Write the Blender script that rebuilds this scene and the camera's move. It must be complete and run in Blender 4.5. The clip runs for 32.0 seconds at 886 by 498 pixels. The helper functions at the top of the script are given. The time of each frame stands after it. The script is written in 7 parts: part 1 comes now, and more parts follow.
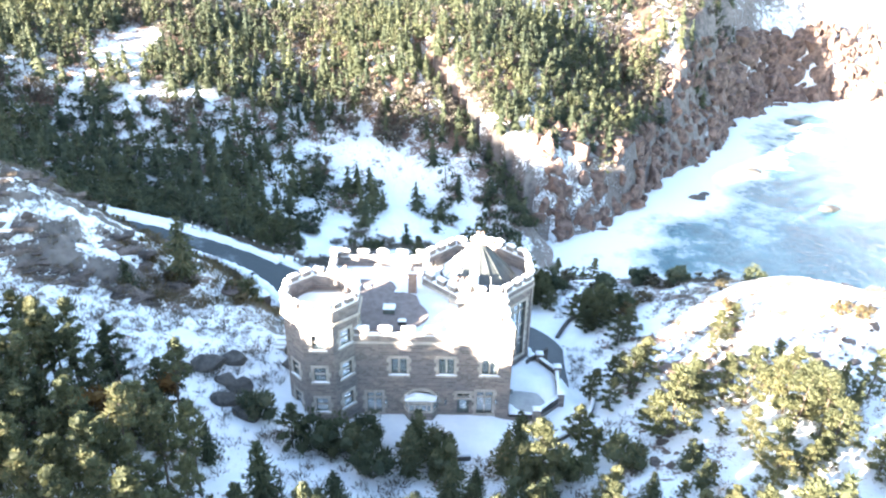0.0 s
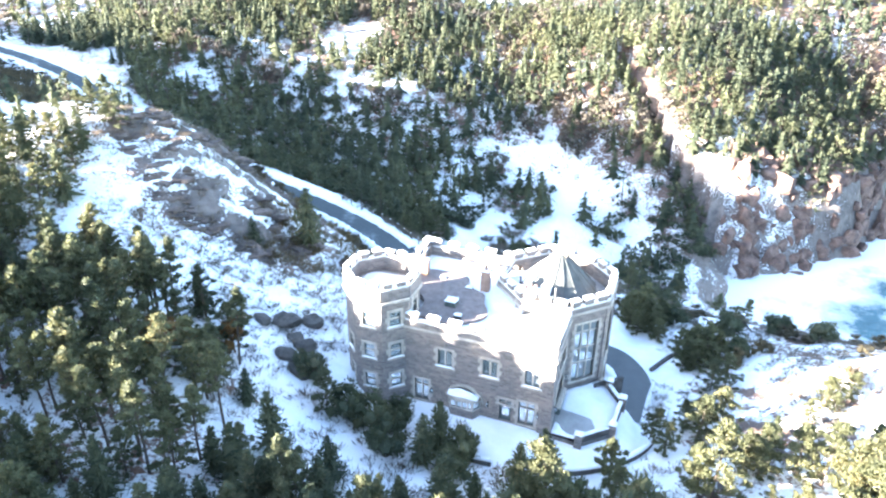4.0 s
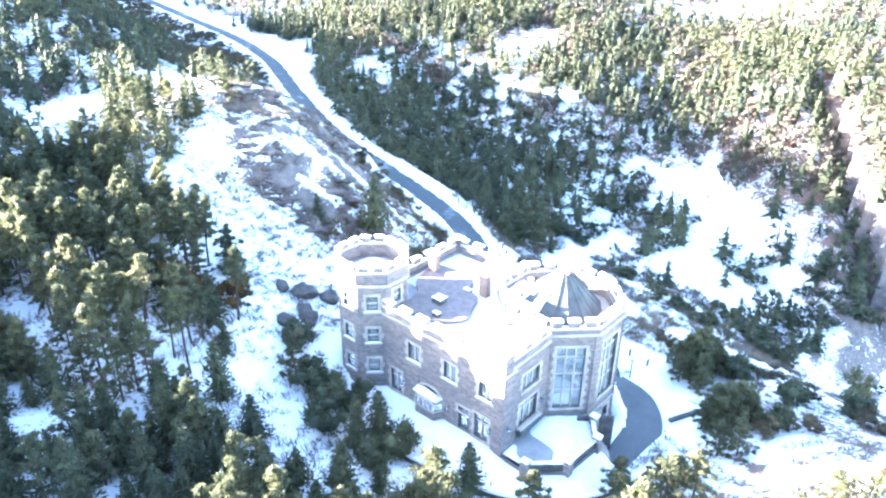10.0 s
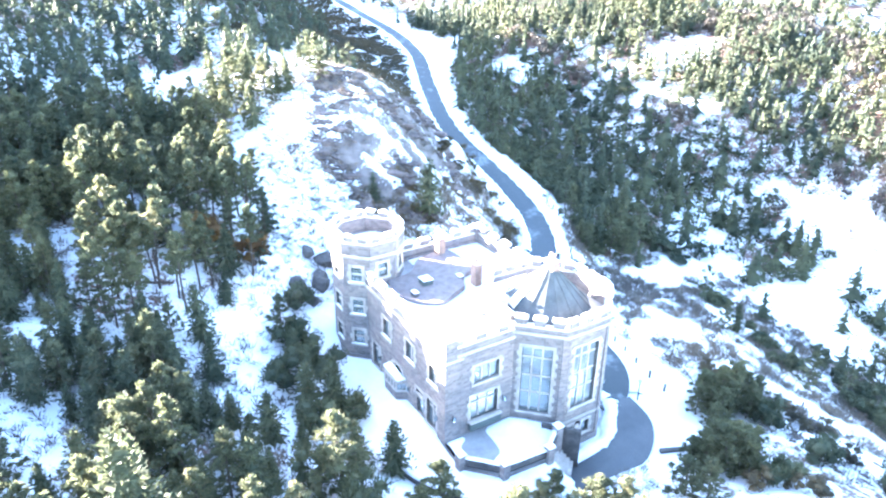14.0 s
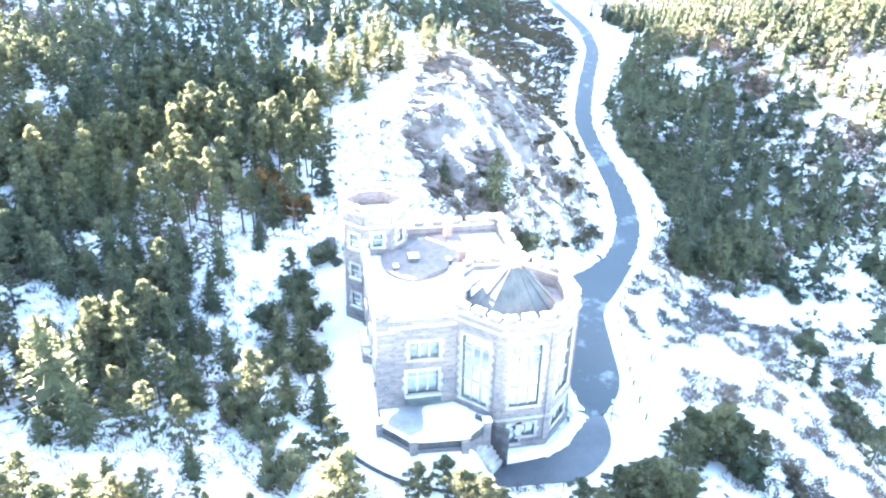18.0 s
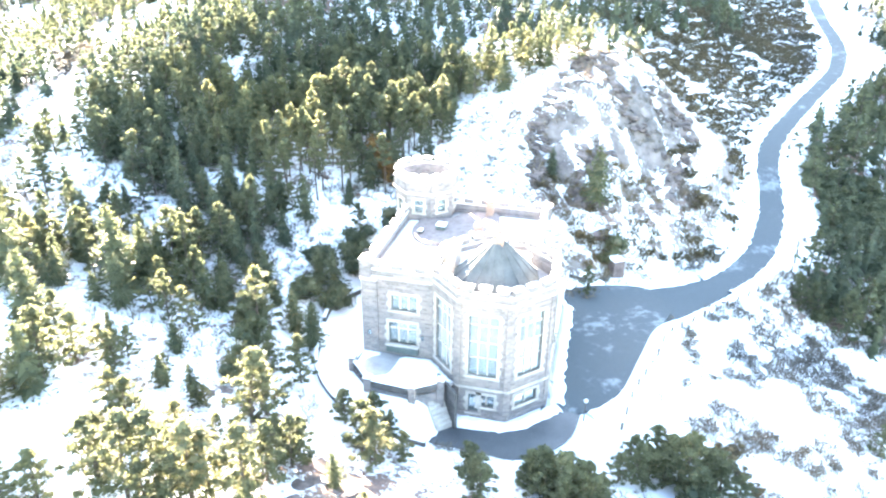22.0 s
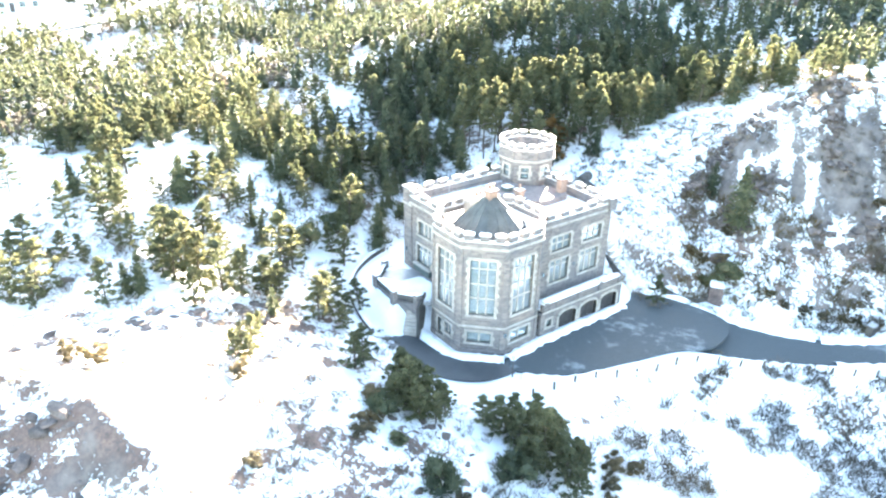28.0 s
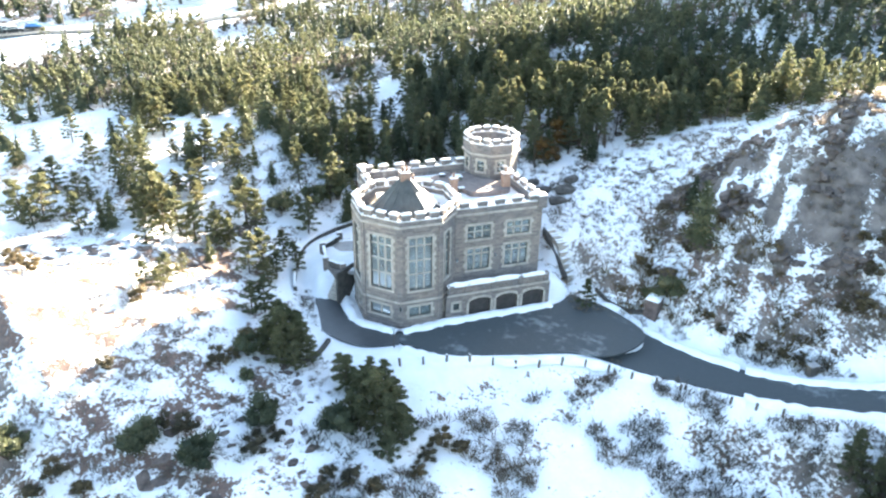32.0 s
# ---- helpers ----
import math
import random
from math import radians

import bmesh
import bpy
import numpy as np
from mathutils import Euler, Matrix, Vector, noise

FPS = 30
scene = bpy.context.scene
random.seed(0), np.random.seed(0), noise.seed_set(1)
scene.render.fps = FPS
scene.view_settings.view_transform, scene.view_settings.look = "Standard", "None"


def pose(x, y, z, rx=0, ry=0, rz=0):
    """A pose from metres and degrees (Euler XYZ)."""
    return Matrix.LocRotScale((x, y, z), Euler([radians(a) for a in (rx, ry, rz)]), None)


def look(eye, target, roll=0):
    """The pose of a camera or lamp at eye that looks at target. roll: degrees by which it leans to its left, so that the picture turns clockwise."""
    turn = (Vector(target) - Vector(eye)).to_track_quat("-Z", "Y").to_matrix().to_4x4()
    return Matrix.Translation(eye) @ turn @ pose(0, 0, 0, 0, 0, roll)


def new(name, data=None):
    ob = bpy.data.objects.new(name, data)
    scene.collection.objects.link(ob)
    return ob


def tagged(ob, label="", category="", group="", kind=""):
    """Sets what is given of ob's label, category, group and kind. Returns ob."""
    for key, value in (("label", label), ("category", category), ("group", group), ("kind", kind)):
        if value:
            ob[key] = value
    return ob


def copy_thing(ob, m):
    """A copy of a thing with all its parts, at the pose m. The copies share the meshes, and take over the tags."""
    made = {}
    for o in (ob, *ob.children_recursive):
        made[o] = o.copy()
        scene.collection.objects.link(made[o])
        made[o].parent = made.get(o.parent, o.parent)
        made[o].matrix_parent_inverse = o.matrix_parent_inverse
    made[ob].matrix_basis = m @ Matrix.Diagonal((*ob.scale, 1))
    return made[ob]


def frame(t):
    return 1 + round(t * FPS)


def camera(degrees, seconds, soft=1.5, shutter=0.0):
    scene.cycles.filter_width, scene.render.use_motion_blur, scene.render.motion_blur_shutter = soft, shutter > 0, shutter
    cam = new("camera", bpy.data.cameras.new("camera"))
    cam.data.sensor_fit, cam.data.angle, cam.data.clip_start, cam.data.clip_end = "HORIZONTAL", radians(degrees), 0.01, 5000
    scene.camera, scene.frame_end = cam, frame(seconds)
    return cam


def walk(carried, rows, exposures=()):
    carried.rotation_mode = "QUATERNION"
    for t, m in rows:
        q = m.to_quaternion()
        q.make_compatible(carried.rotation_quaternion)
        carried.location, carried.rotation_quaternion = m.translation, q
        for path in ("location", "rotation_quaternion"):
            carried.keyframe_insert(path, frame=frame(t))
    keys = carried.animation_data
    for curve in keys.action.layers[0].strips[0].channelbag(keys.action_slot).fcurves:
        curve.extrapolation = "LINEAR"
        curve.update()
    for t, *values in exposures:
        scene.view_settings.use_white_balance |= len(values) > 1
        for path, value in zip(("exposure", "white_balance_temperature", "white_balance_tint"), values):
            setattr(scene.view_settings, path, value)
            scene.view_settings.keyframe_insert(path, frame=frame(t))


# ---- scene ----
cam = camera(65.4, 32.0, 2.2)
PATH = [
    (0, (-0.06, -52.94, 44.55), (0.32, -17.41, 26.16), 1.09),
    (0.5, (1.70, -52.85, 44.52), (0.38, -17.34, 26.15), 0.99),
    (1, (3.51, -52.76, 44.50), (0.49, -17.35, 26.14), 0.89),
    (1.5, (5.35, -52.66, 44.50), (1.40, -17.34, 26.14), 0.90),
    (2, (7.17, -52.52, 44.47), (1.94, -17.36, 26.14), 0.83),
    (2.5, (8.99, -52.30, 44.41), (1.61, -17.50, 26.12), 0.74),
    (3, (10.77, -51.95, 44.31), (1.99, -17.48, 26.01), 0.75),
    (3.5, (12.42, -51.46, 44.18), (1.48, -17.60, 25.92), 0.64),
    (4, (13.99, -50.89, 44.05), (1.44, -17.57, 25.83), 0.62),
    (4.5, (15.52, -50.29, 43.94), (1.76, -17.42, 25.77), 0.59),
    (6.5, (21.30, -47.61, 43.50), (4.26, -16.23, 25.46), 0.65),
    (7, (22.71, -46.77, 43.37), (4.94, -15.77, 25.37), 0.64),
    (7.5, (24.10, -45.87, 43.23), (5.24, -15.51, 25.29), 0.61),
    (8, (25.52, -44.90, 43.10), (5.87, -15.01, 25.20), 0.64),
    (8.5, (26.92, -43.83, 42.98), (6.16, -14.68, 25.11), 0.69),
    (9, (28.32, -42.70, 42.86), (6.62, -14.22, 25.04), 0.70),
    (9.5, (29.75, -41.51, 42.74), (6.98, -13.86, 24.95), 0.66),
    (10, (31.17, -40.28, 42.61), (7.60, -13.28, 24.86), 0.69),
    (10.5, (32.59, -38.98, 42.43), (8.46, -12.45, 24.72), 0.68),
    (11, (33.99, -37.57, 42.21), (8.66, -12.15, 24.54), 0.59),
    (11.5, (35.44, -36.06, 41.89), (9.02, -11.78, 24.23), 0.60),
    (12, (36.89, -34.46, 41.52), (9.55, -11.16, 23.91), 0.59),
    (12.5, (38.30, -32.75, 41.12), (9.71, -10.95, 23.60), 0.53),
    (13, (39.72, -30.93, 40.76), (9.96, -10.68, 23.30), 0.49),
    (13.5, (41.09, -29.08, 40.42), (11.04, -9.26, 23.00), 0.53),
    (14, (42.39, -27.22, 40.15), (11.76, -8.24, 22.78), 0.55),
    (14.5, (43.65, -25.30, 39.95), (12.36, -7.39, 22.62), 0.63),
    (15, (44.87, -23.25, 39.82), (12.76, -6.89, 22.47), 0.53),
    (15.5, (46.09, -21.11, 39.73), (13.02, -6.79, 22.38), 0.57),
    (17.5, (50.74, -11.33, 40.36), (16.15, -2.25, 22.45), 1.08),
    (18, (51.68, -8.65, 40.28), (16.63, -1.55, 22.36), 1.14),
    (18.5, (52.58, -5.95, 40.16), (17.22, -0.57, 22.26), 1.04),
    (19, (53.42, -3.20, 40.02), (17.83, 0.55, 22.15), 1.00),
    (19.5, (54.20, -0.41, 39.87), (18.47, 1.97, 22.03), 1.03),
    (20, (54.88, 2.43, 39.70), (19.07, 3.43, 21.90), 0.99),
    (20.5, (55.45, 5.34, 39.51), (19.60, 4.75, 21.77), 0.95),
    (21, (55.90, 8.35, 39.33), (20.20, 4.76, 21.65), 0.82),
    (21.5, (56.22, 11.45, 39.19), (20.83, 5.37, 21.57), 0.67),
    (22, (56.36, 14.65, 39.10), (21.44, 6.25, 21.49), 0.61),
    (22.5, (56.31, 17.95, 39.08), (21.93, 7.57, 21.46), 0.60),
    (23, (56.05, 21.32, 39.08), (22.37, 9.03, 21.35), 0.57),
    (23.5, (55.59, 24.71, 39.12), (22.61, 10.62, 21.41), 0.58),
    (24, (54.99, 28.12, 39.16), (22.95, 12.04, 21.41), 0.51),
    (24.5, (54.30, 31.53, 39.18), (24.18, 12.03, 21.50), 0.41),
    (26.5, (51.13, 45.03, 38.62), (23.31, 22.14, 21.24), 1.09),
    (27, (49.20, 48.12, 38.57), (24.04, 22.32, 21.21), 1.11),
    (27.5, (47.10, 51.14, 38.52), (24.41, 23.15, 21.15), 1.07),
    (28, (44.87, 54.05, 38.51), (23.38, 25.17, 21.07), 1.14),
    (28.5, (42.53, 56.83, 38.51), (21.32, 27.75, 21.05), 1.16),
    (29, (40.06, 59.44, 38.50), (19.42, 29.96, 21.04), 1.17),
    (29.5, (37.45, 61.87, 38.48), (18.01, 31.58, 21.03), 1.16),
    (30, (34.69, 64.11, 38.45), (16.69, 32.93, 21.02), 1.15),
    (30.5, (31.83, 66.20, 38.40), (15.93, 33.85, 21.04), 1.15),
    (31, (28.89, 68.13, 38.33), (16.15, 34.39, 21.04), 1.14),
    (31.5, (25.91, 69.93, 38.26), (13.28, 36.12, 21.02), 1.13),
    (32, (22.92, 71.68, 38.19), (10.79, 37.65, 21.02), 1.13),
]
EXPOSURES = [(0.0, 4.05, 6350, 10), (4.0, 4.35, 6000, 11), (9.0, 4.9, 5600, 15), (15.0, 5.3, 5600, 15), (19.0, 5.55, 6300, 13), (24.0, 5.45, 6900, 10), (27.0, 5.15, 6900, 8), (29.0, 4.6, 6800, 8), (32.0, 3.95, 6800, 9)]
walk(cam, [(t, look(eye, target, roll)) for t, eye, target, roll in PATH], EXPOSURES)

# ---- light: low winter sun from the west-south-west, clear sky ----
SUN_AZ, SUN_EL = math.atan2(-0.6, -0.8), radians(13.6)
world = bpy.data.worlds.new("winter_sky")
scene.world = world
world.use_nodes = True
wn = world.node_tree
sky = wn.nodes.new("ShaderNodeTexSky")
sky.sky_type = "NISHITA"
sky.sun_disc = False
sky.sun_elevation = SUN_EL
sky.sun_rotation = math.pi / 2 - SUN_AZ
sky.altitude = 50
wn.links.new(sky.outputs["Color"], wn.nodes["Background"].inputs["Color"])
wn.nodes["Background"].inputs["Strength"].default_value = 0.068

sun_data = bpy.data.lights.new("sun", "SUN")
sun_data.energy = 5.0
sun_data.angle = radians(0.6)
sun_data.color = (1.0, 0.88, 0.72)
sun = new("sun", sun_data)
sun_dir = Vector((math.cos(SUN_AZ) * math.cos(SUN_EL), math.sin(SUN_AZ) * math.cos(SUN_EL), math.sin(SUN_EL)))
sun.matrix_world = look(sun_dir * 300, (0, 0, 0))

# ---- materials ----
def material(name, rough=0.8, metal=0.0):
    m = bpy.data.materials.new(name)
    m.use_nodes = True
    b = m.node_tree.nodes["Principled BSDF"]
    b.inputs["Roughness"].default_value = rough
    b.inputs["Metallic"].default_value = metal
    return m, m.node_tree, b


def node(nt, kind, **settings):
    n = nt.nodes.new(kind)
    for key, value in settings.items():
        n.inputs[key].default_value = value
    return n


def ramp(nt, fac, stops):
    n = nt.nodes.new("ShaderNodeValToRGB")
    e = n.color_ramp.elements
    while len(e) < len(stops):
        e.new(0.5)
    for k, (pos, col) in zip(e, stops):
        k.position = pos
        k.color = (*col, 1) if len(col) == 3 else col
    nt.links.new(fac, n.inputs["Fac"])
    return n


def noise_node(nt, scale, detail=4.0, rough=0.55, vec=None):
    n = node(nt, "ShaderNodeTexNoise", Scale=scale, Detail=detail, Roughness=rough)
    if vec is None:
        vec = nt.nodes.new("ShaderNodeTexCoord").outputs["Object"]
    nt.links.new(vec, n.inputs["Vector"])
    return n


def mix_color(nt, fac, a, b, mode="MIX"):
    n = nt.nodes.new("ShaderNodeMix")
    n.data_type, n.blend_type = "RGBA", mode
    if isinstance(fac, float):
        n.inputs[0].default_value = fac
    else:
        nt.links.new(fac, n.inputs[0])
    for sock, val in ((n.inputs[6], a), (n.inputs[7], b)):
        if isinstance(val, tuple):
            sock.default_value = (*val, 1)
        else:
            nt.links.new(val, sock)
    return n.outputs[2]


def bump(nt, b, height, strength=0.4, distance=0.05):
    n = node(nt, "ShaderNodeBump", Strength=strength, Distance=distance)
    nt.links.new(height, n.inputs["Height"])
    nt.links.new(n.outputs["Normal"], b.inputs["Normal"])


def math_node(nt, op, a, c=0.0):
    n = nt.nodes.new("ShaderNodeMath")
    n.operation = op
    for sock, val in ((n.inputs[0], a), (n.inputs[1], c)):
        if isinstance(val, (int, float)):
            sock.default_value = val
        else:
            nt.links.new(val, sock)
    return n.outputs[0]


def mottled(name, lo, hi, scale, rough=0.85, relief=0.3, metal=0.0, fine=6.0, distance=0.05):
    """Two-scale mottled surface between two colours."""
    m, nt, b = material(name, rough, metal)
    big = noise_node(nt, scale, 4)
    small = noise_node(nt, scale * fine, 5, 0.65)
    both = math_node(nt, "ADD", math_node(nt, "MULTIPLY", big.outputs["Fac"], 0.6), math_node(nt, "MULTIPLY", small.outputs["Fac"], 0.4))
    r = ramp(nt, both, [(0.36, lo), (0.64, hi)])
    nt.links.new(r.outputs["Color"], b.inputs["Base Color"])
    bump(nt, b, small.outputs["Fac"], relief, distance)
    return m


SNOW = mottled("fresh_snow", (0.78, 0.80, 0.83), (0.90, 0.90, 0.90), 0.6, 0.7, 0.3)
SANDSTONE = mottled("dressed_sandstone", (0.30, 0.26, 0.22), (0.50, 0.45, 0.39), 1.2, 0.85, 0.3)
ASPHALT = mottled("wet_asphalt", (0.035, 0.04, 0.045), (0.085, 0.09, 0.095), 0.25, 0.45, 0.2, fine=40)
ROCK = mottled("reddish_rock", (0.06, 0.045, 0.042), (0.20, 0.15, 0.135), 0.4, 0.9, 0.8, fine=7, distance=0.2)
DARKROCK = mottled("dark_retaining_stone", (0.04, 0.038, 0.036), (0.12, 0.11, 0.10), 1.5, 0.9, 0.6)


def make_snowy_rock(name, cover, dark=(0.065, 0.054, 0.05), light=(0.22, 0.175, 0.155)):
    """Reddish rock with snow lying on its upper ledges."""
    m, nt, b = material(name, 0.9)
    geo = nt.nodes.new("ShaderNodeNewGeometry")
    p = geo.outputs["Position"]
    nor = nt.nodes.new("ShaderNodeSeparateXYZ")
    nt.links.new(geo.outputs["Normal"], nor.inputs[0])
    mid, fine = noise_node(nt, 0.5, 5, 0.65, p), noise_node(nt, 3.0, 5, 0.7, p)
    lie = math_node(nt, "ADD", math_node(nt, "MULTIPLY", nor.outputs["Z"], 0.55), math_node(nt, "MULTIPLY", fine.outputs["Fac"], 0.5))
    lie = math_node(nt, "ADD", lie, math_node(nt, "MULTIPLY", mid.outputs["Fac"], 0.5))
    snow = ramp(nt, lie, [(cover, (0, 0, 0)), (cover + 0.07, (1, 1, 1))])
    stone = ramp(nt, mid.outputs["Fac"], [(0.35, dark), (0.65, light)])
    grain = ramp(nt, fine.outputs["Fac"], [(0.3, (0.6, 0.6, 0.6)), (0.7, (1.15, 1.12, 1.1))])
    rock = mix_color(nt, 1.0, stone.outputs["Color"], grain.outputs["Color"], "MULTIPLY")
    nt.links.new(mix_color(nt, snow.outputs["Color"], rock, (0.86, 0.87, 0.88)), b.inputs["Base Color"])
    bump(nt, b, fine.outputs["Fac"], 0.8, 0.15)
    return m


SNOWROCK = make_snowy_rock("snowy_cliff_rock", 1.05, (0.075, 0.05, 0.043), (0.27, 0.18, 0.145))
CRAGROCK = make_snowy_rock("crag_rock", 1.04)
SHINGLE = mottled("brown_roof_shingle", (0.15, 0.115, 0.105), (0.25, 0.205, 0.185), 2.0, 0.9, 0.4)
SLATE = mottled("grey_roof_slate", (0.05, 0.056, 0.057), (0.098, 0.106, 0.105), 1.0, 0.85, 0.4)
LEAD = mottled("flashing_metal", (0.30, 0.30, 0.30), (0.42, 0.41, 0.40), 1.0, 0.5, 0.1, 0.4)
BRICKRED = mottled("terracotta_chimney", (0.22, 0.135, 0.10), (0.34, 0.23, 0.175), 2.0, 0.85, 0.4)
FRAME = mottled("dark_green_window_frame", (0.05, 0.065, 0.06), (0.09, 0.11, 0.10), 3.0, 0.5, 0.1)
DOORWOOD = mottled("dark_garage_door", (0.03, 0.028, 0.027), (0.07, 0.06, 0.055), 2.0, 0.6, 0.2)
BARK = mottled("grey_brown_bark", (0.045, 0.035, 0.028), (0.11, 0.085, 0.065), 3.0, 0.95, 0.6)
WOOD = mottled("weathered_timber", (0.09, 0.075, 0.06), (0.18, 0.15, 0.12), 3.0, 0.9, 0.4)
CURTAIN = mottled("pale_blind", (0.36, 0.38, 0.38), (0.50, 0.52, 0.52), 2.0, 0.9, 0.1)


def make_wall_stone():
    m, nt, b = material("coursed_rubble_stone", 0.88)
    geo = nt.nodes.new("ShaderNodeNewGeometry")
    pos, nor = nt.nodes.new("ShaderNodeSeparateXYZ"), nt.nodes.new("ShaderNodeSeparateXYZ")
    nt.links.new(geo.outputs["Position"], pos.inputs[0])
    nt.links.new(geo.outputs["Normal"], nor.inputs[0])
    # run along the wall whichever way it faces: u = x * |ny| + y * |nx|, with a twist for the slanting faces
    u = math_node(nt, "SUBTRACT", math_node(nt, "MULTIPLY", pos.outputs["Y"], nor.outputs["X"]), math_node(nt, "MULTIPLY", pos.outputs["X"], nor.outputs["Y"]))
    comb = nt.nodes.new("ShaderNodeCombineXYZ")
    nt.links.new(u, comb.inputs[0])
    nt.links.new(pos.outputs["Z"], comb.inputs[1])
    warp = noise_node(nt, 0.9, 2, vec=comb.outputs[0])
    add = nt.nodes.new("ShaderNodeVectorMath")
    add.operation = "MULTIPLY_ADD"
    nt.links.new(warp.outputs["Color"], add.inputs[0])
    add.inputs[1].default_value = (0.25, 0.10, 0)
    nt.links.new(comb.outputs[0], add.inputs[2])
    br = nt.nodes.new("ShaderNodeTexBrick")
    br.offset, br.squash, br.squash_frequency = 0.45, 1.6, 3
    for key, val in (("Scale", 1.0), ("Mortar Size", 0.022), ("Mortar Smooth", 0.3), ("Bias", -0.1), ("Brick Width", 0.48), ("Row Height", 0.21)):
        br.inputs[key].default_value = val
    br.inputs["Color1"].default_value = (0.155, 0.137, 0.128, 1)
    br.inputs["Color2"].default_value = (0.285, 0.245, 0.222, 1)
    br.inputs["Mortar"].default_value = (0.27, 0.255, 0.245, 1)
    nt.links.new(add.outputs[0], br.inputs["Vector"])
    big = noise_node(nt, 0.35, 4, vec=geo.outputs["Position"])
    tone = ramp(nt, big.outputs["Fac"], [(0.3, (0.75, 0.76, 0.80)), (0.7, (1.15, 1.08, 1.0))])
    col = mix_color(nt, 1.0, br.outputs["Color"], tone.outputs["Color"], "MULTIPLY")
    nt.links.new(col, b.inputs["Base Color"])
    fine = noise_node(nt, 9.0, 4, vec=geo.outputs["Position"])
    hgt = math_node(nt, "SUBTRACT", math_node(nt, "MULTIPLY", fine.outputs["Fac"], 0.4), br.outputs["Fac"])
    bump(nt, b, hgt, 0.7, 0.04)
    return m


STONE = make_wall_stone()


def make_glass():
    m, nt, b = material("window_glass", 0.04)
    b.inputs["Base Color"].default_value = (0.55, 0.62, 0.63, 1)
    b.inputs["Transmission Weight"].default_value = 0.75
    b.inputs["IOR"].default_value = 1.52
    return m


GLASS = make_glass()


def make_ground():
    """Snow that thins to dark heath, brown grass and rock where it is steep or windswept."""
    m, nt, b = material("snowy_heath", 0.8)
    geo = nt.nodes.new("ShaderNodeNewGeometry")
    p = geo.outputs["Position"]
    nor = nt.nodes.new("ShaderNodeSeparateXYZ")
    nt.links.new(geo.outputs["Normal"], nor.inputs[0])
    steep = math_node(nt, "SUBTRACT", 1.0, nor.outputs["Z"])
    att = nt.nodes.new("ShaderNodeAttribute")
    att.attribute_name = "bare"
    big = noise_node(nt, 0.07, 5, 0.6, p)
    mid = noise_node(nt, 0.45, 5, 0.65, p)
    fine = noise_node(nt, 2.6, 5, 0.7, p)
    s = math_node(nt, "ADD", math_node(nt, "MULTIPLY", big.outputs["Fac"], 0.22), math_node(nt, "MULTIPLY", mid.outputs["Fac"], 0.40))
    s = math_node(nt, "ADD", s, math_node(nt, "MULTIPLY", fine.outputs["Fac"], 0.50))
    s = math_node(nt, "ADD", s, math_node(nt, "MULTIPLY", steep, 0.30))
    s = math_node(nt, "ADD", s, math_node(nt, "MULTIPLY", att.outputs["Fac"], 0.5))
    cover = ramp(nt, s, [(0.635, (0, 0, 0)), (0.685, (1, 1, 1))])
    heath = ramp(nt, fine.outputs["Fac"], [(0.32, (0.035, 0.03, 0.025)), (0.50, (0.13, 0.072, 0.052)), (0.7, (0.22, 0.14, 0.10))])
    stone = ramp(nt, mid.outputs["Fac"], [(0.35, (0.065, 0.056, 0.052)), (0.65, (0.20, 0.17, 0.155))])
    isrock = ramp(nt, steep, [(0.18, (0, 0, 0)), (0.34, (1, 1, 1))])
    kind = nt.nodes.new("ShaderNodeAttribute")
    kind.attribute_name = "rocky"
    bare = mix_color(nt, math_node(nt, "MAXIMUM", isrock.outputs["Color"], kind.outputs["Fac"]), heath.outputs["Color"], stone.outputs["Color"])
    snow = ramp(nt, mid.outputs["Fac"], [(0.3, (0.76, 0.78, 0.82)), (0.7, (0.90, 0.90, 0.90))])
    col = mix_color(nt, cover.outputs["Color"], snow.outputs["Color"], bare)
    nt.links.new(col, b.inputs["Base Color"])
    hgt = math_node(nt, "SUBTRACT", math_node(nt, "MULTIPLY", fine.outputs["Fac"], 0.6), cover.outputs["Color"])
    bump(nt, b, hgt, 0.5, 0.25)
    return m


GROUND = make_ground()


def make_road():
    """Ploughed asphalt with slush streaks along the edges."""
    m, nt, b = material("slushy_asphalt", 0.8)
    geo = nt.nodes.new("ShaderNodeNewGeometry")
    p = geo.outputs["Position"]
    a = noise_node(nt, 0.16, 4, 0.6, p)
    c = noise_node(nt, 1.3, 5, 0.7, p)
    f = noise_node(nt, 22.0, 3, 0.6, p)
    s = math_node(nt, "ADD", math_node(nt, "MULTIPLY", a.outputs["Fac"], 0.65), math_node(nt, "MULTIPLY", c.outputs["Fac"], 0.35))
    slush = ramp(nt, s, [(0.54, (0, 0, 0)), (0.70, (0.42, 0.42, 0.42))])
    tar = ramp(nt, f.outputs["Fac"], [(0.3, (0.028, 0.038, 0.042)), (0.7, (0.065, 0.078, 0.084))])
    col = mix_color(nt, slush.outputs["Color"], tar.outputs["Color"], (0.55, 0.60, 0.64))
    nt.links.new(col, b.inputs["Base Color"])
    bump(nt, b, c.outputs["Fac"], 0.3, 0.03)
    return m


ROAD = make_road()


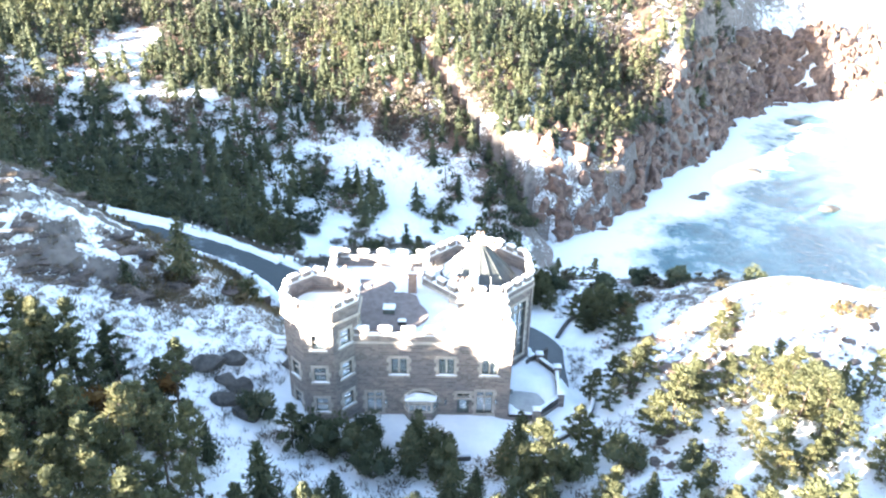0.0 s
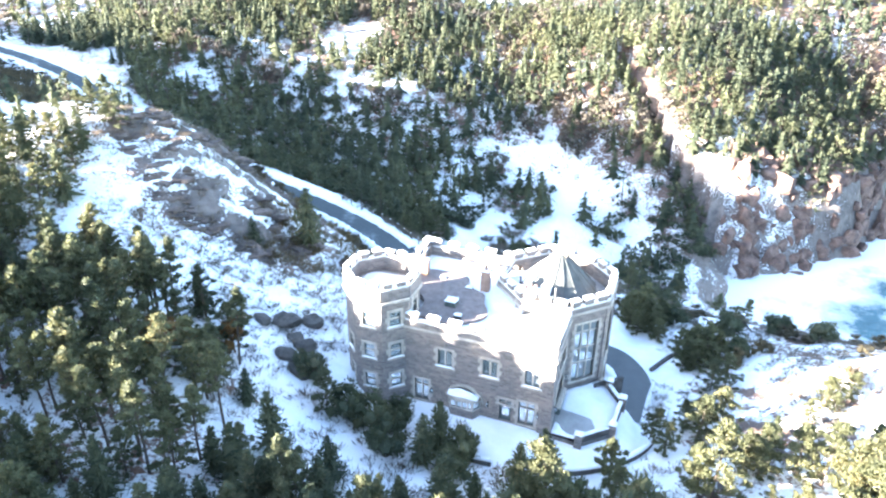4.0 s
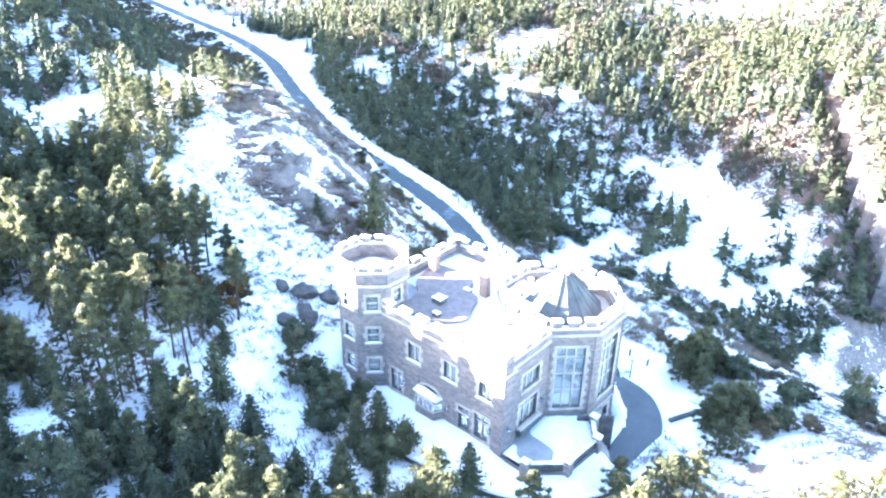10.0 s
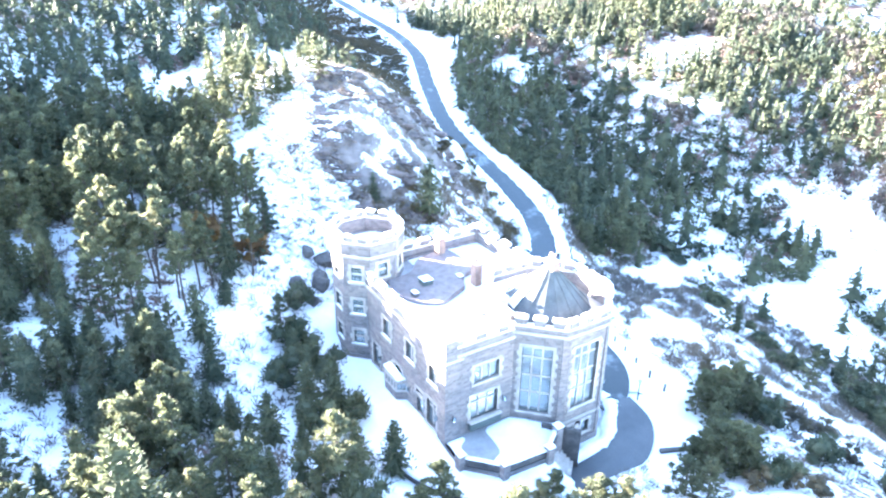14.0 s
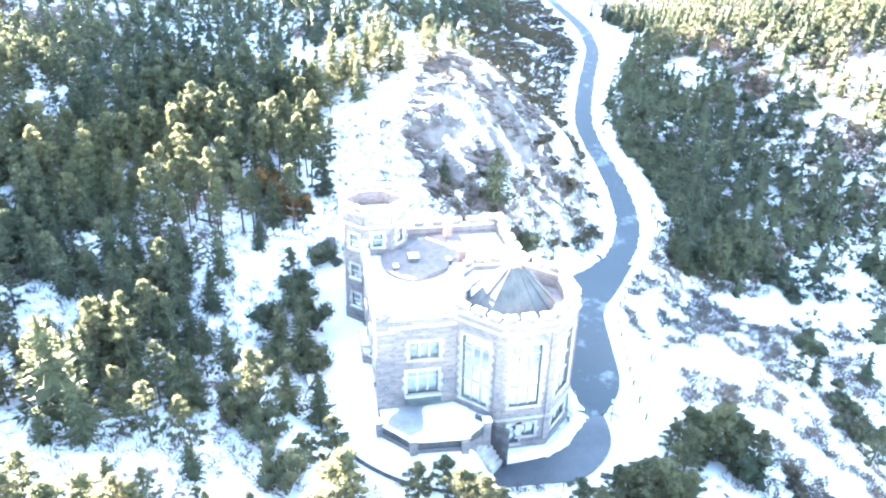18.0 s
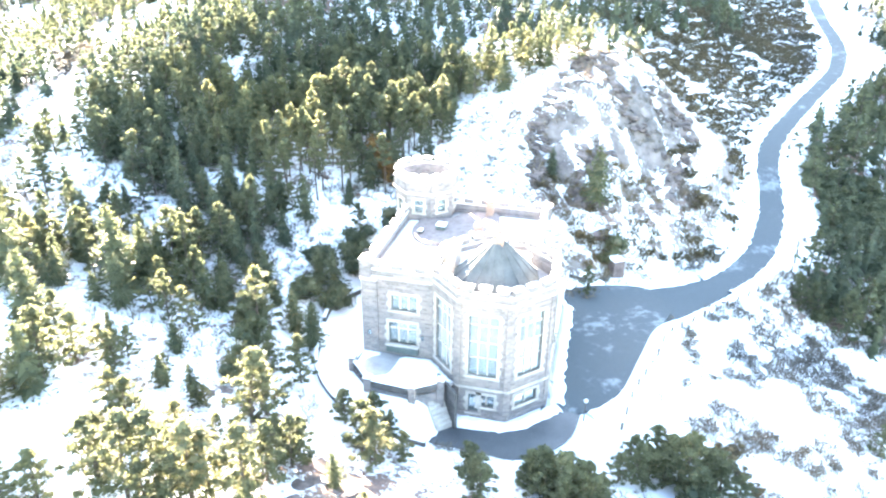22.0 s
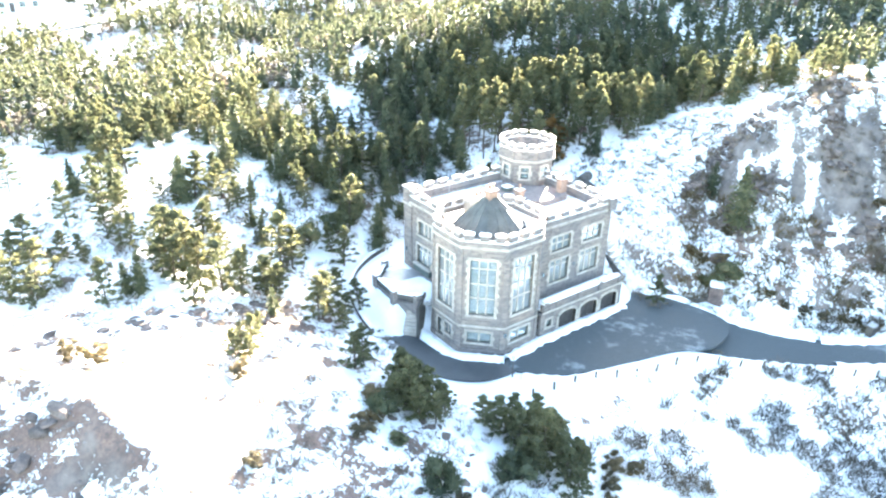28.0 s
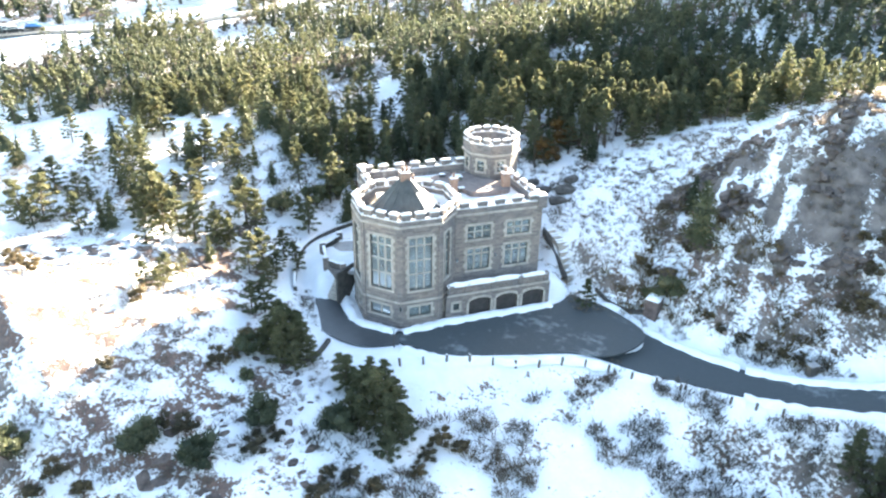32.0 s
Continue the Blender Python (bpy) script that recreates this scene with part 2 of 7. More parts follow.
def make_sea():
    m, nt, b = material("foaming_sea", 0.18)
    geo = nt.nodes.new("ShaderNodeNewGeometry")
    p = geo.outputs["Position"]
    big = noise_node(nt, 0.018, 5, 0.6, p)
    mid = noise_node(nt, 0.09, 6, 0.65, p)
    att = nt.nodes.new("ShaderNodeAttribute")
    att.attribute_name = "surf"
    s = math_node(nt, "ADD", math_node(nt, "MULTIPLY", big.outputs["Fac"], 0.6), math_node(nt, "MULTIPLY", mid.outputs["Fac"], 0.5))
    s = math_node(nt, "ADD", s, math_node(nt, "MULTIPLY", att.outputs["Fac"], 0.55))
    foam = ramp(nt, s, [(0.60, (0, 0, 0)), (0.74, (1, 1, 1))])
    water = ramp(nt, mid.outputs["Fac"], [(0.3, (0.03, 0.09, 0.11)), (0.7, (0.10, 0.22, 0.25))])
    col = mix_color(nt, foam.outputs["Color"], water.outputs["Color"], (0.82, 0.85, 0.86))
    nt.links.new(col, b.inputs["Base Color"])
    r = ramp(nt, foam.outputs["Color"], [(0, (0.15, 0.15, 0.15)), (1, (0.8, 0.8, 0.8))])
    nt.links.new(r.outputs["Color"], b.inputs["Roughness"])
    w = noise_node(nt, 0.5, 5, 0.6, p)
    bump(nt, b, w.outputs["Fac"], 0.6, 0.6)
    return m


SEA = make_sea()


def make_foliage(name, dark, light, warm):
    m, nt, b = material(name, 0.75)
    geo = nt.nodes.new("ShaderNodeNewGeometry")
    info = nt.nodes.new("ShaderNodeObjectInfo")
    r = math_node(nt, "ADD", math_node(nt, "MULTIPLY", geo.outputs["Random Per Island"], 0.6), math_node(nt, "MULTIPLY", info.outputs["Random"], 0.4))
    tone = ramp(nt, r, [(0.1, dark), (0.75, light), (1.0, warm)])
    big = noise_node(nt, 0.05, 3, 0.5, geo.outputs["Position"])
    shift = ramp(nt, big.outputs["Fac"], [(0.35, (0.75, 0.8, 0.8)), (0.65, (1.4, 1.26, 1.02))])
    nt.links.new(mix_color(nt, 1.0, tone.outputs["Color"], shift.outputs["Color"], "MULTIPLY"), b.inputs["Base Color"])
    # thin needles let some light through
    thin = nt.nodes.new("ShaderNodeBsdfTranslucent")
    nt.links.new(b.inputs["Base Color"].links[0].from_socket, thin.inputs["Color"])
    both = nt.nodes.new("ShaderNodeMixShader")
    both.inputs[0].default_value = 0.5
    nt.links.new(b.outputs[0], both.inputs[1])
    nt.links.new(thin.outputs[0], both.inputs[2])
    nt.links.new(both.outputs[0], nt.nodes["Material Output"].inputs["Surface"])
    return m


SPRUCE = make_foliage("spruce_needles", (0.036, 0.052, 0.034), (0.105, 0.122, 0.076), (0.17, 0.158, 0.095))
PINE = make_foliage("pine_needles", (0.048, 0.062, 0.038), (0.125, 0.138, 0.082), (0.195, 0.175, 0.10))
SCRUB = make_foliage("bare_heath_twigs", (0.09, 0.08, 0.075), (0.19, 0.17, 0.15), (0.25, 0.19, 0.15))
BRUSH = make_foliage("olive_brown_brush", (0.05, 0.045, 0.03), (0.12, 0.10, 0.06), (0.17, 0.12, 0.07))
CARPAINT = mottled("dark_car_paint", (0.02, 0.022, 0.025), (0.035, 0.037, 0.04), 0.5, 0.3, 0.0)
BLUETARP = mottled("blue_tarpaulin", (0.05, 0.16, 0.35), (0.09, 0.24, 0.45), 1.0, 0.6, 0.3)
SIDING = mottled("pale_house_siding", (0.45, 0.46, 0.46), (0.58, 0.58, 0.57), 1.0, 0.8, 0.2)
AUTUMN = make_foliage("rusty_leaves", (0.09, 0.045, 0.02), (0.20, 0.11, 0.035), (0.28, 0.17, 0.05))

# ---- helpers for meshes ----
def mesh_object(name, verts, faces, mat, parent=None, label="", smooth=False):
    me = bpy.data.meshes.new(name)
    me.from_pydata([tuple(v) for v in verts], [], [tuple(f) for f in faces])
    me.materials.append(mat)
    if smooth:
        me.shade_smooth()
    ob = new(name, me)
    if parent is not None:
        ob.parent = parent
    if label:
        ob["label"] = label
    return ob


def part(name, bm, mat, parent=None, label=""):
    """Links a bmesh as one mesh object under a thing or a part."""
    me = bpy.data.meshes.new(name)
    bm.normal_update()
    bm.to_mesh(me)
    bm.free()
    me.materials.append(mat)
    ob = new(name, me)
    if parent is not None:
        ob.parent = parent
    if label:
        ob["label"] = label
    return ob


def thing(name, label, category, group="", kind="", at=(0, 0, 0)):
    ob = new(name)
    ob.location = at
    return tagged(ob, label, category, group, kind)


def fold(u):
    return u * u * (3 - 2 * u)


def lattice(ix, iy, seed):
    n = (ix * 374761393 + iy * 668265263 + seed * 1442695041) & 0x7FFFFFFF
    n = ((n ^ (n >> 13)) * 1274126177) & 0x7FFFFFFF
    return ((n ^ (n >> 16)) & 0xFFFF) / 65535.0


def field(x, y, size, seed=1):
    """Smooth value noise in 0..1 with features of that size."""
    x, y = np.asarray(x, float) / size, np.asarray(y, float) / size
    ix, iy = np.floor(x).astype(np.int64), np.floor(y).astype(np.int64)
    fx, fy = fold(x - ix), fold(y - iy)
    a, b = lattice(ix, iy, seed), lattice(ix + 1, iy, seed)
    c, d = lattice(ix, iy + 1, seed), lattice(ix + 1, iy + 1, seed)
    return (a * (1 - fx) + b * fx) * (1 - fy) + (c * (1 - fx) + d * fx) * fy


def rough_field(x, y, size, seed=1, octaves=4):
    total, amp, norm = 0, 1.0, 0
    for k in range(octaves):
        total = total + amp * field(x, y, size / 2**k, seed + 17 * k)
        norm += amp
        amp *= 0.5
    return total / norm


def within(x, y, x0, x1, y0, y1, soft):
    """1 inside the rectangle, fading to 0 over soft metres outside."""
    d = np.hypot(np.maximum(np.maximum(x0 - x, x - x1), 0), np.maximum(np.maximum(y0 - y, y - y1), 0))
    return 1 - fold(np.clip(d / soft, 0, 1))


# ---- the lie of the land ----
SWELLS = [
    (12, 62, -9.9), (-75, -28, 5.5), (12, 14, -4.7), (-50, 62, -1.2), (-150, -6, 24.5), (-50, 14, 14.1),
    (-75, -60, 9.1), (58, 62, -8.1), (-8, 14, -1.1), (-150, 62, -14.2), (58, 118, -18.6), (-8, -60, -0.8),
    (-8, 88, -14.3), (12, 118, 10.3), (-28, 36, -9.8), (-75, 62, -14.5), (-105, 14, 6.8), (12, -6, -4.0),
    (34, -6, 0.9), (-105, 88, 5.5), (-28, -60, 8.0), (-105, -60, 9.7), (34, -60, 3.5), (58, -6, -2.0),
    (-75, 118, 3.2), (-75, 36, 2.8), (34, 62, -11.6), (-28, -28, 5.3), (-50, -6, -4.3), (12, -28, 4.4),
    (-8, -28, -4.5), (34, 14, 4.8), (58, 36, -8.0),
]
MOUNDS = [
    (-80, -54, 24, 5.5), (-49, -44, 13, 3.0),
    (-20.7, 17.2, 3.5, -1.2),
    (-45.5, 14.4, 8, 1.3), (-39, 10.3, 7, 1.9), (-37.4, 18.6, 7, 1.1), (-36.7, 28.5, 7, -2.1), (-38, 6.5, 7, -2.0), (-57.5, 10, 10, 2.1), (-52, 24, 8, -0.4),
    (-24, 20.5, 6, -0.5), (-28, 11, 8, -1.8), (-60, 30, 9, -2.4), (-26, 94.5, 14, -2.0), (-22.8, 57.4, 12, -2.4), (3.3, 82.5, 14, -3.0), (-30.7, 75.6, 13, -4.0),
    (28, 102, 10, -2.2), (-20.7, 42.2, 9, -0.6), (-45.7, 49, 9, 0.3), (36, 14, 10, 0.3), (49, 12, 12, 4.2), (36, 3.2, 9, 0.2), (29.3, 22.9, 7, -0.7),
    (62, 8, 14, 8.4), (-67, 42.2, 12, -1.6), (-85, 49, 14, 0.4), (-105, 58, 16, -0.5), (-125, 65.5, 18, 1.1), (-150, 69.5, 20, 6.0), (-190, 73, 26, -1.8),
    (-75, 60, 14, 4.8), (-61, 88, 16, 0.1), (-82, 84, 16, -2.0),
]
ROADLINE = [(-11, 18.2, -0.35), (-15, 21.2, -0.95), (-19.5, 25.9, -1.5), (-26, 32, -1.8), (-35, 36.8, -1.5), (-47, 39.8, -0.2), (-57, 40.6, 1.7),
            (-67, 42.2, 3.0), (-79, 46.3, 4.1), (-97, 54.2, 5.6), (-118, 63.5, 7.6), (-140, 68.5, 9.8), (-163, 70, 12.0), (-204, 75, 15), (-250, 84, 18), (-320, 100, 20)]
SEA_Z = -24.0


def smooth_line(points, n=8):
    """Catmull-Rom through the points."""
    p = np.array([points[0], *points, points[-1]], float)
    out = []
    for k in range(1, len(p) - 2):
        for s in np.linspace(0, 1, n, endpoint=False):
            a, b, c, d = p[k - 1 : k + 3]
            out.append(0.5 * (2 * b + (c - a) * s + (2 * a - 5 * b + 4 * c - d) * s**2 + (3 * b - a - 3 * c + d) * s**3))
    return np.array(out + [p[-2]])


ROAD_C = smooth_line(ROADLINE)


def near_line(x, y, line):
    """Distance to a polyline, its height there, and the side (positive: to its right when walked)."""
    best, high, side = np.full(np.shape(x), 1e9), np.zeros(np.shape(x)), np.zeros(np.shape(x))
    for a, b in zip(line[:-1], line[1:]):
        d = b[:2] - a[:2]
        s = np.clip(((x - a[0]) * d[0] + (y - a[1]) * d[1]) / (d @ d), 0, 1)
        far = np.hypot(x - a[0] - s * d[0], y - a[1] - s * d[1])
        closer = far < best
        best = np.where(closer, far, best)
        high = np.where(closer, a[2] + s * (b[2] - a[2]), high)
        side = np.where(closer, np.sign((x - a[0]) * d[1] - (y - a[1]) * d[0]), side)
    return best, high, side


def shore(x, y):
    """Metres out to sea (positive), and whether the northern cliffs are the nearer shore."""
    wob = 10 * (rough_field(x, y, 30, 5) - 0.5)
    yn = np.interp(x, [20, 43, 63, 87, 100, 125, 200, 420], [76, 92, 118, 148, 175, 200, 216, 240])
    ys = np.interp(x, [20, 35, 50, 75, 100, 130, 420], [76, 66, 55, 36, 0, -60, -420])
    dn, ds = 0.72 * (yn - y) + wob, 0.8 * (y - ys) + wob
    dn, ds = np.where(x < 28, np.minimum(dn, 1.1 * (x - 28)), dn), np.where(x < 28, np.minimum(ds, 1.1 * (x - 28)), ds)
    return np.minimum(dn, ds), dn < ds


def crag_area(x, y):
    """1 on the bare rock above the bend of the road, fading out round it."""
    u, v = 0.94 * (x + 41) - 0.34 * (y - 15.5), 0.34 * (x + 41) + 0.94 * (y - 15.5)
    edge = np.hypot(u / 15.5, v / 10.5) + 0.5 * (rough_field(x, y, 7, 23) - 0.5)
    return 1 - fold(np.clip((edge - 0.75) / 0.4, 0, 1))


def ground_z(x, y):
    x, y = np.asarray(x, float), np.asarray(y, float)
    z = 6 + 0.085 * np.maximum(0, -x - 40) + 0.17 * np.maximum(0, np.minimum(y, 330) - 108) + 0.1 * np.maximum(0, -np.maximum(y, -260) - 60)
    for a, b, c in SWELLS:
        r = 20 + 0.14 * math.hypot(a, b)
        z = z + c * np.exp(-((x - a) ** 2 + (y - b) ** 2) / (r * r))
    z = z + 12 * np.exp(-((x + 194) ** 2 + (y - 27) ** 2) / 1400) - 3 * np.exp(-((x + 136) ** 2 + (y - 1) ** 2) / 900) - 6 * np.exp(-((x + 78) ** 2 + (y + 51) ** 2) / 800) - 2.5 * np.exp(-((x + 33) ** 2 + (y + 37) ** 2) / 160)
    for a, b, r, c in MOUNDS:
        z = z + c * np.exp(-((x - a) ** 2 + (y - b) ** 2) / (r * r))
    away = np.hypot(x, y)
    z = z + (rough_field(x, y, 16, 3) - 0.5) * np.clip((away - 14) / 40, 0, 1) * 2.4 + (rough_field(x, y, 4, 9) - 0.5) * 0.7 * np.clip((away - 16) / 20, 0, 1)
    # the rock crag above the bend of the road
    crag = crag_area(x, y)
    along, over = 0.8 * x + 0.6 * y, 0.8 * y - 0.6 * x
    ribs = np.abs(rough_field(along / 2.6, over, 5.2, 21) - 0.5) * 4
    ledge = z / 1.5 + 1.6 * rough_field(along / 2, over, 4, 8)
    steps = np.floor(ledge) + np.clip((ledge - np.floor(ledge)) * 2.6 - 1.6, 0, 1) - ledge + 0.5
    z = z + crag * (1.6 * (0.5 - ribs) + 1.0 * steps + 0.9 * (rough_field(along / 2, over, 1.9, 28, 2) - 0.5))
    # cliffs and the sea bed
    sd, north = shore(x, y)
    rock = rough_field(x, y, 11, 31) + 0.9 * (np.abs(rough_field(x + 0.5 * y, y - 0.5 * x, 6, 37, 3) - 0.5) - 0.2)
    cap = np.where(north, SEA_Z - 3 + (-sd + 6 * (rock - 0.5)) * np.interp(x, [75, 110], [2.0, 1.5]), SEA_Z - 3 + (-sd + 4 * (rock - 0.5)) * 0.9)
    z = np.minimum(z, np.maximum(cap, SEA_Z - 8))
    # level ground made for the house, the yard and the road
    d, high, _ = near_line(x, y, ROAD_C)
    w = 1 - fold(np.clip((d - 2.6 - 1.8 * np.clip((x + 25) / 8, 0, 1)) / 6.0, 0, 1))
    z = z * (1 - w) + (high - 0.06) * w
    for x0, x1, y0, y1, level, soft in (
        (-15, 9, 9, 20.0, -0.30, 3.5),
        (6, 13.2, 1, 13.5, -0.5, 3.0),
        (-9, 7, -8.0, 3, 2.75, 3.0),
        (7, 12.0, -7.5, 1.5, 2.3, 2.5),
        (-13, -10.5, 4, 9, 1.2, 2.5),
        (57, 84, -131, -119, 12.2, 7.0),
    ):
        w = within(x, y, x0, x1, y0, y1, soft)
        z = z * (1 - w) + level * w
    return z


LANE = smooth_line([(95, -113, 12), (70, -118, 12), (52, -123, 12.3), (36, -126, 12.6), (20, -129, 13), (2, -138, 14), (-20, -158, 16)])


def density(x, y):
    """How thickly trees grow, 0 to 1, and how much of it is low scrub."""
    x, y = np.asarray(x, float), np.asarray(y, float)
    clump, gaps = rough_field(x, y, 14, 41, 3), rough_field(x, y, 30, 43, 2)
    tight = rough_field(x, y, 6.5, 47, 2)
    road, _, side = near_line(x, y, ROAD_C)
    d = np.zeros(x.shape)
    low = np.zeros(x.shape)
    south = np.clip((-y - np.where(x > -11, 14.5, np.where(x > -25, 9.5, 5.0))) / 4, 0, 1) * np.clip((14 - x) / 8, 0, 1) * np.clip((clump - np.where(x > -11, 0.30, 0.25)) * 6, 0, 1)
    d = np.maximum(d, np.where(x < -15, 0.78, 0.55) * south)
    ridge = np.clip((-x - 46) / 7, 0, 1) * np.clip((road - 22) / 8, 0, 1) * (side < 0) * np.clip((clump - 0.30) * 6, 0, 1)
    d = np.maximum(d, 0.7 * ridge)
    far_south = np.clip((-y - 24 - 0.5 * np.maximum(x, 0)) / 8, 0, 1) * np.clip((62 - x) / 10, 0, 1) * np.clip((clump - 0.30) * 6, 0, 1)
    d = np.maximum(d, 0.8 * far_south)
    beyond = (y < np.where(x > 40, -134, -140)) * np.clip((125 - x) / 10, 0, 1) * np.clip((clump - 0.25) * 6, 0, 1)
    d = np.maximum(d, 0.9 * beyond)
    thicket = within(x, y, -21, 11, -36, -18.5, 3.0) * np.clip((clump - 0.22) * 7, 0, 1)
    d = np.maximum(d, np.where(x > -8, 0.36, 0.5) * thicket)
    sparse = ((x > 8) & (x < 62) & (y > -75) & (y < 2)) * np.clip((tight - 0.60) * 8, 0, 1) * 0.30
    d = np.maximum(d, sparse)
    belt = (side > 0) * (x < -26) * np.clip((road - 5.5) / 2, 0, 1) * np.clip((np.where(x < -40, 42, 30) - road) / 5, 0, 1) * np.clip((x + 125) / 20, 0, 1) * np.clip((clump - 0.22) * 8, 0, 1)
    d = np.maximum(d, 1.0 * belt)
    low = np.maximum(low, 0.35 * belt)
    under = (side < 0) * (x < -64) * np.clip((40 - road) / 8, 0, 1) * np.clip((clump - 0.35) * 6, 0, 1)
    d = np.maximum(d, 0.5 * under * (road > 24))
    north = np.clip((y - 92 - 8 * (gaps - 0.5)) / 8, 0, 1) * np.clip((clump - np.where(x > -30, 0.16, 0.27)) * 6, 0, 1)
    d = np.maximum(d, 0.95 * north)
    west = np.clip((-x - 82) / 14, 0, 1) * (side > 0) * np.clip((road - 7) / 5, 0, 1) * np.clip((clump - 0.30) * 6, 0, 1)
    d = np.maximum(d, 0.85 * west)
    dale = (side >= 0) * (x > -85) * (x < 26) * np.clip((y - 42) / 8, 0, 1) * np.clip((96 - y) / 6, 0, 1) * np.clip((tight * 0.6 + clump * 0.4 - np.where(x < -22, 0.36, 0.50)) * 9, 0, 1)
    d = np.maximum(d, 0.9 * dale)
    low = np.maximum(low, 0.6 * (dale > 0.2))
    slope = (x > -32) * (x < -12.5) * (y > -12) * (y < 15) * np.clip((tight - 0.55) * 8, 0, 1)
    d = np.maximum(d, 0.16 * slope)
    low = np.maximum(low, 0.75 * (slope > 0.05))
    clear = np.maximum(0.8 * within(x, y, -17, -9, -17, -4, 3.0), 0.45 * within(x, y, -24, -12, -18, -9, 3.0))
    clear = np.maximum(clear, 0.75 * within(x, y, -7, 3, -40, -31, 3.0))
    clear = np.maximum(clear, np.maximum(0.85 * within(x, y, -70, -61, -10, 0, 3.0), 0.75 * within(x, y, -60, -55, 8, 14, 3.0)))
    clear = np.maximum(clear, within(x, y, -13, 13.5, -9.5, 22, 1.5))
    clear = np.maximum(clear, within(x, y, -9, 15, -15, 0, 1.5))
    d = d * (1 - clear) * np.clip((road - 3.4) / 1.0, 0, 1)
    d = d * (1 - 0.97 * crag_area(x, y))
    lot = np.maximum(within(x, y, 46, 84, -132, -108, 3), within(x, y, 12, 40, -152, -136, 3))
    d = d * (1 - np.maximum(lot, 1 - np.clip(near_line(x, y, LANE)[0] / 4 - 0.6, 0, 1)))
    sd, _ = shore(x, y)
    return d * np.clip((-sd - 7) / 4, 0, 1), low


def shade_cover(x, y):
    """Where woods and scrub keep the snow off the ground."""
    return density(x, y)[0] * np.clip(rough_field(x, y, 3.5, 61, 2) * 2.2 - 0.5, 0, 1)


def stretched(lo, hi, a, b, step, grow=1.07):
    """Even steps between a and b, growing outside."""
    mid = list(np.arange(a, b, step))
    for end, sign in ((lo, -1), (hi, 1)):
        at, s, out = (a if sign < 0 else mid[-1]), step, []
        while sign * (end - at) > 0:
            s *= grow
            at += sign * s
            out.append(at)
        mid = out[::-1] + mid if sign < 0 else mid + out
    return np.array(mid)


GX, GY = stretched(-900, 900, -64, 46, 0.55, 1.06), stretched(-900, 900, -34, 50, 0.55, 1.06)


def build_ground():
    xx, yy = np.meshgrid(GX, GY, indexing="ij")
    zz = ground_z(xx, yy)
    nx, ny = xx.shape
    verts = np.stack([xx, yy, zz], -1).reshape(-1, 3)
    idx = np.arange(nx * ny).reshape(nx, ny)
    faces = np.stack([idx[:-1, :-1], idx[1:, :-1], idx[1:, 1:], idx[:-1, 1:]], -1).reshape(-1, 4)
    me = bpy.data.meshes.new("ground")
    me.from_pydata(verts.tolist(), [], faces.tolist())
    me.materials.append(GROUND)
    me.shade_smooth()
    crag = crag_area(xx, yy)
    knoll = np.maximum(np.exp(-(((xx - 34) / 18) ** 2 + ((yy - 14) / 14) ** 2)), 1.6 * np.exp(-(((xx - 24) / 12) ** 2 + ((yy - 31) / 5) ** 2)))
    sd, north = shore(xx, yy)
    cliff = np.clip(1 - np.abs(sd + 8) / 16, 0, 1)
    d, _, _ = near_line(xx, yy, ROAD_C)
    kept = np.maximum(1 - np.clip((d - 3) / 3, 0, 1), within(xx, yy, -14, 14, -9, 19, 4))
    woods = np.clip((np.hypot(xx, yy - 20) - 70) / 60, 0, 1)
    faces = rough_field((0.8 * xx + 0.6 * yy) / 2.4, 0.8 * yy - 0.6 * xx, 1.5, 83, 4)
    patch = rough_field((0.9 * xx - 0.44 * yy) / 2.2, 0.9 * yy + 0.44 * xx, 1.2, 63, 4)
    heath = np.clip((xx - 16) / 6, 0, 1) * np.clip((yy + 12) / 12, 0, 1) * np.clip((40 - yy) / 6, 0, 1)
    bare = crag * (0.10 + 0.9 * (faces - 0.5)) + heath * (0.75 * (patch - 0.5) + 0.06) + 0.03 * knoll + np.where(north, -0.10, 0.16) * cliff - 0.22 * np.clip((xx - 95) / 15, 0, 1) * (yy > 150) + 0.06 * woods + 0.07 * np.clip((yy - 92) / 12, 0, 1) * np.clip((xx + 150) / 40, 0, 1) + 0.26 * shade_cover(xx, yy) - 0.5 * kept
    att = me.attributes.new("bare", "FLOAT", "POINT")
    att.data.foreach_set("value", bare.reshape(-1))
    att = me.attributes.new("rocky", "FLOAT", "POINT")
    att.data.foreach_set("value", np.maximum(crag, np.maximum(cliff, 0.3 * heath)).reshape(-1))
    tagged(new("ground", me), "snow-covered heath and rock around the castle", "ground", kind="structure")


build_ground()


def build_sea():
    xs, ys = np.linspace(10, 900, 120), np.linspace(-700, 330, 140)
    xx, yy = np.meshgrid(xs, ys, indexing="ij")
    sd, _ = shore(xx, yy)
    zz = SEA_Z + 0.8 * (rough_field(xx, yy, 14, 77) - 0.5)
    idx = np.arange(xx.size).reshape(xx.shape)
    faces = np.stack([idx[:-1, :-1], idx[1:, :-1], idx[1:, 1:], idx[:-1, 1:]], -1).reshape(-1, 4)
    ob = mesh_object("water", np.stack([xx, yy, zz], -1).reshape(-1, 3).tolist(), faces.tolist(), SEA, smooth=True)
    att = ob.data.attributes.new("surf", "FLOAT", "POINT")
    att.data.foreach_set("value", (np.exp(-np.maximum(sd, 0) / 15) * 0.6).reshape(-1))
    tagged(ob, "rough blue-green sea with white surf", "sea", kind="structure")


build_sea()


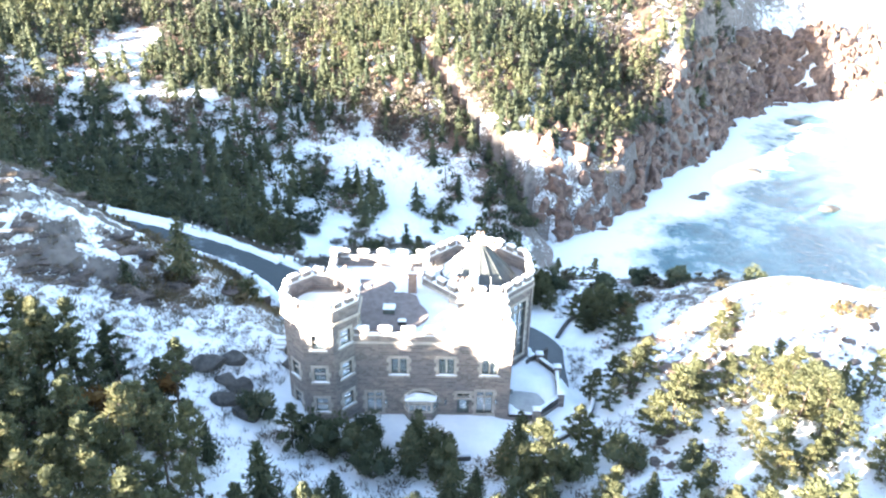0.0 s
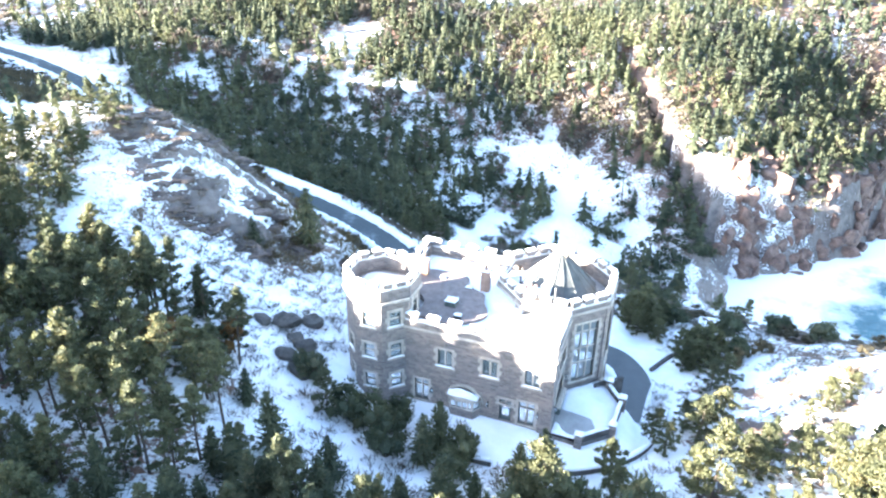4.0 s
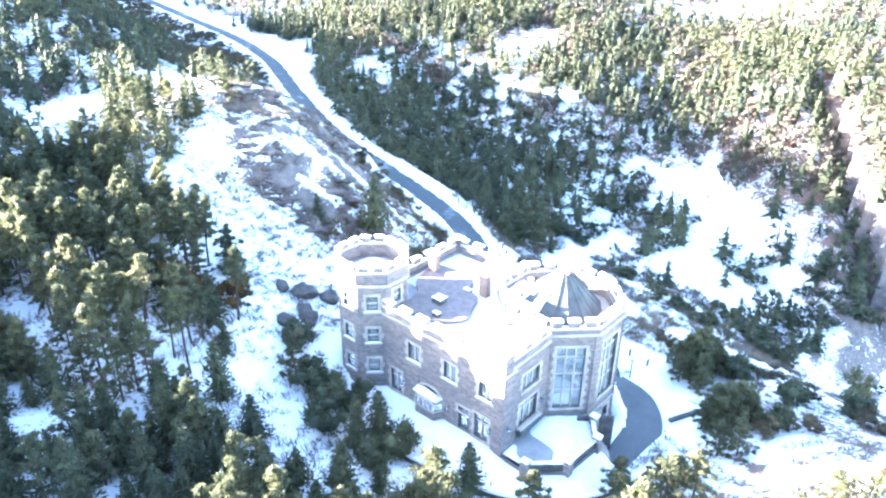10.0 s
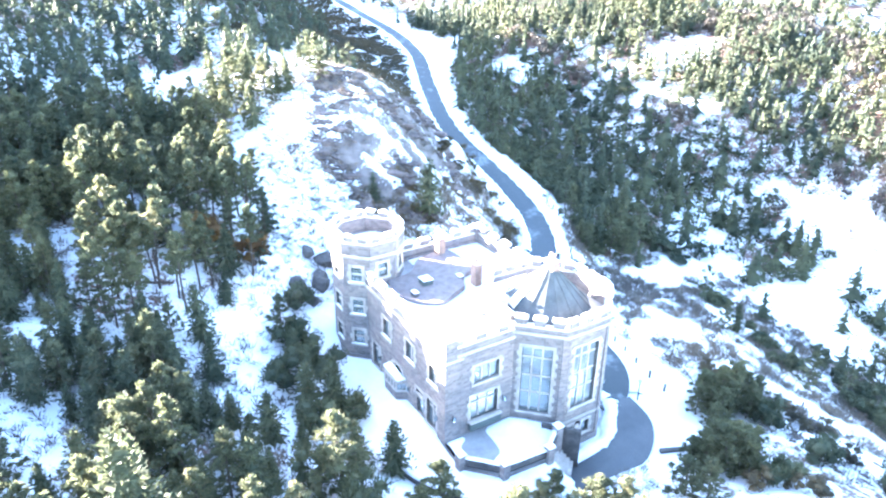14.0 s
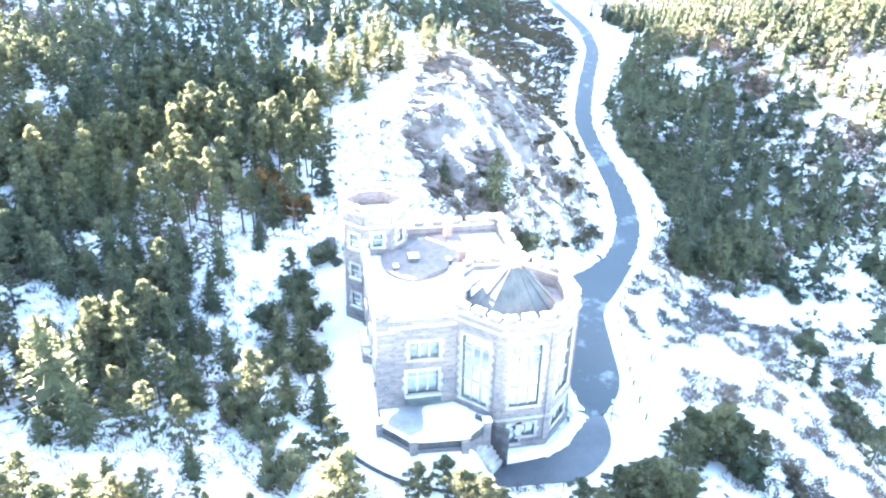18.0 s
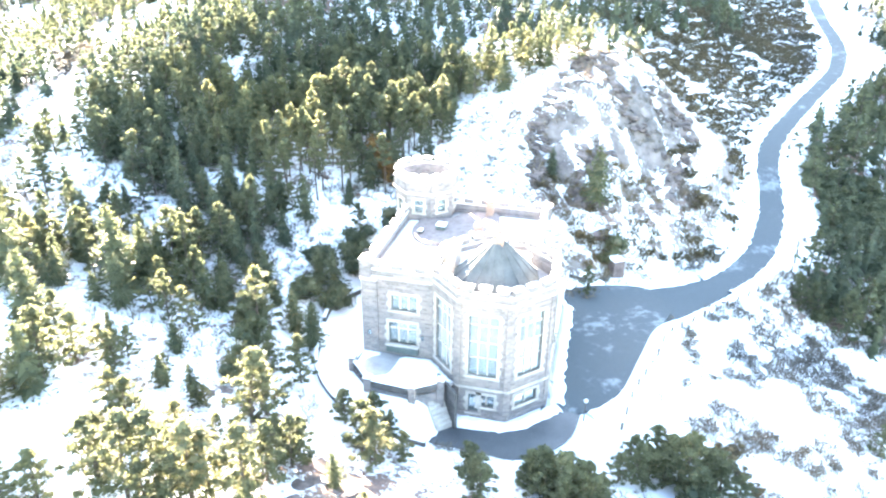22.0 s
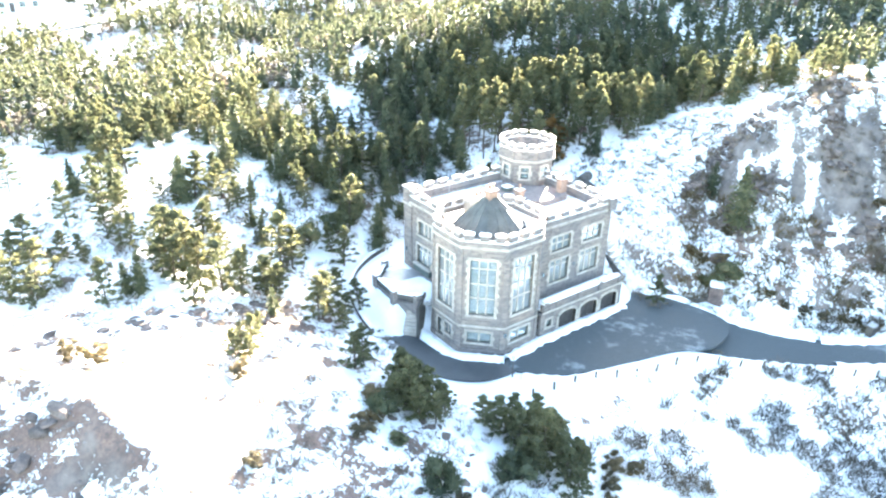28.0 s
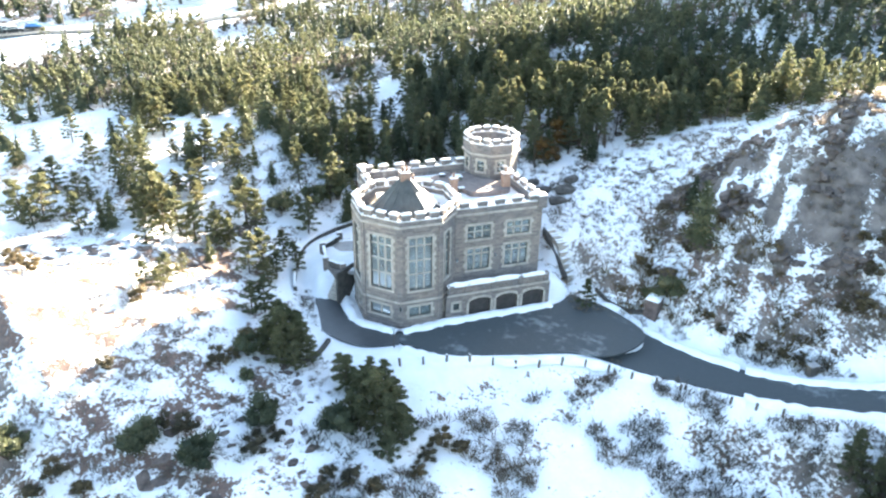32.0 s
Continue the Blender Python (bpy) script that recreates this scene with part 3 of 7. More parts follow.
def ribbon(name, line, half, lift, mat, label, thick=0.12):
    """A paved strip that follows a line, with a thickness."""
    line = np.array(line, float)
    t = np.gradient(line[:, :2], axis=0)
    t /= np.linalg.norm(t, axis=1)[:, None]
    n = np.stack([-t[:, 1], t[:, 0]], 1)
    half = np.broadcast_to(half, len(line))
    verts, faces = [], []
    for k, p in enumerate(line):
        for s in (-1, -0.5, 0, 0.5, 1):
            q = p[:2] + n[k] * s * half[k]
            verts.append((q[0], q[1], p[2] + lift + 0.04 * (1 - abs(s))))
        for s in (1, -1):
            q = p[:2] + n[k] * s * half[k]
            verts.append((q[0], q[1], p[2] + lift - thick))
        if k:
            a, b = 7 * (k - 1), 7 * k
            for j in range(7):
                i = (j + 1) % 7
                faces.append((a + j, a + i, b + i, b + j))
    return tagged(mesh_object(name, verts, faces, mat), label, "road", kind="structure")


ribbon("road", ROAD_C, 1.9 + 2.0 * np.clip((ROAD_C[:, 0] + 25) / 9, 0, 1), 0.02, ROAD, "ploughed asphalt road with slush between snow banks")


def slab(name, outline, z, thick, mat, label, category):
    """A flat paved area with a given outline."""
    n = len(outline)
    verts = [(x, y, z) for x, y in outline] + [(x, y, z - thick) for x, y in outline]
    faces = [tuple(range(n)), tuple(range(2 * n - 1, n - 1, -1))] + [(k, n + k, n + (k + 1) % n, (k + 1) % n) for k in range(n)]
    return tagged(mesh_object(name, verts, faces, mat), label, category, kind="structure")


APRON = [(7.6, 12.9), (3.2, 13.4), (-1.2, 12.8), (-11.2, 12.8), (-14.6, 11.4), (-17.0, 16.4), (-17.4, 21.6), (-12.4, 23.6), (-8.4, 21.8), (-2.8, 20.3), (3.3, 18.5), (6.8, 15.6)]
edge = smooth_line([(x, y, 0) for x, y in APRON + APRON[:1]], 4)[:-1, :2]
slab("pavement", edge.tolist()[::-1], -0.17, 0.2, ROAD, "dark asphalt forecourt with patches of slush", "driveway")
EAST_DRIVE = smooth_line([(7.0, 13.6, -0.2), (10.0, 12.9, -0.28), (12.2, 10.2, -0.36), (12.9, 6.5, -0.42), (12.9, 2.5, -0.42), (12.7, -1.0, -0.42)], 5)
ribbon("driveway", EAST_DRIVE, 1.7, 0.03, ASPHALT, "narrow bare asphalt drive beside the castle")

# ---- the castle ----
def box(bm, x0, x1, y0, y1, z0, z1, m=None):
    pts = [(x0, y0, z0), (x1, y0, z0), (x1, y1, z0), (x0, y1, z0), (x0, y0, z1), (x1, y0, z1), (x1, y1, z1), (x0, y1, z1)]
    v = [bm.verts.new(m @ Vector(p) if m else p) for p in pts]
    for f in ((3, 2, 1, 0), (4, 5, 6, 7), (0, 1, 5, 4), (1, 2, 6, 5), (2, 3, 7, 6), (3, 0, 4, 7)):
        bm.faces.new([v[k] for k in f])
    return v


def soft_box(bm, x0, x1, y0, y1, z0, z1, m=None, r=0.04):
    """A box whose upper edges are chamfered."""
    lo = [(x0, y0, z0), (x1, y0, z0), (x1, y1, z0), (x0, y1, z0)]
    mid = [(x0, y0, z1 - r), (x1, y0, z1 - r), (x1, y1, z1 - r), (x0, y1, z1 - r)]
    top = [(x0 + r, y0 + r, z1), (x1 - r, y0 + r, z1), (x1 - r, y1 - r, z1), (x0 + r, y1 - r, z1)]
    v = [bm.verts.new(m @ Vector(p) if m else p) for p in lo + mid + top]
    bm.faces.new([v[k] for k in (3, 2, 1, 0)])
    bm.faces.new([v[k] for k in (8, 9, 10, 11)])
    for a, b in ((0, 4), (4, 8)):
        for k in range(4):
            j = (k + 1) % 4
            bm.faces.new((v[a + k], v[a + j], v[b + j], v[b + k]))


def snow_heap(bm, x0, x1, y0, y1, z, h, m=None, seed=0, n=5, over=0.05):
    """A soft cushion of snow on a rectangular top, uneven and rounded towards its edges."""
    rng = random.Random(seed)
    grid = []
    for i in range(n + 1):
        row = []
        for j in range(n + 1):
            u, w = i / n, j / n
            edge = min(u, 1 - u, w, 1 - w)
            lift = h * (0.35 + 0.65 * min(1, edge * 3.2)) * rng.uniform(0.75, 1.15)
            px, py = x0 - over + (x1 - x0 + 2 * over) * u, y0 - over + (y1 - y0 + 2 * over) * w
            if edge == 0:
                lift *= 0.75
                px += rng.uniform(-0.03, 0.03)
                py += rng.uniform(-0.03, 0.03)
            p = Vector((px, py, z + lift))
            row.append(bm.verts.new(m @ p if m else p))
        grid.append(row)
    for i in range(n):
        for j in range(n):
            bm.faces.new((grid[i][j], grid[i + 1][j], grid[i + 1][j + 1], grid[i][j + 1]))
    rim = [grid[i][0] for i in range(n + 1)] + [grid[n][j] for j in range(1, n + 1)] + [grid[i][n] for i in range(n - 1, -1, -1)] + [grid[0][j] for j in range(n - 1, 0, -1)]
    low = []
    for v in rim:
        p = v.co.copy()
        p.z = (m @ Vector((0, 0, z))).z if m else z
        low.append(bm.verts.new(p))
    for k in range(len(rim)):
        j = (k + 1) % len(rim)
        bm.faces.new((rim[j], rim[k], low[k], low[j]))


def face_frame(a, b):
    """A frame on a wall from a to b (seen from outside a is to the left): u along, v outwards, w up."""
    a, b = Vector((*a, 0)), Vector((*b, 0))
    u = (b - a).normalized()
    v = Vector((u.y, -u.x, 0))
    m = Matrix((u, v, (0, 0, 1))).transposed().to_4x4()
    m.translation = a
    return m, (b - a).length


def wall(name, parent, a, b, z0, z1, holes=(), thick=0.55, label="", trim=(0, 0)):
    """A stone wall with real openings (u0, u1, z0, z1) through it."""
    m, length = face_frame(a, b)
    us = sorted({trim[0], length - trim[1], *(h[0] for h in holes), *(h[1] for h in holes)})
    zs = sorted({z0, z1, *(h[2] for h in holes), *(h[3] for h in holes)})
    bm = bmesh.new()
    solid = {}
    for i in range(len(us) - 1):
        for k in range(len(zs) - 1):
            cu, cz = (us[i] + us[i + 1]) / 2, (zs[k] + zs[k + 1]) / 2
            solid[i, k] = not any(h[0] < cu < h[1] and h[2] < cz < h[3] for h in holes)
    grid = {(i, k, d): bm.verts.new(m @ Vector((u, -d * thick, z))) for i, u in enumerate(us) for k, z in enumerate(zs) for d in (0, 1)}
    for (i, k), full in solid.items():
        if not full:
            continue
        bm.faces.new([grid[i, k, 0], grid[i + 1, k, 0], grid[i + 1, k + 1, 0], grid[i, k + 1, 0]])
        bm.faces.new([grid[i, k + 1, 1], grid[i + 1, k + 1, 1], grid[i + 1, k, 1], grid[i, k, 1]])
        for di, dk, p, q in ((-1, 0, (i, k), (i, k + 1)), (1, 0, (i + 1, k + 1), (i + 1, k)), (0, -1, (i + 1, k), (i, k)), (0, 1, (i, k + 1), (i + 1, k + 1))):
            if not solid.get((i + di, k + dk), False):
                bm.faces.new([grid[*p, 0], grid[*q, 0], grid[*q, 1], grid[*p, 1]])
    return part(name, bm, STONE, parent, label)


def stone_window(parent, a, b, u0, u1, z0, z1, cols=2, rows=2, transom=None, quoins=True, deep=0.28, blind=0.0, label="", seed=0, snow=0.0):
    """A window in a wall: toothed dressed-stone surround, sash bars and panes. u0..z1 is the opening."""
    m, _ = face_frame(a, b)
    rng = random.Random(seed)
    bm = bmesh.new()
    w, proud = 0.24, 0.06
    box(bm, u0 - w, u1 + w, -0.10, proud, z1, z1 + w, m)
    win = part("window", bm, SANDSTONE, parent, label or "leaded window in a toothed pale stone surround")
    bm = bmesh.new()
    soft_box(bm, u0 - w - 0.06, u1 + w + 0.06, -0.14, proud + 0.08, z0 - 0.2, z0, m)
    part("sill", bm, SANDSTONE, win)
    n = max(2, round((z1 - z0) / 0.42))
    for side in (-1, 1):
        for k in range(n):
            wide = w + (0.17 if quoins and k % 2 else 0.0)
            e0, e1 = (u0 - wide, u0) if side < 0 else (u1, u1 + wide)
            za, zb = z0 + (z1 - z0) * k / n, z0 + (z1 - z0) * (k + 1) / n
            bm = bmesh.new()
            box(bm, e0, e1, -0.10, proud - (0.01 if k % 2 else 0), za + 0.006, zb - 0.006, m)
            part("quoin", bm, SANDSTONE, win)
    bm = bmesh.new()
    t = 0.06
    d0, d1 = -deep, -deep + 0.09
    for e in (u0, u1 - t):
        box(bm, e, e + t, d0, d1, z0, z1, m)
    for e in (z0, z1 - t):
        box(bm, u0 + t, u1 - t, d0, d1, e, e + t, m)
    part("sash_frame", bm, FRAME, win, "dark green sash frame")
    heights = transom or [k / rows for k in range(1, rows)]
    for k in range(1, cols):
        u = u0 + (u1 - u0) * k / cols
        bm = bmesh.new()
        box(bm, u - 0.07, u + 0.07, d0 - 0.01, d1 + 0.06, z0 + t, z1 - t, m)
        part("mullion", bm, SANDSTONE, win)
    for h in heights:
        z = z0 + (z1 - z0) * h
        bm = bmesh.new()
        box(bm, u0 + t, u1 - t, d0 - 0.006, d1 + 0.05, z - 0.06, z + 0.06, m)
        part("transom", bm, SANDSTONE, win)
    levels = [0, *heights, 1]
    for i in range(cols):
        for k in range(len(levels) - 1):
            bm = bmesh.new()
            za, zb = z0 + (z1 - z0) * levels[k], z0 + (z1 - z0) * levels[k + 1]
            box(bm, u0 + (u1 - u0) * i / cols + 0.05, u0 + (u1 - u0) * (i + 1) / cols - 0.05, d0 + 0.02, d0 + 0.035, za + 0.04, zb - 0.04, m)
            pane = part("pane", bm, GLASS, win)
            pane.visible_shadow = False
    if blind:
        for i in range(cols):
            drop = (z1 - z0) * blind * rng.uniform(0.8, 1.0)
            bm = bmesh.new()
            box(bm, u0 + (u1 - u0) * i / cols + 0.08, u0 + (u1 - u0) * (i + 1) / cols - 0.08, d0 - 0.16, d0 - 0.14, z1 - drop, z1 - 0.05, m)
            part("blind", bm, CURTAIN, win, "pale drawn blind")
    if snow:
        bm = bmesh.new()
        snow_heap(bm, u0 - w, u1 + w, -0.05, proud + 0.06, z0 + 0.0, snow, m, seed, 3, 0.02)
        part("sill_snow", bm, SNOW, win, "snow lying on the sill")
    return win


def battlement(parent, a, b, z0, sill, top, name="parapet", thick=0.4, wide=1.05, gap=0.8, seed=0, start=0.0, count=None, out=0.0):
    """A parapet with merlons and a moulded string course; snow lies on every top."""
    m, length = face_frame(a, b)
    rng = random.Random(seed)
    bm = bmesh.new()
    box(bm, 0, length, -thick + out, out, z0, sill, m)
    part(name, bm, STONE, parent)
    bm = bmesh.new()
    soft_box(bm, -0.02, length + 0.02, 0.0, out + 0.14, z0 - 0.12, z0 + 0.10, m)
    part("string_course", bm, SANDSTONE, parent, "pale moulded string course")
    bm = bmesh.new()
    soft_box(bm, 0, length, -thick + out - 0.05, out + 0.05, sill, sill + 0.1, m)
    part("coping", bm, SANDSTONE, parent)
    bm = bmesh.new()
    snow_heap(bm, 0, length, -thick + out, out, sill + 0.1, 0.14, m, seed + 9, 8, 0.03)
    part("parapet_snow", bm, SNOW, parent)
    n = count or max(1, round((length + gap) / (wide + gap)))
    pitch = (length - start) / n
    for k in range(n):
        c = start + pitch * (k + 0.5)
        w = min(wide, pitch * 0.62) / 2
        bm = bmesh.new()
        box(bm, c - w, c + w, -thick + out + 0.01, out - 0.01, sill + 0.1, top - 0.12, m)
        mer = part("merlon", bm, STONE, parent)
        bm = bmesh.new()
        soft_box(bm, c - w - 0.06, c + w + 0.06, -thick + out - 0.06, out + 0.06, top - 0.12, top, m)
        part("coping", bm, SANDSTONE, mer)
        bm = bmesh.new()
        snow_heap(bm, c - w - 0.04, c + w + 0.04, -thick + out - 0.04, out + 0.04, top, rng.uniform(0.14, 0.24), m, seed + k, 4, 0.03)
        part("snow_cap", bm, SNOW, mer)


def octagon(cx, cy, apothem):
    r = apothem / math.cos(math.pi / 8)
    return [(cx + r * math.cos(math.radians(22.5 + 45 * k)), cy + r * math.sin(math.radians(22.5 + 45 * k))) for k in range(8)]


castle = thing("castle", "three-storey grey stone castle with snowy battlements and two towers", "castle")
BASE, WALL_TOP, SILL, TOP = -0.6, 10.55, 11.15, 11.9

# south front
S_A, S_B = (-7.2, -4.6), (6.45, -4.6)
off = 7.2
S_WIN = [(-3.8, -2.5, 7.2, 8.9), (0.3, 1.6, 7.2, 8.9), (4.05, 5.35, 7.2, 8.9), (-6.0, -4.7, 3.0, 5.2), (3.7, 5.1, 3.0, 5.4), (1.95, 3.05, 2.8, 5.2), (-2.75, 0.25, 2.9, 5.3)]
wall("wall", castle, S_A, S_B, BASE, WALL_TOP, [(a + off, b + off, c, d) for a, b, c, d in S_WIN], label="south wall of coursed grey-brown rubble")
for k, (a, b, c, d) in enumerate(S_WIN[:3]):
    stone_window(castle, S_A, S_B, a + off, b + off, c, d, 2, 1, seed=k, snow=0.08, blind=0.35 if k else 0.0)
a, b, c, d = S_WIN[3]
stone_window(castle, S_A, S_B, a + off, b + off, c, d, 2, 2, [0.68], seed=4)
a, b, c, d = S_WIN[4]
stone_window(castle, S_A, S_B, a + off, b + off, c, d, 2, 2, [0.7], seed=5, blind=0.3)
battlement(castle, S_A, S_B, WALL_TOP, SILL, TOP, seed=10, count=7)

# east front
E_A, E_B = (6.45, -4.6), (6.45, 1.74)
E_HOLES = [(2.6, 4.95, 7.4, 8.95), (2.35, 4.9, 3.97, 6.15)]
wall("wall", castle, E_A, E_B, BASE, WALL_TOP, E_HOLES, label="east wall of coursed grey-brown rubble", trim=(0.55, 0))
stone_window(castle, E_A, E_B, *E_HOLES[0], 3, 1, seed=6, blind=0.55)
stone_window(castle, E_A, E_B, *E_HOLES[1], 3, 2, [0.68], seed=7, blind=0.2, label="large three-light window above a panelled base")
battlement(castle, E_A, E_B, WALL_TOP, SILL, TOP, seed=30, count=3)

# great octagonal tower
OCX, OCY = 4.04, 6.82
OCT = octagon(OCX, OCY, 5.3)
OTOP = 11.0
FACES = {"se": (6, 7), "e": (7, 0), "ne": (0, 1), "n": (1, 2), "nw": (2, 3)}
# seen from outside the left corner comes first: counter-clockwise
for key in ("se", "e", "ne", "n", "nw"):
    i, j = FACES[key]
    a, b = Vector(OCT[i]), Vector(OCT[j])
    n = (b - a).length
    u0, u1 = n / 2 - 1.22, n / 2 + 1.22
    z0 = 3.5 if key == "se" else 3.85
    holes = [] if key == "nw" else [(u0, u1, z0, 9.72)]
    if key == "nw":
        holes = [(n / 2 - 1.6, n / 2 - 0.3, 4.4, 9.6)]
    low = {"e": [(u0 + 0.1, u0 + 1.0, 0.0, 1.9), (u0 + 1.0, u1 - 0.1, 0.7, 1.9)], "ne": [(u0 - 0.1, u1 - 0.2, 0.75, 1.9)], "n": [(u0, u1 - 0.1, 0.75, 1.9)], "nw": [(n / 2 - 1.3, n / 2 - 0.5, 0.8, 1.7)]}.get(key, [])
    wall("wall", castle, a, b, BASE - 0.3, OTOP, holes + low, label="canted wall of the great octagonal tower", trim=(0.25 if key != "se" else 0.31, 0.25 if key != "nw" else 1.12))
    for h in holes:
        narrow = key == "nw"
        stone_window(castle, a, b, *h, 2 if narrow else 3, 4, [0.30, 0.56, 0.84], seed=40 + i, blind=0.0 if key in ("n", "nw") else 0.3, label="tall stone-mullioned great window")
    for h in low:
        tall = h[2] < 0.5
        stone_window(castle, a, b, *h, 1 if tall or key == "nw" else 2, 1, seed=50 + i, label="low basement window in a pale stone surround")
    # plinth and band
    m, length = face_frame(a, b)
    bm = bmesh.new()
    soft_box(bm, 0.02, length - 0.02, 0.0, 0.10, 2.45, 2.68, m)
    part("string_course", bm, SANDSTONE, castle)
    bm = bmesh.new()
    soft_box(bm, 0.02, length - 0.02, 0.0, 0.12, -0.9, 0.1, m)
    part("plinth", bm, STONE, castle)
for k in range(8):
    battlement(castle, OCT[k - 1], OCT[k], OTOP, 11.5, 12.3, seed=100 + 10 * k, count=3, wide=1.05, thick=0.45)
# corner posts close the mitres
for k, (x, y) in enumerate(OCT):
    if k in (7, 0, 1, 2):
        bm = bmesh.new()
        box(bm, -0.3, 0.12, -0.3, 0.3, BASE - 0.3, OTOP, pose(x, y, 0, 0, 0, 22.5 + 45 * k) @ pose(-0.13, 0, 0))
        part("quoin_pier", bm, STONE, castle)

# north front and garage block
N_A, N_B = (-0.5, 9.8), (-10.5, 9.8)
N_HOLES = [(1.35, 4.0, 7.65, 9.2), (5.9, 8.6, 7.65, 9.2), (1.4, 4.0, 4.0, 6.5), (5.8, 8.5, 4.0, 6.5)]
wall("wall", castle, N_A, N_B, BASE, WALL_TOP, N_HOLES, label="north wall of coursed grey-brown rubble")
for k, h in enumerate(N_HOLES):
    stone_window(castle, N_A, N_B, *h, 3, 2, [0.72] if k > 1 else [], seed=70 + k, blind=0.7 if k == 1 else 0.0)
battlement(castle, N_A, N_B, WALL_TOP, SILL, TOP, seed=200, count=5)
W_A, W_B = (-10.5, 9.8), (-10.5, -1.4)
wall("wall", castle, W_A, W_B, BASE, WALL_TOP, [], label="west wall of coursed grey-brown rubble", trim=(0.55, 0))
battlement(castle, W_A, W_B, WALL_TOP, SILL, TOP, seed=220, count=6)

# west tower
TOWER = octagon(-9.7, -3.1, 3.05)
TW_SILL, TW_TOP, TW_WALL = 14.45, 15.15, 13.3
for k in range(8):
    a, b = Vector(TOWER[k - 1]), Vector(TOWER[k])
    n = (b - a).length
    # k: 0 east, 1 north-east, 2 north ... 5 south-west, 6 south, 7 south-east
    holes = {6: [(n / 2 - 0.5, n / 2 + 0.5, z, z + 1.45) for z in (4.3, 7.5, 10.75)], 7: [(n / 2 - 0.5, n / 2 + 0.5, z, z + 1.45) for z in (4.3, 7.5, 10.75)],
             5: [(n / 2 - 0.45, n / 2 + 0.45, z, z + 1.45) for z in (4.3, 7.5)], 0: [(n / 2 - 0.45, n / 2 + 0.45, 11.2, 12.5)], 1: [(n / 2 - 0.45, n / 2 + 0.45, 11.2, 12.5)],
             2: [(n / 2 - 0.45, n / 2 + 0.45, 11.2, 12.5)]}.get(k, [])
    wall("wall", castle, a, b, 1.5, TW_WALL, holes, thick=0.5, label="canted wall of the slender west tower")
    for h in holes:
        stone_window(castle, a, b, *h, 1, 2, [0.5], seed=300 + k, deep=0.22, snow=0.07 if k > 4 else 0.0)
    battlement(castle, a, b, TW_WALL, TW_SILL, TW_TOP, seed=320 + 10 * k, count=2, wide=0.85, thick=0.35, out=0.12)
    m, length = face_frame(a, b)
    bm = bmesh.new()
    soft_box(bm, 0, length, 0.0, 0.14, 1.5, 3.1, m)
    part("plinth", bm, STONE, castle)


def flat_polygon(name, pts, z, mat, parent, label="", thick=0.2):
    n = len(pts)
    verts = [(x, y, z) for x, y in pts] + [(x, y, z - thick) for x, y in pts]
    faces = [tuple(range(n)), tuple(range(2 * n - 1, n - 1, -1))] + [(k, n + k, n + (k + 1) % n, (k + 1) % n) for k in range(n)]
    return mesh_object(name, verts, faces, mat, parent, label)


# roofs: decks, snow blankets, conical turret roof
flat_polygon("roof", [(-10.1, -1.0), (-7, -4.2), (6.05, -4.2), (6.05, 1.6), (9.0, 4.8), (9.0, 8.85), (6.1, 11.8), (2.0, 11.8), (-0.6, 9.4), (-10.1, 9.4)], 10.2, LEAD, castle, "flat roof deck behind the battlements", 0.3)
flat_polygon("tower_roof", [(x * 0.9 - 0.97, y * 0.9 - 0.31) for x, y in TOWER], 13.2, LEAD, castle, "tower roof deck", 0.25)


def roof_snow(name, x0, x1, y0, y1, z, h, seed, label):
    xs, ys = np.linspace(x0, x1, 30), np.linspace(y0, y1, 30)
    xx, yy = np.meshgrid(xs, ys, indexing="ij")
    edge = np.minimum(np.minimum(xx - x0, x1 - xx), np.minimum(yy - y0, y1 - yy))
    zz = z + h * np.clip(edge / 1.0, 0.15, 1) * (0.6 + 0.8 * rough_field(xx, yy, 2.5, seed))
    idx = np.arange(900).reshape(30, 30)
    faces = np.stack([idx[:-1, :-1], idx[1:, :-1], idx[1:, 1:], idx[:-1, 1:]], -1).reshape(-1, 4)
    return mesh_object(name, np.stack([xx, yy, zz], -1).reshape(-1, 3).tolist(), faces.tolist(), SNOW, castle, label, True)


roof_snow("roof_snow", -6.9, 6.0, -4.15, 1.2, 10.2, 0.22, 4, "blanket of snow on the roof")
roof_snow("roof_snow", -10.1, 2.0, 1.2, 9.35, 10.2, 0.22, 5, "blanket of snow on the roof")
roof_snow("roof_snow", -11.9, -7.5, -5.2, -1.0, 13.2, 0.2, 6, "blanket of snow on the tower roof")
# bare brown roof slope with its skylight
bm = bmesh.new()
edge = smooth_line([(-6.7, -2.7, 0), (-4.4, -3.0, 0), (-2.2, -2.5, 0), (-0.7, -0.6, 0), (-1.5, 1.2, 0), (-2.0, 2.6, 0), (-3.6, 3.3, 0), (-4.4, 4.9, 0), (-7.0, 5.2, 0), (-8.9, 4.6, 0), (-8.6, 1.6, 0), (-6.9, -0.2, 0), (-6.7, -2.7, 0)], 4)[:-1]
pts = [(x, y, 10.62 + 0.05 * (y + 3)) for x, y, _ in edge]
v = [bm.verts.new(p) for p in pts] + [bm.verts.new((x, y, 10.2)) for x, y, _ in pts]
bm.faces.new(v[: len(pts)])
for k in range(len(pts)):
    j = (k + 1) % len(pts)
    bm.faces.new((v[k], v[len(pts) + k], v[len(pts) + j], v[j]))
bmesh.ops.recalc_face_normals(bm, faces=bm.faces[:])
part("roof_slope", bm, SHINGLE, castle, "bare brown shingled roof slope")
bm = bmesh.new()
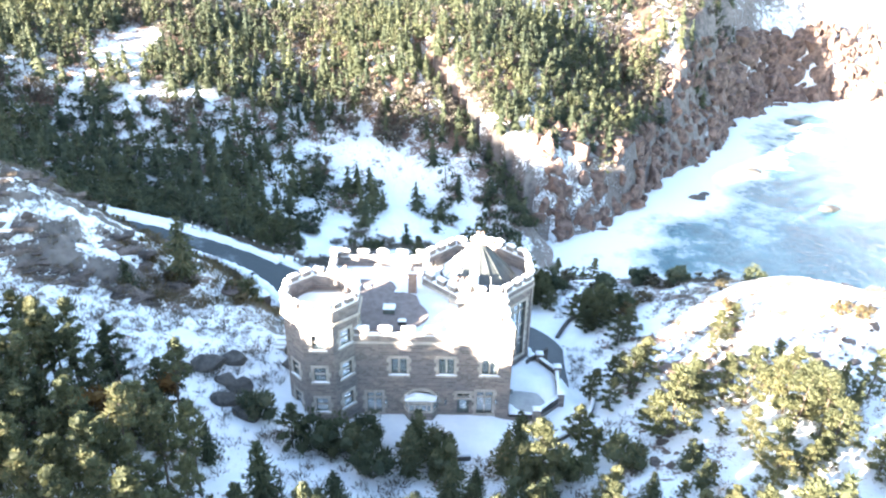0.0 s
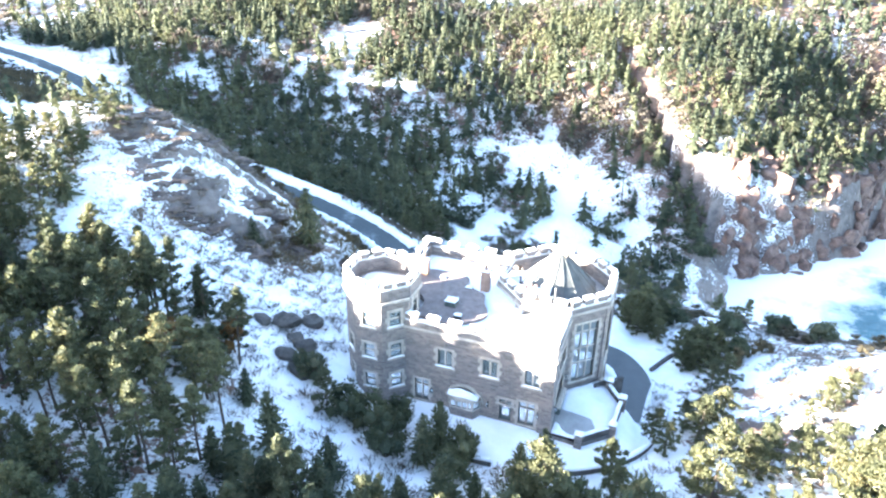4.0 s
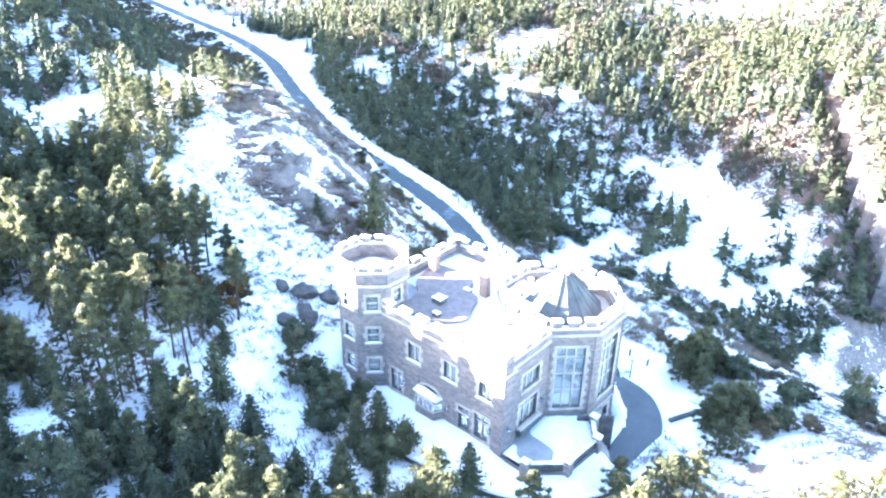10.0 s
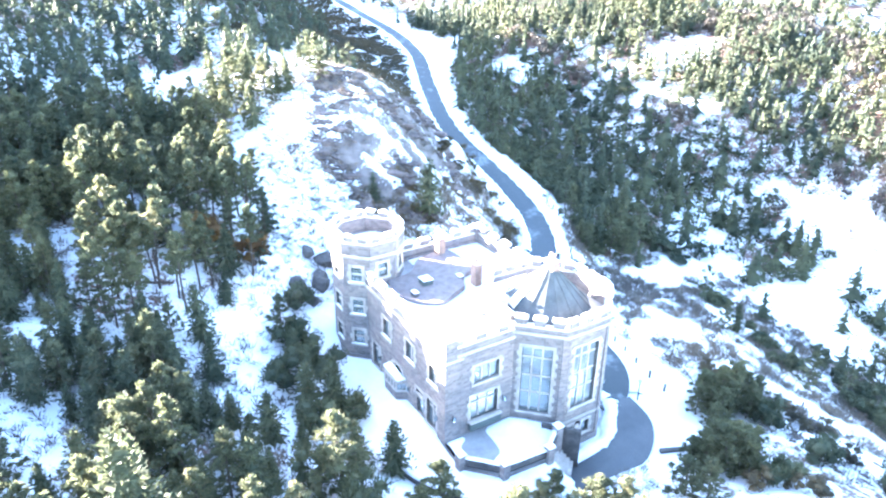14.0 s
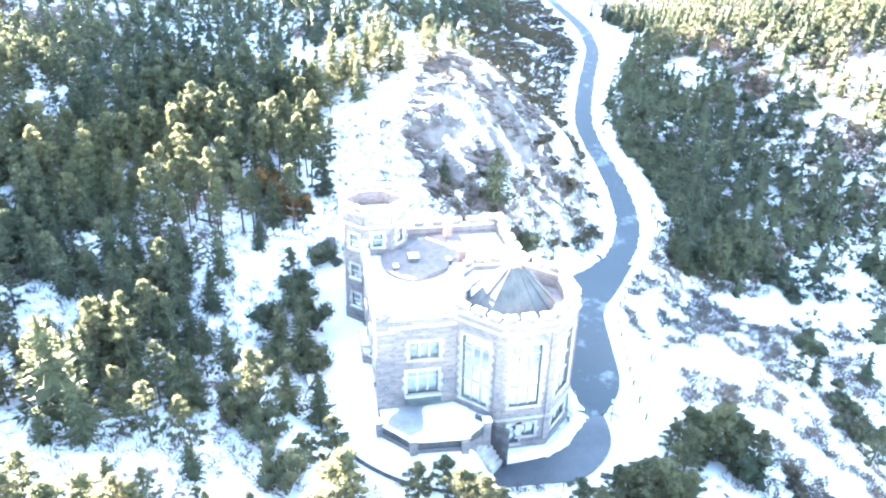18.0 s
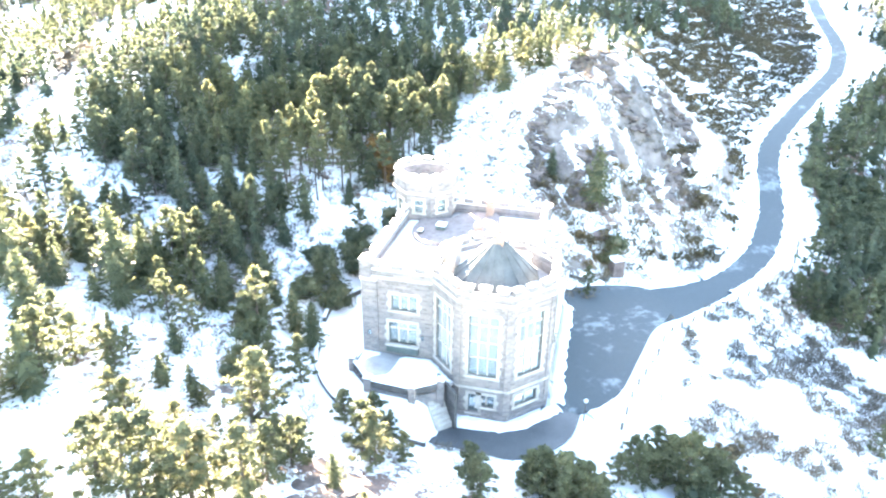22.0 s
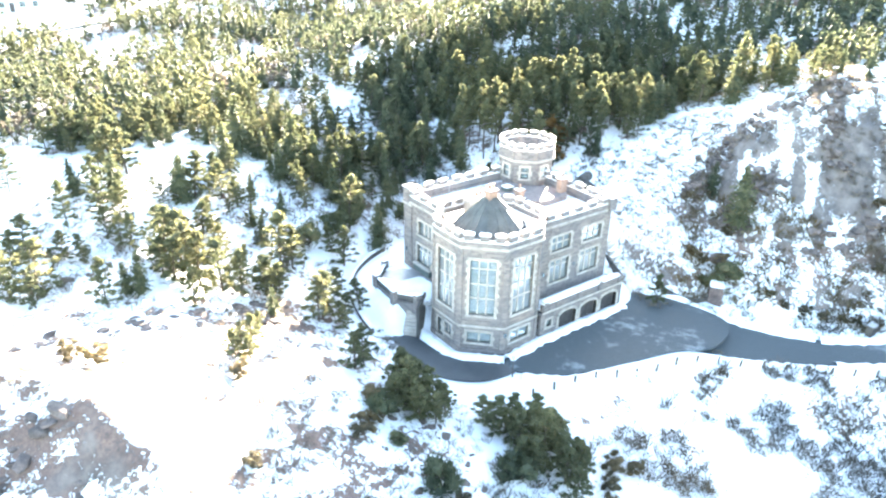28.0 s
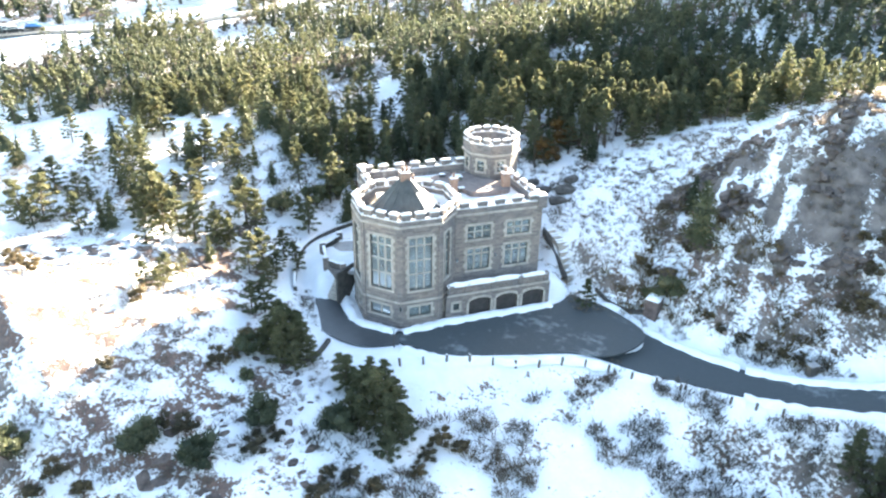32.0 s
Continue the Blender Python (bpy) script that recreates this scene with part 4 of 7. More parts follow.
CONE_R, CONE_Z, APEX = 3.7, 10.9, 14.3
ring = [bm.verts.new((OCX + CONE_R * math.cos(math.radians(22.5 * k)), OCY + CONE_R * math.sin(math.radians(22.5 * k)), CONE_Z)) for k in range(16)]
tip = [bm.verts.new((OCX + 0.1 + 0.35 * math.cos(math.radians(22.5 * k)), OCY + 0.1 + 0.35 * math.sin(math.radians(22.5 * k)), APEX)) for k in range(16)]
for k in range(16):
    bm.faces.new((ring[k], ring[(k + 1) % 16], tip[(k + 1) % 16], tip[k]))
bm.faces.new(tip)
cone = part("turret_roof", bm, SLATE, castle, "conical grey slate roof with lead rolls, half under snow")
for k in range(16):
    a = math.radians(22.5 * k)
    p, q = Vector((OCX + CONE_R * math.cos(a), OCY + CONE_R * math.sin(a), CONE_Z)), Vector((OCX + 0.1 + 0.35 * math.cos(a), OCY + 0.1 + 0.35 * math.sin(a), APEX))
    bm = bmesh.new()
    d = (q - p)
    mm = look(p, q)
    box(bm, -0.045, 0.045, -0.05, 0.06, -d.length, 0, mm)
    part("roof_roll", bm, SLATE, cone)
# snow lies on the slopes turned from the sun and wind
for k in (5, 6, 7, 8, 9, 11):
    bm = bmesh.new()
    a0, a1 = math.radians(22.5 * k + 1.5), math.radians(22.5 * k + 21)
    lo, hi = random.Random(k).uniform(0.02, 0.2), random.Random(k + 50).uniform(0.55, 0.93)
    q = []
    for s, a in ((lo, a0), (lo, a1), (hi, a1), (hi, a0)):
        r = CONE_R + (0.35 - CONE_R) * s
        q.append((OCX + 0.1 * s + r * math.cos(a), OCY + 0.1 * s + r * math.sin(a), CONE_Z + (APEX - CONE_Z) * s))
    up = [bm.verts.new((x, y, z + 0.13)) for x, y, z in q]
    dn = [bm.verts.new((x, y, z - 0.02)) for x, y, z in q]
    bm.faces.new(up)
    for i in range(4):
        bm.faces.new((up[i], dn[i], dn[(i + 1) % 4], up[(i + 1) % 4]))
    part("snow_patch", bm, SNOW, cone)


def chimney(x, y, z0, z1, sx, sy, pots, mat=SANDSTONE):
    bm = bmesh.new()
    box(bm, x - sx, x + sx, y - sy, y + sy, z0, z1 - 0.2)
    soft_box(bm, x - sx - 0.1, x + sx + 0.1, y - sy - 0.1, y + sy + 0.1, z1 - 0.2, z1)
    ch = part("chimney", bm, mat, castle, "stone chimney stack with terracotta pots")
    for k in range(pots):
        px = x + (k - (pots - 1) / 2) * 0.45
        bm = bmesh.new()
        bmesh.ops.create_cone(bm, cap_ends=True, segments=12, radius1=0.17, radius2=0.13, depth=0.6, matrix=Matrix.Translation((px, y, z1 + 0.3)))
        part("chimney_pot", bm, BRICKRED, ch)
    bm = bmesh.new()
    snow_heap(bm, x - sx, x + sx, y - sy, y + sy, z1, 0.1, None, int(x * 7), 3)
    part("snow_cap", bm, SNOW, ch)


chimney(4.2, 7.0, 13.9, 14.9, 0.5, 0.4, 2, BRICKRED)
chimney(-2.3, 4.0, 10.2, 12.6, 0.4, 0.35, 1, BRICKRED)
chimney(-8.6, 4.0, 10.2, 12.6, 0.45, 0.35, 1, BRICKRED)
chimney(2.4, 2.6, 10.2, 12.3, 1.25, 0.5, 3)

# skylight and roof vents
bm = bmesh.new()
soft_box(bm, -4.75, -3.75, -0.55, 0.35, 10.75, 11.25)
sk = part("skylight", bm, FRAME, castle, "snow-topped roof skylight on a dark kerb")
bm = bmesh.new()
snow_heap(bm, -4.75, -3.75, -0.55, 0.35, 11.25, 0.16, None, 3, 4)
part("snow_cap", bm, SNOW, sk)
for x, y in ((-3.6, 3.1), (-6.6, 3.9), (-3.0, -1.9)):
    bm = bmesh.new()
    soft_box(bm, x - 0.35, x + 0.35, y - 0.22, y + 0.22, 10.3, 11.0)
    vent = part("roof_vent", bm, DARKROCK, castle, "small dark roof vent")
    bm = bmesh.new()
    snow_heap(bm, x - 0.3, x + 0.3, y - 0.2, y + 0.2, 11.0, 0.14, None, int(9 * x), 3)
    part("snow_cap", bm, SNOW, vent)

# flagpole on the roof
pole = thing("flagpole", "thin white flagpole without a flag on the castle roof", "flagpole", at=(4.9, 1.2, 10.25))
bm = bmesh.new()
bmesh.ops.create_cone(bm, cap_ends=True, segments=10, radius1=0.05, radius2=0.03, depth=3.4, matrix=Matrix.Translation((0, 0, 1.7)))
part("mast", bm, LEAD, pole)
bm = bmesh.new()
bmesh.ops.create_uvsphere(bm, u_segments=10, v_segments=6, radius=0.08, matrix=Matrix.Translation((0, 0, 3.42)))
part("finial", bm, LEAD, pole)


def bay_window(parent, a, b, u0, u1, z0, z1, deep, floor, lights, label, seed, roof_snow_h=0.2):
    """A canted bay: dressed-stone base, mullioned lights on three sides, lead roof under snow."""
    m, _ = face_frame(a, b)
    cant = 0.45
    plan = [(u0, 0.0), (u0 + cant, deep), (u1 - cant, deep), (u1, 0.0)]
    def prism(bm, pts, lo, hi, grow=0.0):
        c = ((u0 + u1) / 2, 0)
        q = [(c[0] + (x - c[0]) * (1 + grow), y * (1 + grow) + (0.02 if y == 0 else 0)) for x, y in pts]
        n = len(q)
        v = [bm.verts.new(m @ Vector((x, y, lo))) for x, y in q] + [bm.verts.new(m @ Vector((x, y, hi))) for x, y in q]
        bm.faces.new(v[:n][::-1])
        bm.faces.new(v[n:])
        for k in range(n):
            j = (k + 1) % n
            bm.faces.new((v[k], v[j], v[n + j], v[n + k]))
        bmesh.ops.recalc_face_normals(bm, faces=bm.faces[:])
    bm = bmesh.new()
    prism(bm, plan, floor, z0)
    bay = part("bay_window", bm, STONE, parent, label)
    bm = bmesh.new()
    prism(bm, plan, z0, z0 + 0.14, 0.04)
    part("sill", bm, SANDSTONE, bay)
    bm = bmesh.new()
    prism(bm, plan, z1 - 0.16, z1 + 0.08, 0.05)
    part("cornice", bm, SANDSTONE, bay)
    for k in range(3):
        (xa, ya), (xb, yb) = plan[k], plan[k + 1]
        n = lights if k == 1 else 1
        for i in range(n):
            s0, s1 = i / n, (i + 1) / n
            pa, pb = Vector((xa + (xb - xa) * s0, ya + (yb - ya) * s0, 0)), Vector((xa + (xb - xa) * s1, ya + (yb - ya) * s1, 0))
            d = (pb - pa).normalized()
            nrm = Vector((d.y, -d.x, 0))
            mm = m @ Matrix((d, -nrm, (0, 0, 1))).transposed().to_4x4()
            mm.translation = m @ pa
            w = (pb - pa).length
            bm = bmesh.new()
            box(bm, 0.06, w - 0.06, -0.10, -0.085, z0 + 0.14, z1 - 0.16, mm)
            pane = part("pane", bm, GLASS, bay)
            pane.visible_shadow = False
            bm = bmesh.new()
            box(bm, -0.07, 0.07, -0.14, 0.02, z0 + 0.14, z1 - 0.16, mm)
            part("mullion", bm, SANDSTONE, bay)
            bm = bmesh.new()
            box(bm, 0.07, w - 0.07, -0.12, -0.04, z0 + (z1 - z0) * 0.66, z0 + (z1 - z0) * 0.66 + 0.1, mm)
            part("transom", bm, SANDSTONE, bay)
    bm = bmesh.new()
    snow_heap(bm, u0 + 0.1, u1 - 0.1, 0.02, deep * 0.95, z1 + 0.08, roof_snow_h, m, seed, 6, 0.0)
    part("roof_snow", bm, SNOW, bay)


bay_window(castle, S_A, S_B, -2.75 + off, 0.25 + off, 3.6, 4.75, 0.8, 2.4, 4, "shallow canted bay under a stone arch", 8, 0.5)
# the lower east window stands on a projecting panelled base
em, _ = face_frame(E_A, E_B)
bm = bmesh.new()
soft_box(bm, 2.15, 5.1, 0.0, 0.42, 3.15, 3.85, em)
eb = part("window_base", bm, FRAME, castle, "projecting dark green panelled base under the window")
bm = bmesh.new()
soft_box(bm, 2.08, 5.17, 0.0, 0.50, 3.85, 3.97, em)
part("sill", bm, SANDSTONE, eb)
for k in range(3):
    bm = bmesh.new()
    soft_box(bm, 2.3 + 0.93 * k, 3.1 + 0.93 * k, 0.42, 0.46, 3.27, 3.73, em)
    part("panel", bm, FRAME, eb)
# arch over the south bay
m, _ = face_frame(S_A, S_B)
c, r = -1.25 + off, 1.62
for k in range(13):
    a0, a1 = math.radians(14 + 152 * k / 13), math.radians(14 + 152 * (k + 1) / 13)
    bm = bmesh.new()
    v = []
    for y in (-0.3, 0.09):
        for rr, a in ((r, a0), (r + 0.28, a0), (r + 0.28, a1), (r, a1)):
            v.append(bm.verts.new(m @ Vector((c - rr * math.cos(a) * 1.0, y, 3.75 + rr * math.sin(a) * 1.05))))
    for f in ((0, 1, 2, 3), (7, 6, 5, 4), (0, 4, 5, 1), (1, 5, 6, 2), (2, 6, 7, 3), (3, 7, 4, 0)):
        bm.faces.new([v[i] for i in f])
    bmesh.ops.recalc_face_normals(bm, faces=bm.faces[:])
    part("voussoir", bm, SANDSTONE, castle, "pale stone of the arch over the bay" if k == 0 else "")
# south door
a, b, c0, d0 = S_WIN[5]
stone_window(castle, S_A, S_B, a + off, b + off, 4.75, d0, 2, 1, seed=77, label="small light over the garden door")
bm = bmesh.new()
box(bm, a + off, b + off, -0.30, -0.22, 2.8, 4.55, m)
door = part("door", bm, FRAME, castle, "dark glazed garden door in a pale surround")
bm = bmesh.new()
box(bm, a + off + 0.25, b + off - 0.25, -0.215, -0.20, 3.3, 4.4, m)
part("pane", bm, GLASS, door)
bm = bmesh.new()
bmesh.ops.create_uvsphere(bm, u_segments=8, v_segments=6, radius=0.05, matrix=Matrix.Translation(m @ Vector((b + off - 0.12, -0.18, 3.7))))
part("handle", bm, LEAD, door, "metal door knob")

# corner pier on the south-east angle
bm = bmesh.new()
soft_box(bm, 5.45, 6.58, -4.72, -3.25, BASE, WALL_TOP - 0.13)
pier = part("corner_pier", bm, STONE, castle, "projecting corner pier")
bm = bmesh.new()
soft_box(bm, 5.6, 6.64, -4.76, -3.7, WALL_TOP - 0.13, WALL_TOP + 1.55)
part("corner_turret", bm, STONE, pier)
bm = bmesh.new()
soft_box(bm, 5.4, 6.7, -4.82, -3.2, WALL_TOP - 0.36, WALL_TOP - 0.16)
part("string_course", bm, SANDSTONE, pier)
bm = bmesh.new()
snow_heap(bm, 5.6, 6.64, -4.76, -3.7, WALL_TOP + 1.55, 0.22, None, 33, 4, 0.04)
part("snow_cap", bm, SNOW, pier)

# corner block where the north and west parapets meet
bm = bmesh.new()
soft_box(bm, -10.84, -9.8, 9.1, 10.14, WALL_TOP - 0.13, WALL_TOP + 1.3)
block = part("corner_merlon", bm, STONE, castle)
bm = bmesh.new()
snow_heap(bm, -10.84, -9.8, 9.1, 10.14, WALL_TOP + 1.3, 0.2, None, 35, 4, 0.03)
part("snow_cap", bm, SNOW, block)

# ---- garage block with the terrace on top ----
GAR_Y, GAR_TOP = 12.2, 2.55
G_A, G_B = (1.2, GAR_Y), (-10.9, GAR_Y)
arches = [(2.55, 5.05), (5.7, 8.2), (8.85, 11.35)]
g_holes = [(u0, u1, -0.9, 1.95) for u0, u1 in arches] + [(0.75, 1.45, 0.75, 1.55)]
wall("garage_wall", castle, G_A, G_B, -0.9, GAR_TOP, g_holes, 0.5, "garage front with three arched openings")
wall("garage_wall", castle, (-10.9, GAR_Y), (-10.9, 9.8), -0.9, GAR_TOP, [], 0.5, "end wall of the garage block", trim=(0.5, 0))
stone_window(castle, G_A, G_B, *g_holes[3], 1, 1, quoins=False, seed=90, label="small square window beside the garages")
flat_polygon("terrace", [(1.3, GAR_Y - 0.3), (-10.6, GAR_Y - 0.3), (-10.6, 9.85), (-0.6, 9.85), (1.3, 12.1)][::-1], GAR_TOP, LEAD, castle, "terrace deck over the garages", 0.3)
gm, glen = face_frame(G_A, G_B)
bm = bmesh.new()
snow_heap(bm, 0.3, glen - 0.4, -2.2, -0.45, GAR_TOP, 0.25, gm, 5, 10, 0.0)
part("terrace_snow", bm, SNOW, castle)
for u0, u1 in arches:
    mid, half = (u0 + u1) / 2, (u1 - u0) / 2
    # segmental head: fills the square corners of the opening, with a pale ring
    n = 9
    for k in range(n):
        s0, s1 = -1 + 2 * k / n, -1 + 2 * (k + 1) / n
        z_a, z_b = 1.35 + 0.5 * math.sqrt(max(0, 1 - s0 * s0 * 0.96)), 1.35 + 0.5 * math.sqrt(max(0, 1 - s1 * s1 * 0.96))
        bm = bmesh.new()
        v = []
        for y in (-0.34, 0.07):
            v += [bm.verts.new(gm @ Vector(p)) for p in ((mid + s0 * half, y, z_a), (mid + s1 * half, y, z_b), (mid + s1 * half * 1.09, y, z_b + 0.26), (mid + s0 * half * 1.09, y, z_a + 0.26))]
        for f in ((0, 1, 2, 3), (7, 6, 5, 4), (0, 4, 5, 1), (1, 5, 6, 2), (2, 6, 7, 3), (3, 7, 4, 0)):
            bm.faces.new([v[i] for i in f])
        bmesh.ops.recalc_face_normals(bm, faces=bm.faces[:])
        part("voussoir", bm, SANDSTONE, castle)
    for e0, e1 in ((u0 - 0.26, u0), (u1, u1 + 0.26)):
        bm = bmesh.new()
        box(bm, e0, e1, -0.3, 0.07, -0.4, 1.42, gm)
        part("arch_jamb", bm, SANDSTONE, castle)
    bm = bmesh.new()
    box(bm, u0, u1, -0.46, -0.38, -0.4, 1.95, gm)
    gdoor = part("garage_door", bm, DOORWOOD, castle, "dark panelled garage door")
    for i in range(4):
        for j in range(4):
            bm = bmesh.new()
            w, h = (u1 - u0) / 4, 0.55
            soft_box(bm, u0 + w * i + 0.06, u0 + w * (i + 1) - 0.06, -0.38, -0.355, -0.36 + h * j, -0.36 + h * (j + 1) - 0.08, gm, 0.01)
            part("door_panel", bm, DOORWOOD, gdoor)
# terrace balustrade: piers, panels and a snowy rail
pier_u = [0.5, 2.3, 5.4, 8.5, 11.6]
for k, u in enumerate(pier_u):
    bm = bmesh.new()
    soft_box(bm, u - 0.28, u + 0.28, -0.5, 0.08, GAR_TOP, GAR_TOP + 1.15, gm)
    part("balustrade_pier", bm, STONE, castle)
    if k:
        p = pier_u[k - 1]
        bm = bmesh.new()
        box(bm, p + 0.28, u - 0.28, -0.36, -0.06, GAR_TOP, GAR_TOP + 0.85, gm)
        part("balustrade_panel", bm, STONE, castle)
        bm = bmesh.new()
        soft_box(bm, p + 0.28, u - 0.28, -0.42, 0.0, GAR_TOP + 0.85, GAR_TOP + 0.97, gm)
        part("balustrade_rail", bm, SANDSTONE, castle)
        bm = bmesh.new()
        snow_heap(bm, p - 0.3, u + 0.28, -0.5, 0.06, GAR_TOP + 0.97, 0.42 if k < 4 else 0.3, gm, 60 + k, 6, 0.03)
        part("rail_snow", bm, SNOW, castle)
bm = bmesh.new()
soft_box(bm, 0.1, glen, 0.0, 0.12, GAR_TOP - 0.1, GAR_TOP + 0.1, gm)
part("string_course", bm, SANDSTONE, castle)

# ---- south-east patio on its retaining wall ----
PATIO = [(6.48, -4.7), (9.2, -4.9), (11.7, -2.6), (12.0, 1.4), (10.5, 3.5), (9.2, 4.4), (6.48, 1.7)]
patio = thing("patio", "raised stone patio under snow with a low parapet", "patio")
flat_polygon("deck", PATIO, 2.75, LEAD, patio, "", 0.3)
for k in range(5):
    a, b = PATIO[k], PATIO[k + 1]
    if k == 4:
        continue
    pm, ln = face_frame(a, b)
    bm = bmesh.new()
    box(bm, 0, ln, -0.4, 0.0, -1.0, 2.75, pm)
    part("retaining_wall", bm, STONE, patio, "rubble retaining wall below the patio")
    if k:
        bm = bmesh.new()
        box(bm, 0.2, ln - 0.2, -0.36, -0.04, 2.75, 3.4, pm)
        part("parapet", bm, DARKROCK, patio)
        bm = bmesh.new()
        snow_heap(bm, 0.2, ln - 0.2, -0.36, -0.04, 3.4, 0.16, pm, 80 + k, 6, 0.02)
        part("parapet_snow", bm, SNOW, patio)
for k, (x, y) in enumerate(PATIO[1:5]):
    bm = bmesh.new()
    soft_box(bm, x - 0.42, x + 0.22, y - 0.25, y + 0.35, -1.0, 3.75)
    pr = part("pier", bm, STONE, patio)
    bm = bmesh.new()
    snow_heap(bm, x - 0.42, x + 0.22, y - 0.25, y + 0.35, 3.75, 0.14, None, 90 + k, 3)
    part("snow_cap", bm, SNOW, pr)
xs, ys = np.linspace(6.5, 11.8, 27), np.linspace(-4.6, 4.4, 37)
xx, yy = np.meshgrid(xs, ys, indexing="ij")


def inside_patio(x, y):
    hit = np.full(x.shape, 9.0)
    for (ax, ay), (bx, by) in zip(PATIO, PATIO[1:] + PATIO[:1]):
        ln = math.hypot(bx - ax, by - ay)
        hit = np.minimum(hit, ((bx - ax) * (y - ay) - (by - ay) * (x - ax)) / ln)
    return hit


inn = inside_patio(xx, yy)
zz = 2.70 + np.clip(inn / 0.6, -1, 1) * 0.18 + 0.16 * (rough_field(xx, yy, 2.2, 66) - 0.25) * (inn > 0)
zz -= 0.42 * np.exp(-((((xx - 8.5) + 0.4 * (yy + 2.6)) / 1.7) ** 4 + ((yy + 2.7) / 1.5) ** 4)) + 0.1 * (rough_field(xx, yy, 1.0, 68) - 0.5)
idx = np.arange(xx.size).reshape(xx.shape)
fcs = np.stack([idx[:-1, :-1], idx[1:, :-1], idx[1:, 1:], idx[:-1, 1:]], -1).reshape(-1, 4)
ok = (inn.reshape(-1)[fcs] > 0.05).all(1)
mesh_object("patio_snow", np.stack([xx, yy, zz], -1).reshape(-1, 3).tolist(), fcs[ok].tolist(), SNOW, patio, "trodden snow on the patio", True)
# stair block down from the patio
for k in range(9):
    bm = bmesh.new()
    soft_box(bm, -0.75, 0.75, -0.16, 0.16, -1.0, 2.6 - 0.3 * k, pose(9.9 + 0.22 * k, 2.5 + 0.2 * k, 0, 0, 0, -48))
    part("step", bm, SANDSTONE, patio)
bm = bmesh.new()
box(bm, -1.0, -0.78, -0.3, 2.9, -1.0, 3.3, pose(9.9, 2.5, 0, 0, 0, -48))
part("stair_wall", bm, DARKROCK, patio, "dark stone side wall of the stair")

# ---- trees and scrub ----
def leaf_cloud(centres, ways, length, width, rng, corners=4):
    """Small bent sprays of needles: a kite of four corners at each centre, pointing along its way."""
    n = len(centres)
    ways = ways / (np.linalg.norm(ways, axis=1)[:, None] + 1e-9)
    side = np.cross(ways, rng.normal(size=(n, 3)) * 0.5 + np.array([0, 0, 1.0]))
    side /= np.linalg.norm(side, axis=1)[:, None] + 1e-9
    ln, wd = length * rng.uniform(0.7, 1.3, (n, 1)), width * rng.uniform(0.7, 1.3, (n, 1))
    up = np.cross(side, ways)
    a = centres - ways * ln * 0.5
    b = centres + side * wd * 0.5 - up * wd * 0.12
    c = centres + ways * ln * 0.5
    d = centres - side * wd * 0.5 - up * wd * 0.12
    if corners == 3:
        b, d = b - ways * ln * 0.3, d - ways * ln * 0.3
        return np.stack([b, c, d], 1).reshape(-1, 3), np.arange(3 * n).reshape(n, 3)
    verts = np.stack([a, b, c, d], 1).reshape(-1, 3)
    faces = np.arange(4 * n).reshape(n, 4)
    return verts, faces


def tube(points, radii, sides=5):
    verts, faces = [], []
    for k, (p, r) in enumerate(zip(points, radii)):
        for s in range(sides):
            a = 2 * math.pi * s / sides
            verts.append((p[0] + r * math.cos(a), p[1] + r * math.sin(a), p[2]))
        if k:
            for s in range(sides):
                q = (s + 1) % sides
                faces.append(((k - 1) * sides + s, (k - 1) * sides + q, k * sides + q, k * sides + s))
    return np.array(verts), faces


def stick(a, b, r0, r1):
    a, b = np.array(a, float), np.array(b, float)
    d = (b - a) / (np.linalg.norm(b - a) + 1e-9)
    u = np.cross(d, (0.3, 0.2, 0.93))
    u /= np.linalg.norm(u) + 1e-9
    w = np.cross(d, u)
    verts = [p + r * (math.cos(t) * u + math.sin(t) * w) for p, r in ((a, r0), (b, r1)) for t in (0, 2.094, 4.189)]
    return np.array(verts), [(0, 1, 4, 3), (1, 2, 5, 4), (2, 0, 3, 5)]


def gather(pieces):
    verts, faces, n = [], [], 0
    for v, f in pieces:
        verts.append(v)
        faces += [tuple(int(i) + n for i in q) for q in f]
        n += len(v)
    return np.concatenate(verts), faces


OCTA_V = np.array([(1, 0, 0), (-1, 0, 0), (0, 1, 0), (0, -1, 0), (0, 0, 1), (0, 0, -1)], float)
OCTA_F = [(0, 2, 4), (2, 1, 4), (1, 3, 4), (3, 0, 4), (2, 0, 5), (1, 2, 5), (3, 1, 5), (0, 3, 5)]


def clump_core(c, size, rng, fine):
    """A lumpy inner mass of needles that the sprays stand out from."""
    verts, faces = [tuple(v) for v in OCTA_V], list(OCTA_F)
    if fine:
        mids, out = {}, []
        def mid(i, j):
            k = (min(i, j), max(i, j))
            if k not in mids:
                m = (np.array(verts[i]) + np.array(verts[j])) / 2
                verts.append(tuple(m / np.linalg.norm(m)))
                mids[k] = len(verts) - 1
            return mids[k]
        for i, j, k in faces:
            p, q, r = mid(i, j), mid(j, k), mid(k, i)
            out += [(i, p, r), (j, q, p), (k, r, q), (p, q, r)]
        faces = out
    v = np.array(verts) * rng.uniform(0.7, 1.25, (len(verts), 1))
    return v * np.asarray(size) + c, np.array(faces)


